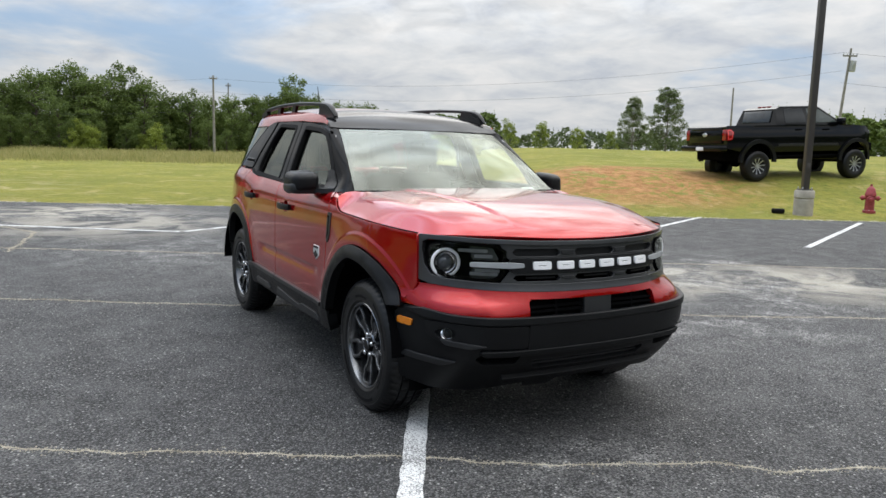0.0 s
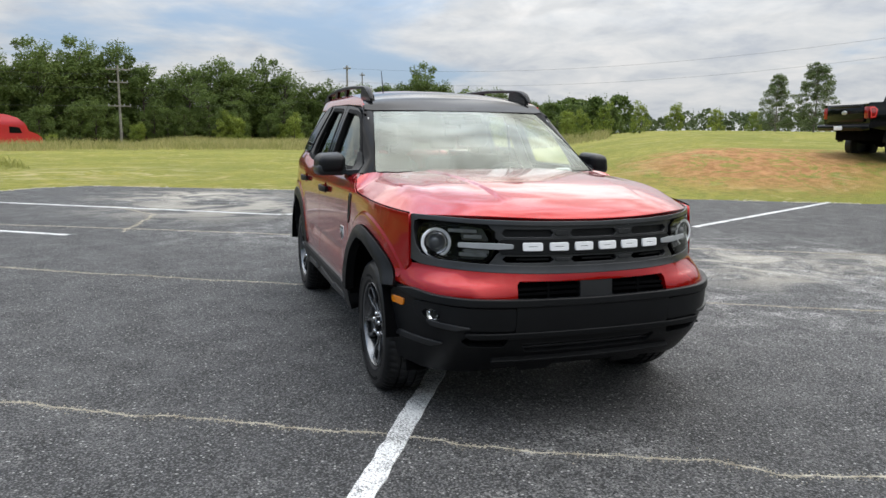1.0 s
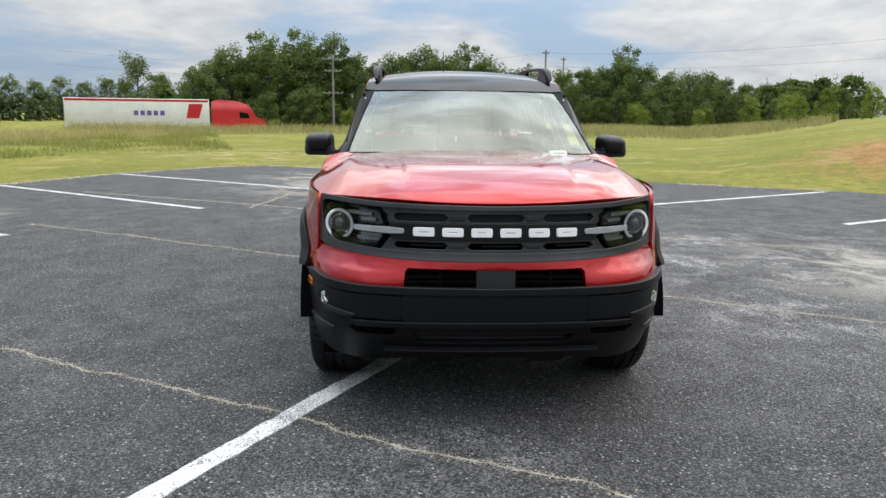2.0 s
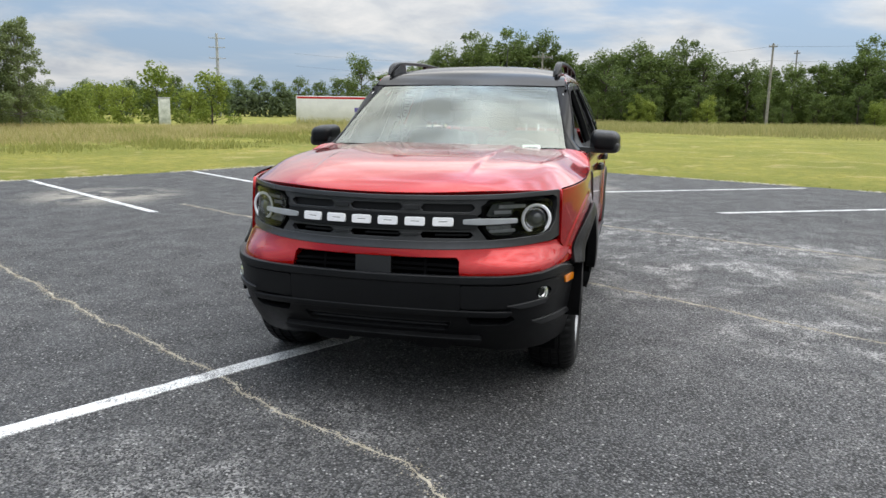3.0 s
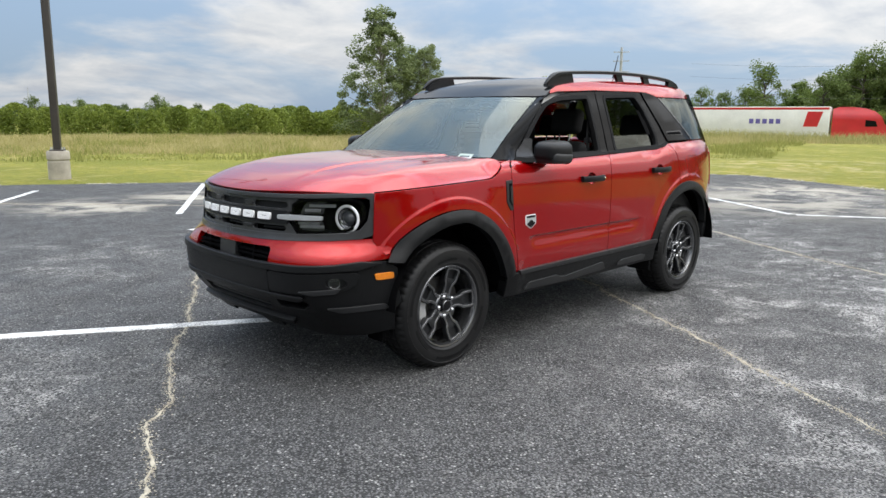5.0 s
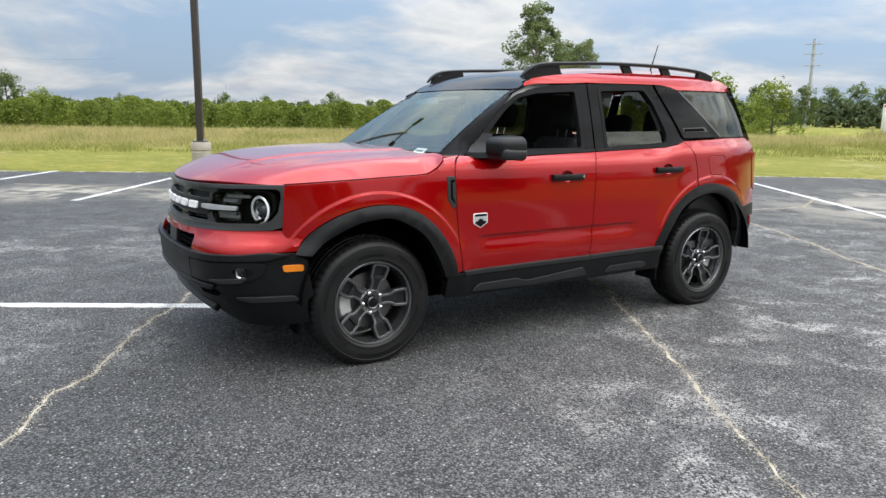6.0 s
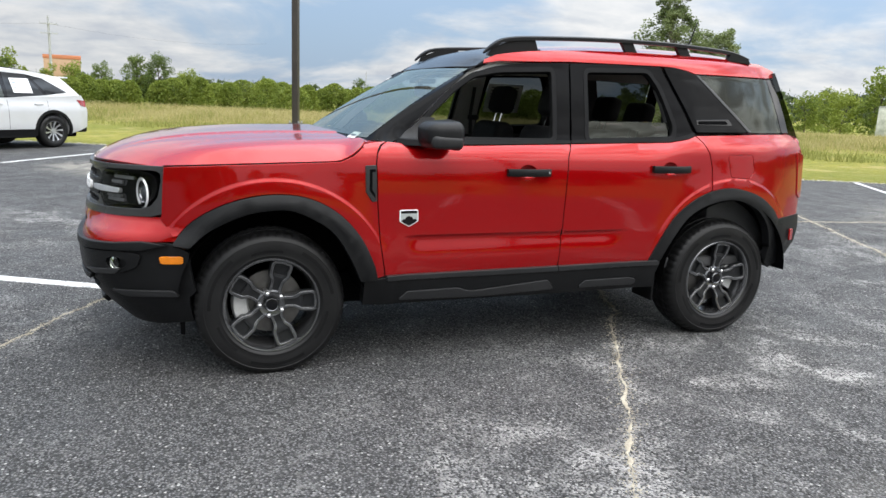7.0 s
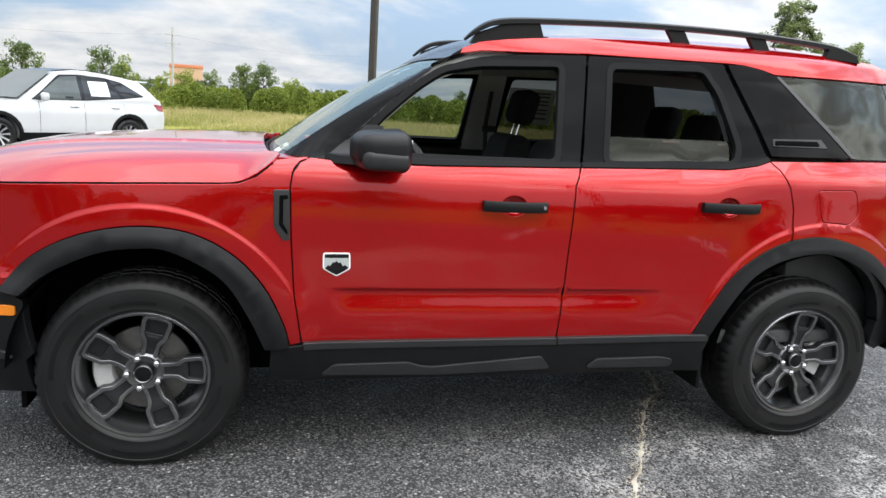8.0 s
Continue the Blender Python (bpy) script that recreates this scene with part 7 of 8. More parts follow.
# ---- door mirrors ----
for s in (1, -1):
    bm = bmesh.new()
    box(bm, -0.895, -0.690, 0.848, 1.035, 1.100, 1.240, 0.045, 5)
    for v in bm.verts:
        t = sstep(-0.80, -0.69, v.co.x)
        v.co.z = 1.165 + (v.co.z - 1.165) * (1 - 0.22 * t)
        v.co.y = 0.93 + (v.co.y - 0.93) * (1 - 0.18 * t)
        v.co.z -= 0.012 * sstep(0.93, 1.04, v.co.y)
        v.co.x -= 0.03 * sstep(0.90, 1.04, v.co.y) * (1 - sstep(-0.80, -0.90, v.co.x))
        v.co.y *= s
    if s < 0:
        bmesh.ops.reverse_faces(bm, faces=bm.faces[:])
    mir = part("door_mirror", bm, CLADDING, CAR, "satin black door mirror", smooth=50)
    bm = bmesh.new()
    box(bm, -0.885, -0.700, 0.846, 1.038, 1.098, 1.172, 0.030, 4)
    for v in bm.verts:
        t = sstep(-0.80, -0.69, v.co.x)
        v.co.y = 0.93 + (v.co.y - 0.93) * (1 - 0.14 * t)
        v.co.x -= 0.03 * sstep(0.90, 1.04, v.co.y) * (1 - sstep(-0.80, -0.90, v.co.x))
        v.co.y *= s
    if s < 0:
        bmesh.ops.reverse_faces(bm, faces=bm.faces[:])
    part("lower_shell", bm, CLAD_SMOOTH, mir, smooth=50)
    bm = bmesh.new()
    ys = sorted((s * 0.865, s * 1.018))
    box(bm, -0.8965, -0.890, ys[0] + 0.03, ys[1] - 0.03, 1.135, 1.205, 0.002)
    part("mirror_glass", bm, CHROME, mir)
    bm = bmesh.new()
    pts = [(-0.66, 0.80, 1.122), (-0.70, 0.85, 1.118), (-0.76, 0.90, 1.120)]
    prev = None
    for p, w in zip(pts, (0.055, 0.05, 0.05)):
        cur = [bm.verts.new((p[0] + a * w, s * p[1], p[2] + b * 0.020)) for a, b in ((1, -0.6), (0.8, 0.8), (-0.8, 0.8), (-1, -0.6))]
        if prev:
            for q in range(4):
                bm.faces.new((prev[q], prev[(q + 1) % 4], cur[(q + 1) % 4], cur[q]))
        else:
            bm.faces.new(cur)
        prev = cur
    bm.faces.new(prev)
    bmesh.ops.recalc_face_normals(bm, faces=bm.faces[:])
    part("mirror_arm", bm, CLADDING, mir, smooth=40)
    panel("mirror_sail", fillet([(-0.625, 1.128), (-0.76, 1.240), (-0.825, 1.240), (-0.775, 1.132)], 0.01), side(s), -s, CLADDING, mir, off=0.006, depth=0.02)

    # ---- handles, badge, wing vent ----
    for hx, hz in ((-1.31, 0.978), (-2.208, 0.998)):
        panel("handle_cup", inset(handle_cup(hx, hz), -0.004), lambda x, z, s=s, hx=hx, hz=hz: (x, s * (side_y(x, z) - 0.002 - 0.034 * max(0.0, 1 - ((x - hx) / 0.056) ** 2 - ((z - hz) / 0.044) ** 2) ** 0.5), z), -s, RED, CAR, depth=0.0, step=0.009)
        bm = bmesh.new()
        y0 = side_y(hx, hz)
        prev = None
        for k in range(13):
            t = k / 12
            x = hx + 0.124 - 0.248 * t
            out = 0.040 * math.sin(math.pi * min(1, max(0, 0.08 + 0.84 * t))) ** 0.5 + 0.004
            h = 0.020
            yb = side_y(x, hz) + (0.0 if k in (0, 12) else max(0, out - 0.018))
            yt = side_y(x, hz) + out
            cur = [bm.verts.new((x, s * y, hz + z)) for y, z in ((yb, -h * 0.9), (yt - 0.004, -h), (yt, -h * 0.6), (yt, h * 0.6), (yt - 0.004, h), (yb, h * 0.9))]
            if prev:
                for q in range(6):
                    bm.faces.new((prev[q], prev[(q + 1) % 6], cur[(q + 1) % 6], cur[q]))
            else:
                bm.faces.new(cur)
            prev = cur
        bm.faces.new(prev)
        bmesh.ops.recalc_face_normals(bm, faces=bm.faces[:])
        hnd = part("door_handle", bm, CLADDING, CAR, "satin black pull handle", smooth=45)
        if s > 0 and hx > -2:
            bm = bmesh.new()
            lathe(bm, [(0.0, 0.0435), (0.006, 0.0435), (0.007, 0.041)], 16, axis="y", m=Matrix.Translation((hx - 0.108, y0 - 0.008, hz)))
            part("lock_cylinder", bm, CHROME, hnd)
    sh = [(-0.611, 0.789), (-0.703, 0.790), (-0.705, 0.735), (-0.658, 0.708), (-0.611, 0.734)]
    bad = panel("shield_badge", fillet(sh, 0.006, 2), side(s), -s, WHITE_LETTER, CAR, off=0.004, depth=0.006, step=0.02, label="shield badge with grey sky and black mountain")
    panel("shield_field", fillet(inset(sh, 0.0045), 0.004, 2), side(s), -s, BADGE_GREY, bad, off=0.0055, depth=0.002, step=0.02)
    panel("shield_bar", [(-0.616, 0.7845), (-0.698, 0.7855), (-0.698, 0.776), (-0.616, 0.775)], side(s), -s, GLOSS_BLACK, bad, off=0.0065, depth=0.002, step=0.02)
    panel("shield_mountain", [(-0.618, 0.735), (-0.628, 0.746), (-0.634, 0.742), (-0.645, 0.757), (-0.652, 0.756), (-0.656, 0.762), (-0.664, 0.754), (-0.670, 0.757), (-0.680, 0.742), (-0.687, 0.747), (-0.699, 0.737), (-0.658, 0.7135)], side(s), -s, GLOSS_BLACK, bad, off=0.0065, depth=0.002, step=0.02)
    vt = [(-0.436, 1.006), (-0.486, 1.008), (-0.489, 0.836), (-0.470, 0.835), (-0.438, 0.882)]
    v = panel("wing_vent", fillet(vt, 0.004, 2), side(s), -s, CLAD_SMOOTH, CAR, off=0.005, depth=0.012, step=0.03)
    # black patch laid on the vent, painting the recess dark
    panel("vent_opening", fillet([(-0.456, 0.988), (-0.482, 0.990), (-0.482, 0.980), (-0.466, 0.978), (-0.466, 0.893), (-0.481, 0.868), (-0.483, 0.855), (-0.456, 0.888)], 0.003, 2), side(s), -s, BLACK_DEEP, v, off=0.0065, depth=0.003, step=0.03)

# ---- side glass: one side wound down, the other shut ----
FD_IN = [(-0.705, 1.10), (-0.80, 1.272), (-0.935, 1.395), (-1.060, 1.472), (-1.20, 1.502), (-1.545, 1.522), (-1.50, 1.10)]
RD_IN = [(-1.680, 1.10), (-1.728, 1.53), (-2.165, 1.546), (-2.225, 1.445), (-2.285, 1.230), (-2.262, 1.10)]
g = panel("front_window", FD_IN, side(-1), 1, GLASS_SIDE, CAR, off=-0.022, depth=0.0, step=0.08, label="closed front side window")
g.visible_shadow = False
panel("rear_window", RD_IN, side(-1), 1, GLASS_DARK, CAR, off=-0.022, depth=0.0, step=0.08, label="closed dark rear side window")
panel("rear_window", [(-1.680, 1.10), (-1.697, 1.255), (-2.275, 1.262), (-2.262, 1.10)], side(1), -1, GLASS_DARK, CAR, off=-0.022, depth=0.004, step=0.08, label="dark rear window wound half down")
lab = panel("window_sheet", [(-1.74, 1.27), (-1.742, 1.47), (-2.02, 1.47), (-2.02, 1.27)], side(-1), 1, PAPER, CAR, off=-0.03, depth=0.001, step=0.09, label="printed price sheet stuck inside the rear window")
for z in (1.445, 1.425, 1.40, 1.38, 1.35, 1.33, 1.30):
    panel("print_bar", [(-1.77, z), (-1.77, z + 0.008), (-1.99, z + 0.008), (-1.99, z)], side(-1), -1, INK, lab, off=0.034, depth=0.0, step=0.2)
st = panel("dash_label", [(0.645, 0.004), (0.785, 0.004), (0.785, 0.076), (0.645, 0.076)], screen_pt, 1, PAPER, CAR, off=-0.0025, depth=0.001, step=0.1, label="small white label inside the windscreen")
panel("print_bar", [(0.665, 0.03), (0.765, 0.03), (0.765, 0.052), (0.665, 0.052)], screen_pt, 1, INK, st, off=-0.0015, depth=0.0, step=0.1)

# wipers
for y0, y1 in ((0.62, 0.02), (0.02, -0.58)):
    bm = bmesh.new()
    a, b = screen_pt(y0 / 0.74, -0.045), screen_pt(y1 / 0.74, -0.02)
    up = Vector((0.5, 0, 0.85)) * 0.007
    tube(bm, [a + up, a.lerp(b, 0.5) + up * 1.3, b + up], [0.006, 0.005, 0.004], 6)
    tube(bm, [a.lerp(b, 0.2) + up * 0.6, b + up * 0.6 + (b - a) * 0.12], 0.006, 6)
    part("wiper", bm, RUBBER_DULL, CAR)
bm = bmesh.new()
box(bm, -1.03, -0.99, -0.11, 0.11, 1.345, 1.415, 0.015)
tube(bm, [(-1.0, 0, 1.40), (-0.985, 0, 1.46)], 0.015, 8)
part("rear_view_mirror", bm, TRIM_DARK, CAR)
bm = bmesh.new()
box(bm, -1.06, -0.955, -0.10, 0.10, 1.425, 1.455, 0.008)
part("sensor_cover", bm, TRIM_DARK, CAR)

# ---- cabin ----
bm = bmesh.new()
box(bm, -3.2, -0.45, -0.80, 0.80, 0.40, 0.46, 0.01)
part("cabin_floor", bm, TRIM_DARK, CAR)
bm = bmesh.new()
box(bm, -1.00, -0.46, -0.74, 0.74, 0.62, 1.075, 0.05, 3)
for v in bm.verts:
    if v.co.z > 0.9:
        v.co.z -= 0.05 * sstep(-0.70, -1.0, v.co.x) - 0.02
        v.co.x += 0.05 * sstep(-0.9, -1.0, v.co.x)
part("dashboard", bm, TRIM_DARK, CAR, "dark dashboard")
bm = bmesh.new()
ring = [(0.185 + 0.016 * math.cos(a), 0.016 * math.sin(a)) for a in [2 * math.pi * k / 8 for k in range(8)]]
mw = Matrix.Translation((-1.08, 0.37, 0.985)) @ pose(0, 0, 0, 0, -66, 0)
lathe(bm, ring, 40, m=mw, close=True)
box(bm, -0.06, 0.06, -0.07, 0.07, -0.03, 0.01, 0.02, m=mw)
box(bm, -0.015, 0.015, -0.18, 0.18, -0.012, 0.004, 0.005, m=mw)
part("steering_wheel", bm, TRIM_DARK, CAR)
bm = bmesh.new()
box(bm, -1.75, -0.95, -0.13, 0.13, 0.45, 0.80, 0.04)
part("centre_console", bm, TRIM_DARK, CAR)


def seat(y, x, w=0.26, posts=True, back_h=0.56):
    bm = bmesh.new()
    box(bm, x - 0.27, x + 0.27, y - w, y + w, 0.58, 0.76, 0.06, 4)
    st = part("seat", bm, SEAT, CAR, "dark cloth seat")
    bm = bmesh.new()
    box(bm, -0.07, 0.07, -w, w, 0.0, back_h, 0.06, 4)
    for v in bm.verts:
        k = sstep(0.2, back_h, v.co.z)
        v.co.y *= 1 - 0.22 * k
        v.co.x += 0.03 * math.cos(v.co.y / w * 3) * (1 if v.co.x > 0 else 0) * -0.6
    bmesh.ops.transform(bm, matrix=pose(x - 0.20, y, 0.66, 0, -15, 0), verts=bm.verts[:])
    part("backrest", bm, SEAT, st, smooth=50)
    m = pose(x - 0.20, y, 0.66, 0, -15, 0)
    bm = bmesh.new()
    box(bm, -0.055, 0.055, -0.125, 0.125, back_h + 0.06, back_h + 0.245, 0.045, 4, m=m)
    part("headrest", bm, SEAT, st, smooth=50)
    for dy in (-0.045, 0.045):
        bm = bmesh.new()
        tube(bm, [m @ Vector((0, dy, back_h - 0.03)), m @ Vector((0, dy, back_h + 0.09))], 0.007, 8)
        part("headrest_post", bm, CHROME, st)


seat(0.37, -1.34); seat(-0.37, -1.34)
seat(0.42, -2.22, 0.24, back_h=0.52); seat(-0.42, -2.22, 0.24, back_h=0.52); seat(0.0, -2.22, 0.18, back_h=0.48)
# roof lining, inner doors, inner pillars, belts
panel("roof_lining", [(-1.08, 0.54), (-1.08, -0.54), (-3.1, -0.54), (-3.1, 0.54)], lambda x, y: (x, y, roof_z(x, y) - 0.05), 1, TRIM_GREY, CAR, depth=0.01, step=0.12)
for s in (1, -1):
    dp = [(-0.55, 0.48), (-0.56, 1.105), (-2.40, 1.125), (-2.40, 0.9), (-2.10, 0.5)]
    panel("inner_door_panel", dp, side(s), s, TRIM_DARK, CAR, off=0.055, depth=0.02, step=0.09)
    panel("inner_pillar", [(-1.500, 1.10), (-1.545, 1.56), (-1.70, 1.56), (-1.68, 1.10)], side(s), s, TRIM_PILLAR, CAR, off=0.050, depth=0.03, step=0.06)
    panel("inner_pillar", [(-2.27, 1.14), (-2.20, 1.50), (-2.18, 1.56), (-2.60, 1.56), (-2.80, 1.16)], side(s), s, TRIM_DARK, CAR, off=0.050, depth=0.03, step=0.06)
    panel("inner_pillar", [(-0.66, 1.13), (-1.0, 1.43), (-1.2, 1.515), (-1.55, 1.535), (-1.55, 1.565), (-1.2, 1.55), (-0.98, 1.47), (-0.60, 1.13)], side(s), s, TRIM_PILLAR, CAR, off=0.045, depth=0.02, step=0.05)
    panel("inner_roof_side", [(-1.55, 1.530), (-2.2, 1.548), (-3.05, 1.53), (-3.05, 1.60), (-2.2, 1.625), (-1.55, 1.60)], side(s), s, TRIM_GREY, CAR, off=0.050, depth=0.02, step=0.08)
    bm = bmesh.new()
    tube(bm, [(-1.62, s * 0.63, 1.43), (-1.60, s * 0.64, 1.25), (-1.62, s * 0.66, 0.75)], 0.012, 6)
    box(bm, -1.66, -1.58, s * 0.635 - 0.015, s * 0.635 + 0.015, 1.20, 1.235, 0.006)
    part("seat_belt", bm, TRIM_DARK, CAR)
bm = bmesh.new()
box(bm, -3.2, -2.62, -0.74, 0.74, 0.45, 0.95, 0.02)
part("cargo_floor", bm, TRIM_DARK, CAR)


# ---------- other vehicles and things ----------
BLACK_PAINT = mat("black_truck_paint", (0.003, 0.0032, 0.004), 0.10, var=0.3, scale=2, spec=0.30, rvar=0.03)
WHITE_PAINT = mat("white_car_paint", (0.56, 0.57, 0.58), 0.25, var=0.03, scale=2, coat=0.7)
RED_CAB = mat("red_lorry_paint", (0.52, 0.022, 0.028), 0.3, var=0.12, scale=1, coat=0.6)
TRAILER_WHITE = mat("white_trailer_sheet", (0.72, 0.72, 0.70), 0.45, var=0.10, scale=0.8)
HYDRANT_RED = mat("faded_red_hydrant_paint", (0.30, 0.045, 0.050), 0.6, var=0.35, scale=14, bump=0.002, bump_scale=60)
WHEEL_DARK = mat("dark_wheel", (0.03, 0.03, 0.032), 0.4, 0.3, var=0.2, scale=12)
TINTED = mat("green_tinted_car_glass", (0.055, 0.066, 0.062), 0.06, var=0.25, scale=2, spec=0.4)
SMOKED = mat("smoked_car_glass", (0.016, 0.018, 0.020), 0.06, var=0.25, scale=2, spec=0.3)
SILVER = mat("silver_wheel", (0.55, 0.56, 0.57), 0.28, 0.8, var=0.1, scale=12)


def slab(name, outline, width, material, parent, step=0.12, label=""):
    """A closed body: both sides of an outline in x and z, joined across by strips along its edge."""
    pts = split_edges(outline, step)
    inner = []
    us, vs = [p[0] for p in pts], [p[1] for p in pts]
    u = min(us) + step / 2
    while u < max(us):
        v = min(vs) + step / 2
        while v < max(vs):
            if inside(pts, u, v) and min((a - u) ** 2 + (b - v) ** 2 for a, b in pts) > (step * 0.5) ** 2:
                inner.append((u, v))
            v += step
        u += step
    n = len(pts)
    vv, _, ff, *_ = delaunay_2d_cdt([Vector(c) for c in pts + inner], [(i, (i + 1) % n) for i in range(n)], [], 0, 1e-6)
    verts, faces = [], []
    for s in (1, -1):
        verts += [(c[0], s * width(c[0], c[1]), c[1]) for c in vv]
    m = len(vv)
    for f in ff:
        if inside(pts, sum(vv[i][0] for i in f) / 3, sum(vv[i][1] for i in f) / 3):
            faces.append(tuple(f)); faces.append(tuple(i + m for i in f[::-1]))
    for i in range(n):
        j = (i + 1) % n
        faces.append((i, j, j + m, i + m))
    bm = bmesh.new()
    V = [bm.verts.new(p) for p in verts]
    for f in faces:
        try:
            bm.faces.new([V[i] for i in f])
        except ValueError:
            pass
    bmesh.ops.recalc_face_normals(bm, faces=bm.faces[:])
    return part(name, bm, material, parent, label, smooth=28)


def plain_wheel(parent, x, y, z, r, w, rim_r, rim_m, spokes, s, blade=0.06):
    bm = bmesh.new()
    lathe(bm, [(rim_r, 0.0), (rim_r + 0.02, 0.012), (r * 0.86, 0.015), (r * 0.95, 0.0), (r, -0.03), (r, -w + 0.03), (r * 0.95, -w), (rim_r, -w)], 48, axis="y")
    m = pose(x, s * y, z, 0, 0, 0 if s > 0 else 180)
    t = part("wheel", bm, RUBBER, parent, m=m)
    bm = bmesh.new()
    lathe(bm, [(rim_r + 0.005, 0.002), (rim_r - 0.01, 0.008), (rim_r - 0.03, -0.02), (rim_r - 0.04, -0.10), (0.0, -0.11)], 40, axis="y")
    part("rim", bm, WHEEL_DARK, t)
    for k in range(spokes):
        a = 2 * math.pi * (k + 0.25) / spokes
        bm = bmesh.new()
        mm = pose(0, 0, 0, 0, math.degrees(a), 0)
        vs = [bm.verts.new(mm @ Vector(p)) for p in ((0.03, -0.03, -blade * 0.35), (0.03, -0.03, blade * 0.35), (rim_r * 0.55, -0.022, blade * 0.16), (rim_r - 0.012, 0.0, blade * 0.62), (rim_r - 0.012, 0.0, -blade * 0.3), (rim_r * 0.55, -0.022, -blade * 0.30))]
        f = bm.faces.new(vs)
        e = bmesh.ops.extrude_face_region(bm, geom=[f])
        bmesh.ops.translate(bm, vec=(0, -0.02, 0), verts=[v for v in e["geom"] if isinstance(v, bmesh.types.BMVert)])
        bmesh.ops.recalc_face_normals(bm, faces=bm.faces[:])
        part("spoke", bm, rim_m, t)
    bm = bmesh.new()
    lathe(bm, [(0.0, -0.012), (0.05, -0.016), (0.06, -0.04)], 20, axis="y")
    part("hub", bm, rim_m, t)
    return t


def arch(cx, cz, r, a0, a1, n=10):
    return [(cx + r * math.cos(radians(a0 + (a1 - a0) * k / n)), cz + r * math.sin(radians(a0 + (a1 - a0) * k / n))) for k in range(n + 1)]


def build_pickup():
    """A lifted crew-cab pickup; rear axle at x = 0, nose towards +x."""
    t = thing("pickup_truck")
    W = lambda x, z: 0.965 - 0.05 * sstep(1.25, 1.45, z) - 0.04 * sstep(0.95, 0.7, z) - 0.10 * sstep(3.8, 4.35, x) ** 2
    low = [(-1.12, 0.86), (-1.16, 1.50), (-1.10, 1.53), (0.98, 1.53), (1.00, 1.56), (3.12, 1.53), (3.35, 1.55), (4.02, 1.50), (4.22, 1.45), (4.28, 1.30), (4.28, 0.95), (4.22, 0.80)] + arch(3.68, 0.46, 0.56, 35, 180) + [(3.10, 0.74), (0.62, 0.74)] + arch(0.0, 0.46, 0.56, 12, 150)
    slab("body", low, W, BLACK_PAINT, t)
    WC = lambda x, z: 0.90 - 0.20 * sstep(1.5, 2.15, z)
    cab = [(0.64, 1.50), (0.76, 2.03), (0.93, 2.10), (2.25, 2.12), (2.42, 2.06), (3.22, 1.53)]
    slab("cab", cab, WC, BLACK_PAINT, t)
    for s in (1, -1):
        sf = lambda x, z, s=s: (x, s * WC(x, z), z)
        for o in ([(0.98, 1.60), (1.04, 2.01), (1.74, 2.04), (1.78, 1.60)], [(1.89, 1.60), (1.87, 2.04), (2.36, 2.01), (2.96, 1.62)]):
            panel("side_window", fillet(o, 0.04), sf, -s, SMOKED if o[0][0] < 1.5 else TINTED, t, off=0.008, depth=0.01, step=0.12)
        sb = lambda x, z, s=s: (x, s * W(x, z), z)
        for cx in (0.0, 3.68):
            ring = arch(cx, 0.46, 0.66, -2, 182, 14) + arch(cx, 0.46, 0.55, 182, -2, 14)
            panel("arch_flare", ring, sb, -s, CLADDING, t, off=0.06, depth=0.10, step=0.1)
            plain_wheel(t, cx, 0.98, 0.45, 0.45, 0.30, 0.26, SILVER, 10, s, 0.045)
        panel("sill_moulding", [(0.72, 0.98), (2.98, 0.98), (2.98, 0.91), (0.72, 0.91)], sb, -s, CLAD_SMOOTH, t, off=0.012, depth=0.02, step=0.2)
        for x in (1.35, 2.38):
            bm = bmesh.new()
            box(bm, x, x + 0.22, s * 0.955 - 0.012, s * 0.955 + 0.012, 1.38, 1.42, 0.008)
            part("door_handle", bm, BLACK_DEEP, t)
        bm = bmesh.new()
        ys = sorted((s * 0.93, s * 1.18))
        box(bm, 2.86, 3.02, ys[0], ys[1], 1.52, 1.75, 0.04)
        part("door_mirror", bm, BLACK_PAINT, t)
        bm = bmesh.new()
        ys = sorted((s * 0.74, s * 0.94))
        box(bm, 0.62, 3.05, ys[0] + 0.05, ys[1] + 0.05, 0.56, 0.64, 0.03)
        part("running_board", bm, BLACK_DEEP, t)
        # tail lamps wrap the corner
        tl = [(-1.13, 1.10), (-1.14, 1.42), (-0.98, 1.42), (-0.90, 1.34), (-0.96, 1.12)]
        lamp = panel("tail_lamp", fillet(tl, 0.02), sb, -s, LAMP_RED, t, off=0.012, depth=0.03, step=0.08, label="red tail lamp")
        panel("lamp_outline", fillet(inset(tl, 0.02), 0.02), sb, -s, mat("bright_red_guide", (0.75, 0.05, 0.05), 0.3) if "bright_red_guide" not in bpy.data.materials else bpy.data.materials["bright_red_guide"], lamp, holes=(fillet(inset(tl, 0.04), 0.02),), off=0.016, depth=0.004, step=0.08)
        bm = bmesh.new()
        ys = sorted((s * 0.78, s * 0.945))
        box(bm, -1.175, -1.10, ys[0], ys[1], 1.10, 1.42, 0.02)
        part("tail_lamp", bm, LAMP_RED, t)
        bm = bmesh.new()
        ys = sorted((s * 0.55, s * 0.86))
        box(bm, 4.12, 4.31, ys[0], ys[1], 1.12, 1.36, 0.03)
        part("headlamp", bm, LAMP_INNER, t)
    bm = bmesh.new()
    box(bm, -1.185, -1.12, -0.77, 0.77, 1.00, 1.50, 0.025)
    box(bm, -1.20, -1.14, -0.66, 0.66, 1.40, 1.47, 0.02)
    tg = part("tailgate", bm, BLACK_PAINT, t)
    bm = bmesh.new()
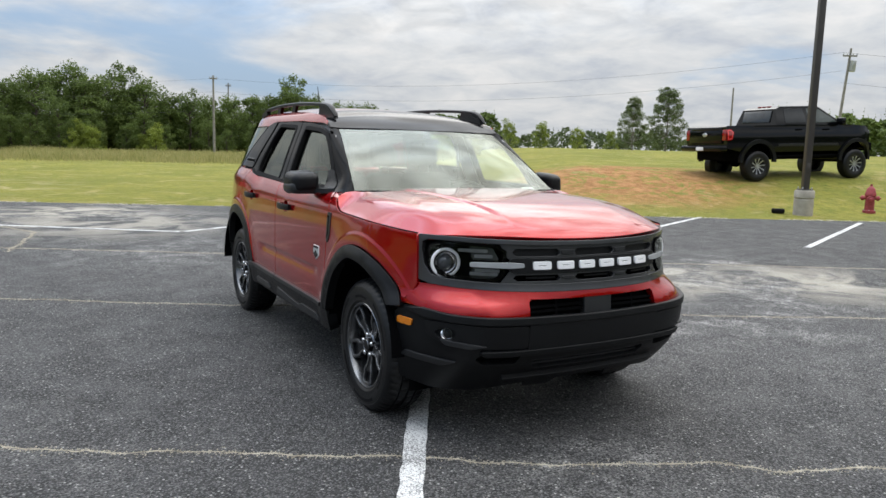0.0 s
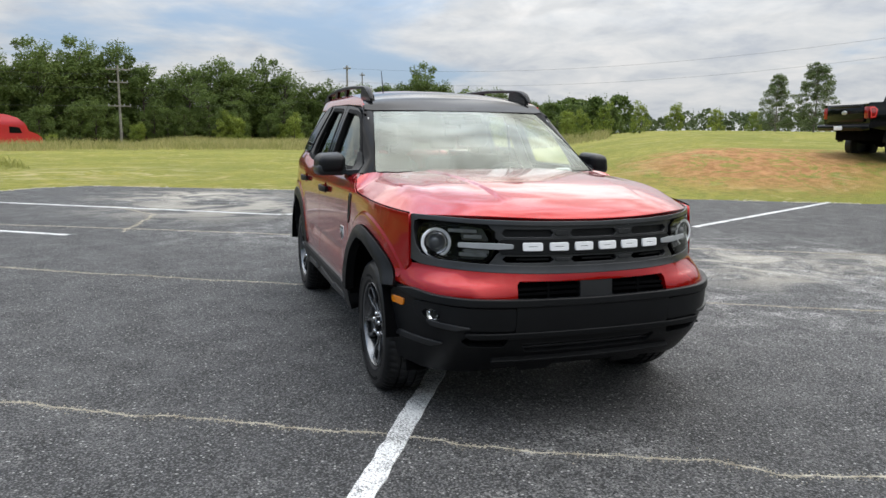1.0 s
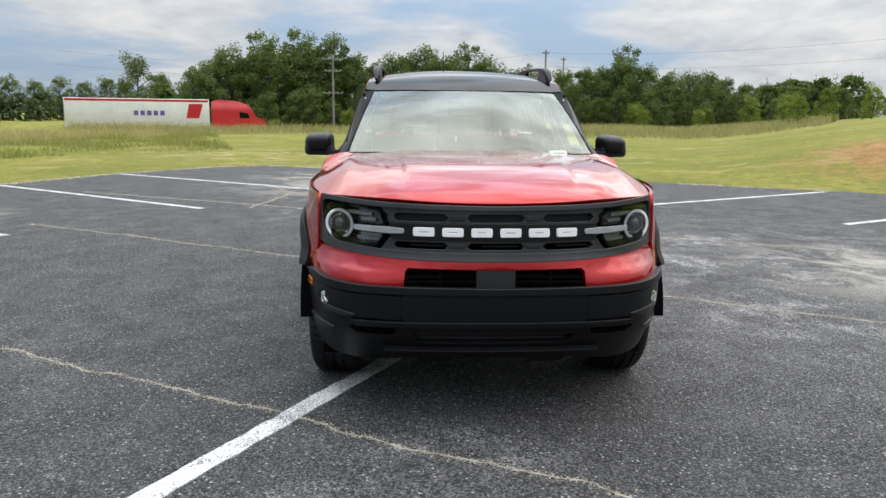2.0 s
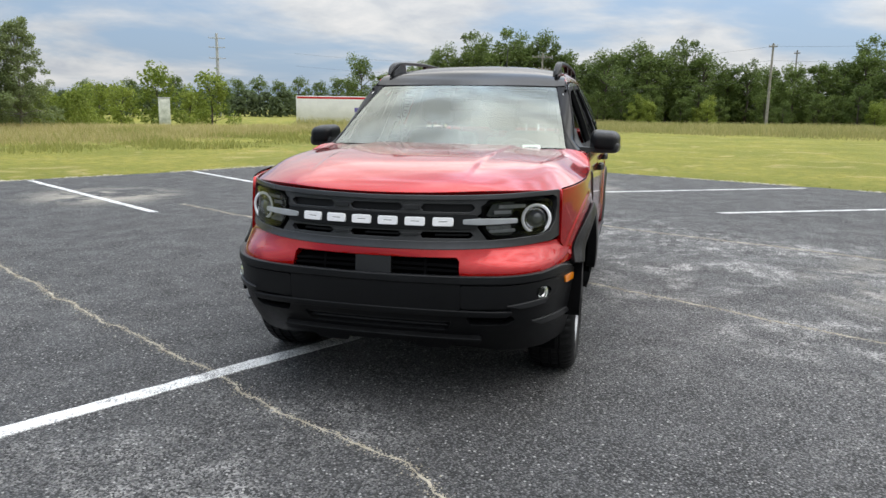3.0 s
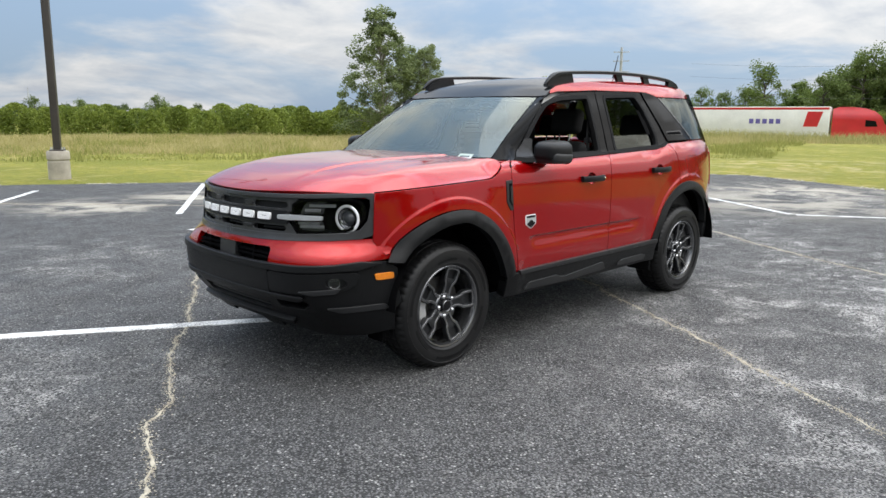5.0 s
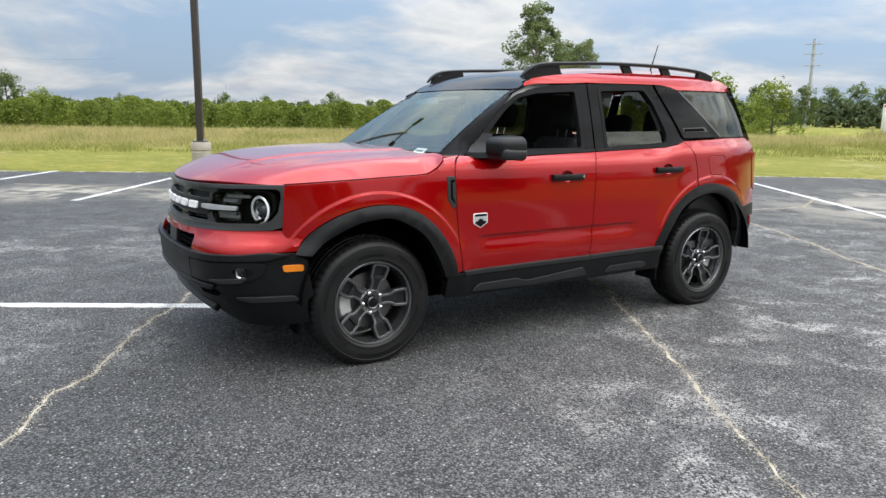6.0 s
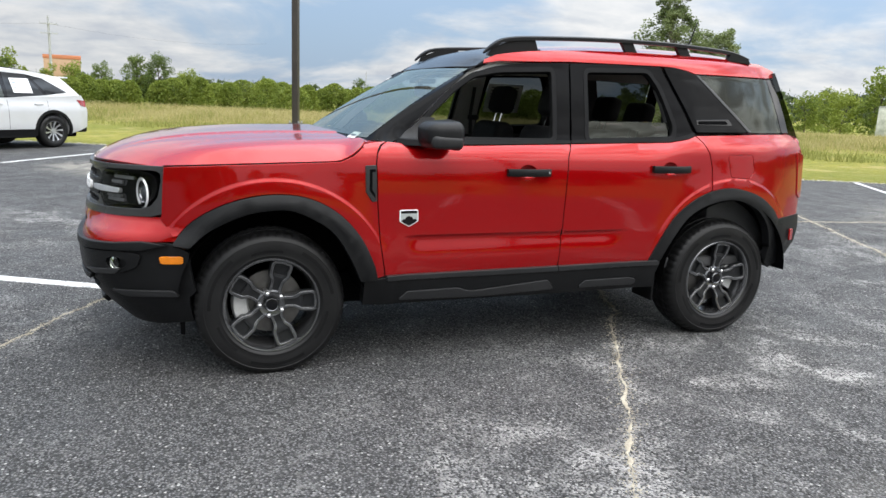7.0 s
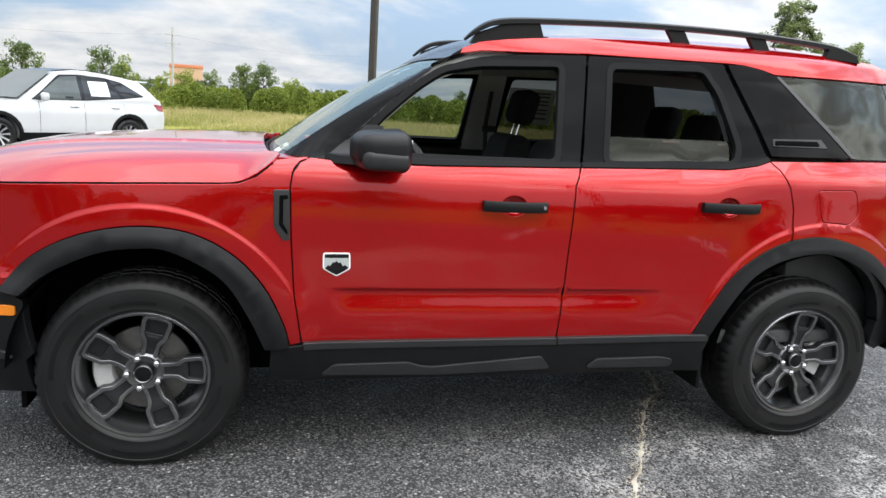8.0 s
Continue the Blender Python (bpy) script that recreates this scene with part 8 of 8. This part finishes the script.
    lathe(bm, [(0.0, 0.012), (0.05, 0.010), (0.06, 0.0)], 24, m=pose(-1.19, 0, 1.27, 0, -90, 0) @ Matrix.Diagonal((1.0, 2.0, 1, 1)))
    part("oval_badge", bm, SILVER, tg)
    bm = bmesh.new()
    box(bm, -1.36, -1.10, -0.96, 0.96, 0.78, 0.95, 0.04)
    rb = part("rear_bumper", bm, BLACK_PAINT, t)
    bm = bmesh.new()
    box(bm, -1.372, -1.355, -0.17, 0.17, 0.80, 0.91, 0.004)
    part("number_plate", bm, PAPER, rb)
    bm = bmesh.new()
    box(bm, 4.14, 4.38, -0.91, 0.91, 0.72, 0.98, 0.05)
    part("front_bumper", bm, BLACK_DEEP, t)
    bm = bmesh.new()
    box(bm, -1.0, 4.1, -0.62, 0.62, 0.50, 0.86, 0.03)
    for x in (0.0, 3.68):
        tube(bm, [(x, -0.8, 0.45), (x, 0.8, 0.45)], 0.09, 10)
    lathe(bm, [(0.0, -0.14), (0.16, -0.10), (0.18, 0.0), (0.16, 0.10), (0.0, 0.14)], 16, axis="x", m=Matrix.Translation((0, 0, 0.45)))
    part("chassis", bm, BLACK_DEEP, t)
    bm = bmesh.new()
    box(bm, -0.012, 0.012, -0.60, 0.60, -0.18, 0.18, 0.01, m=pose(0.690, 0, 1.80, 0, 12.7, 0))
    part("rear_screen", bm, mat("smoked_rear_glass", (0.05, 0.055, 0.06), 0.06, var=0.2, scale=3), t)
    bm = bmesh.new()
    for y in (-0.2, 0.0, 0.2):
        box(bm, 0.92, 1.02, y - 0.05, y + 0.05, 2.09, 2.13, 0.01)
    part("roof_lamp", bm, LAMP_RED, t)
    for c in t.children:
        if not c.name.startswith("wheel"):
            c.location.z += 0.13
    return tagged(t, "lifted black crew-cab pickup parked on grassy bank", "pickup truck")


truck = build_pickup()
tz = [ground_z(-11.1, 16.63), ground_z(-10.35, 20.19)]
truck.matrix_basis = pose(-11.95, 16.8, tz[0] - 0.02, 0, -math.degrees(math.atan2(tz[1] - tz[0], 3.68)), 78)


def build_white_suv():
    """A small white crossover; rear axle at x = 0, nose towards +x."""
    t = thing("crossover_car")
    W = lambda x, z: 0.915 - 0.05 * sstep(0.80, 1.02, z) - 0.04 * sstep(0.45, 0.25, z) - 0.14 * sstep(2.9, 3.62, x) ** 2 - 0.12 * sstep(-0.5, -0.95, x) ** 2
    low = [(-0.92, 0.42), (-0.95, 0.75), (-0.90, 1.02), (-0.80, 1.12), (0.5, 1.06), (1.9, 1.00), (2.35, 1.01), (3.05, 0.93), (3.42, 0.84), (3.58, 0.70), (3.60, 0.45), (3.52, 0.28)] + arch(2.71, 0.35, 0.40, -8, 188) + [(2.2, 0.25), (0.5, 0.25)] + arch(0.0, 0.35, 0.40, -12, 190)
    slab("body", low, W, WHITE_PAINT, t, 0.09)
    WC = lambda x, z: 0.855 - 0.22 * sstep(1.0, 1.62, z) - 0.05 * sstep(-0.4, -0.9, x)
    cab = [(-0.82, 1.06), (-0.66, 1.22), (-0.48, 1.40), (-0.36, 1.49), (0.1, 1.565), (0.6, 1.625), (1.1, 1.645), (1.5, 1.58), (2.3, 1.0)]
    slab("cabin", cab, WC, WHITE_PAINT, t, 0.09)
    for s in (1, -1):
        sf = lambda x, z, s=s: (x, s * WC(x, z), z)
        for o, g in (([(1.05, 1.05), (1.02, 1.52), (1.38, 1.49), (2.02, 1.04)], GLASS_SIDE), ([(0.98, 1.06), (0.95, 1.535), (0.42, 1.50), (0.16, 1.11)], GLASS_DARK), ([(0.08, 1.13), (0.33, 1.49), (0.08, 1.43), (-0.40, 1.17)], GLASS_DARK)):
            w = panel("side_window", fillet(o, 0.03), sf, -s, SMOKED if g is GLASS_DARK else TINTED, t, off=0.007, depth=0.008, step=0.1)
        panel("window_line", [(2.06, 1.03), (1.40, 1.53), (1.0, 1.555), (0.42, 1.525), (0.05, 1.45), (-0.42, 1.175), (0.1, 1.11), (1.0, 1.045)], sf, -s, GLOSS_BLACK, t, off=0.004, depth=0.006, step=0.1)
        panel("window_pillar", [(1.06, 1.05), (1.03, 1.53), (0.94, 1.53), (0.97, 1.05)], sf, -s, GLOSS_BLACK, t, off=0.008, depth=0.006, step=0.1)
        sb = lambda x, z, s=s: (x, s * W(x, z), z)
        for cx in (0.0, 2.71):
            ring = arch(cx, 0.35, 0.455, -12, 192, 14) + arch(cx, 0.35, 0.395, 192, -12, 14)
            panel("arch_trim", ring, sb, -s, CLADDING, t, off=0.012, depth=0.04, step=0.08)
            plain_wheel(t, cx, 0.90, 0.345, 0.345, 0.22, 0.225, SILVER, 10, s, 0.05)
        panel("sill_trim", [(0.42, 0.40), (2.28, 0.40), (2.26, 0.24), (0.44, 0.24)], sb, -s, CLADDING, t, off=0.012, depth=0.03, step=0.15)
        for x in (0.32, 1.22):
            bm = bmesh.new()
            y = s * (W(x, 0.92) + 0.015)
            box(bm, x - 0.10, x + 0.10, y - 0.012, y + 0.012, 0.905, 0.94, 0.01)
            part("door_handle", bm, WHITE_PAINT, t)
        for x0, x1 in ((0.98, 0.30),):
            for x in (1.005, 1.93, 0.10):
                panel("door_gap", [(x, 0.42), (x + 0.008, 0.42), (x + 0.008, 1.0), (x, 1.0)], sb, -s, BLACK_DEEP, t, off=0.0025, depth=0.0, step=0.2)
        bm = bmesh.new()
        ys = sorted((s * 0.90, s * 1.06))
        box(bm, 1.80, 1.92, ys[0], ys[1], 1.02, 1.17, 0.04)
        part("door_mirror", bm, WHITE_PAINT, t)
        panel("tail_lamp", fillet([(-0.90, 0.86), (-0.93, 1.00), (-0.62, 1.02), (-0.72, 0.90)], 0.02), sb, -s, LAMP_RED, t, off=0.010, depth=0.02, step=0.08)
        panel("headlamp", fillet([(3.46, 0.68), (3.30, 0.80), (3.0, 0.83), (3.15, 0.70)], 0.02), sb, -s, LAMP_INNER, t, off=0.010, depth=0.02, step=0.08)
    # sheets taped inside the rear side window
    for x0, x1, m in ((0.40, 0.82, PAPER),):
        sh = panel("window_sheet", [(x0, 1.14), (x1, 1.14), (x1, 1.43), (x0, 1.43)], lambda x, z: (x, WC(x, z), z), -1, m, t, off=0.016, depth=0.002, step=0.2, label="printed sheet on the rear side window")
        for z in (1.38, 1.33, 1.22):
            panel("print_bar", [(x0 + 0.30, z), (x0 + 0.39, z), (x0 + 0.39, z + 0.02), (x0 + 0.30, z + 0.02)], lambda x, z: (x, WC(x, z), z), -1, mat("blue_print", (0.12, 0.20, 0.42), 0.6) if "blue_print" not in bpy.data.materials else bpy.data.materials["blue_print"], sh, off=0.0195, depth=0.0, step=0.2)
    bm = bmesh.new()
    vs = [bm.verts.new(p) for p in ((2.27, 0.80, 1.03), (2.27, -0.80, 1.03), (1.50, -0.64, 1.585), (1.50, 0.64, 1.585))]
    bm.faces.new(vs)
    part("windscreen", bm, TINTED, t, m=Matrix.Translation((0.03, 0, 0.02)))
    bm = bmesh.new()
    vs = [bm.verts.new(p) for p in ((-0.80, 0.68, 1.10), (-0.80, -0.68, 1.10), (-0.46, -0.60, 1.43), (-0.46, 0.60, 1.43))]
    bm.faces.new(vs[::-1])
    part("rear_screen", bm, GLOSS_BLACK, t, m=Matrix.Translation((-0.012, 0, 0.01)))
    slab("roof_skin", [(-0.1, 1.545), (0.6, 1.640), (1.1, 1.660), (1.48, 1.60), (1.1, 1.63), (0.6, 1.61)], lambda x, z: 0.60, GLOSS_BLACK, t, 0.15)
    bm = bmesh.new()
    box(bm, -0.68, -0.25, -0.56, 0.56, 1.475, 1.510, 0.012)
    part("roof_spoiler", bm, WHITE_PAINT, t)
    bm = bmesh.new()
    box(bm, -0.8, 3.3, -0.6, 0.6, 0.20, 0.42, 0.03)
    part("underbody", bm, BLACK_DEEP, t)
    bm = bmesh.new()
    box(bm, -0.99, -0.80, -0.72, 0.72, 0.30, 0.56, 0.04)
    part("rear_bumper", bm, CLADDING, t)
    return tagged(t, "white crossover car with a printed sheet in its window", "car")


white_suv = build_white_suv()
white_suv.matrix_basis = pose(3.40, -14.17, 0.0, 0, 0, 45)


def build_lorry():
    """A red tractor with a white box trailer; tractor's nose towards +x."""
    t = thing("articulated_lorry")
    bm = bmesh.new()
    box(bm, -15.5, -2.4, -1.28, 1.28, 1.25, 4.05, 0.05)
    tr = part("trailer_box", bm, TRAILER_WHITE, t, "white box trailer with red stripe")
    for s in (1, -1):
        for z0, z1, m in ((3.78, 3.98, RED_CAB), (1.27, 1.40, GALV)):
            bm = bmesh.new()
            y = s * 1.285
            box(bm, -15.4, -2.5, y - 0.008, y + 0.008, z0, z1)
            part("stripe", bm, m, tr)
        bm = bmesh.new()
        vs = [bm.verts.new((x, s * 1.295, z)) for x, z in ((-4.6, 2.2), (-3.4, 2.2), (-3.0, 3.6), (-4.3, 3.6))]
        bm.faces.new(vs if s < 0 else vs[::-1])
        part("side_emblem", bm, RED_CAB, tr)
        bm = bmesh.new()
        for x in (-9.2, -8.6, -8.0, -7.4, -6.8):
            y = s * 1.288
            box(bm, x - 0.2, x + 0.2, y - 0.006, y + 0.006, 2.45, 2.9)
        part("lettering_bar", bm, mat("purple_blue_print", (0.12, 0.10, 0.33), 0.6) if s == 1 else bpy.data.materials["purple_blue_print"], tr)
    WR = lambda x, z: 1.22 - 0.25 * sstep(3.1, 4.0, z) - 0.22 * sstep(1.6, 3.3, x)
    cab = [(-2.2, 0.8), (-2.2, 3.85), (-1.7, 4.02), (-0.7, 4.02), (0.4, 3.90), (1.2, 3.62), (1.75, 3.15), (2.05, 2.45), (2.75, 2.15), (3.1, 1.80), (3.25, 1.1), (3.2, 0.55), (2.6, 0.5)] + arch(2.1, 0.52, 0.62, 0, 180, 8) + [(1.3, 0.55), (-1.0, 0.6)]
    slab("cab", cab, WR, RED_CAB, t, 0.25, "red sleeper cab")
    for s in (1, -1):
        sf = lambda x, z, s=s: (x, s * WR(x, z), z)
        panel("side_window", fillet([(0.5, 2.25), (1.5, 2.25), (1.3, 2.75), (0.5, 2.85)], 0.05), sf, -s, GLOSS_BLACK, t, off=0.01, depth=0.02, step=0.2)
        for x in (2.1, -2.9, -4.2, -13.6, -14.8):
            plain_wheel(t, x, 1.24, 0.52, 0.52, 0.5, 0.29, GALV, 6, s)
        bm = bmesh.new()
        y = s * 1.1
        box(bm, -1.0, 0.9, y - 0.2, y + 0.2, 0.55, 0.95, 0.1)
        part("fuel_tank", bm, CHROME, t)
    bm = bmesh.new()
    vs = [bm.verts.new(p) for p in ((1.90, 0.90, 2.95), (1.90, -0.90, 2.95), (2.12, -0.92, 2.45), (2.12, 0.92, 2.45))]
    bm.faces.new(vs)
    part("windscreen", bm, GLOSS_BLACK, t, m=Matrix.Translation((0.02, 0, 0.01)))
    bm = bmesh.new()
    box(bm, -15.3, 2.9, -0.5, 0.5, 0.75, 1.25, 0.05)
    part("chassis", bm, BLACK_DEEP, t)
    return tagged(t, "red lorry cab with long white box trailer on road", "lorry")


lor = build_lorry()
lx, ly, lz = at_az(195.6, 79, (3.22, 3.1))
lor.matrix_basis = pose(lx, ly, lz, 0, 0, 105)

# ---- fire hydrant ----
h = thing("fire_hydrant", pose(-7.35, 16.25, ground_z(-7.35, 16.25)))
bm = bmesh.new()
lathe(bm, [(0.0, -0.05), (0.15, -0.05), (0.15, 0.04), (0.11, 0.06), (0.105, 0.40), (0.13, 0.42), (0.13, 0.47), (0.115, 0.50), (0.10, 0.58), (0.06, 0.64), (0.03, 0.66), (0.028, 0.71), (0.0, 0.71)], 24)
part("barrel", bm, HYDRANT_RED, h)
for a, r, l in ((90, 0.055, 0.20), (-90, 0.055, 0.20), (0, 0.075, 0.19)):
    bm = bmesh.new()
    lathe(bm, [(r * 0.8, 0.05), (r * 0.8, l - 0.06), (r * 1.15, l - 0.06), (r * 1.15, l), (r * 0.4, l + 0.015), (r * 0.35, l + 0.04), (0, l + 0.04)], 12, axis="x", m=pose(0, 0, 0.36 if a else 0.33, 0, 0, a - 56))
    part("nozzle_cap", bm, HYDRANT_RED, h)
for k in range(6):
    bm = bmesh.new()
    tube(bm, [(0.135 * math.cos(k * 1.047), 0.135 * math.sin(k * 1.047), 0.03), (0.135 * math.cos(k * 1.047), 0.135 * math.sin(k * 1.047), 0.065)], 0.012, 6)
    part("flange_bolt", bm, GALV, h)
tagged(h, "faded red iron fire hydrant standing in the grass", "fire hydrant")

# ---- small things ----
bx, by = -8.15, 13.75
bm = bmesh.new()
box(bm, -0.15, 0.15, -0.09, 0.09, 0.0, 0.11, 0.03)
tagged(part("rubber_block", bm, RUBBER_DULL, m=pose(bx, by, ground_z(bx, by), 0, 0, 40)), "black rubber block lying beside the light pole", "block")
bm = bmesh.new()
rn = random.Random(3)
bmesh.ops.create_icosphere(bm, subdivisions=2, radius=0.085)
for v in bm.verts:
    v.co *= 0.75 + 0.5 * rn.random()
    v.co.z = v.co.z * 0.5 + 0.05
lt = at_az(232.3, 23.5, (3.4, 2.5))
tagged(part("plastic_bag", bm, PAPER, m=pose(*lt), smooth=20), "crumpled white plastic bag caught in meadow grass", "litter")
sx, sy, sz = at_az(218.5, 66, (1.1, 4.4))
t = thing("cabinet", pose(sx, sy, sz, 0, 0, 218 - 90))
bm = bmesh.new()
box(bm, -0.45, 0.45, -0.25, 0.25, 0, 2.35, 0.03)
part("body", bm, mat("mottled_white_cabinet", (0.30, 0.33, 0.28), 0.7, scale=2.2, color2=(0.75, 0.76, 0.72)), t)
bm = bmesh.new()
box(bm, -0.49, 0.49, -0.29, 0.29, 2.35, 2.43, 0.02)
part("cap", bm, GALV, t)
tagged(t, "mottled white metal cabinet overgrown at the field edge", "cabinet")

# ---- far hotel ----
hx2, hy2, hz2 = at_az(276.9, 230, (-0.3, 3.6))
t = thing("hotel_building", pose(hx2, hy2, hz2, 0, 0, 186))
TAN = mat("tan_render_wall", (0.45, 0.30, 0.20), 0.85, var=0.08, scale=0.3)
ORANGE = mat("orange_render_wall", (0.50, 0.19, 0.10), 0.85, var=0.08, scale=0.3)
bm = bmesh.new()
box(bm, -4.2, 4.6, -6, 6, -0.3, 8.0, 0.05)
wl = part("wall", bm, TAN, t)
bm = bmesh.new()
box(bm, -4.35, 4.75, -6.1, 6.1, 8.0, 9.0, 0.05)
part("parapet", bm, ORANGE, t)
bm = bmesh.new()
box(bm, 1.9, 3.3, 5.5, 6.5, -0.3, 9.3, 0.05)
part("stair_tower", bm, GALV, t)
for zz2 in (1.8, 3.4, 5.0, 6.6):
    for k in range(5):
        bm = bmesh.new()
        box(bm, -3.6 + k * 1.15, -2.9 + k * 1.15, 5.96, 6.06, zz2, zz2 + 0.9, 0.02)
        part("window", bm, GLOSS_BLACK, t)
tagged(t, "far tan and orange hotel behind the trees", "building")
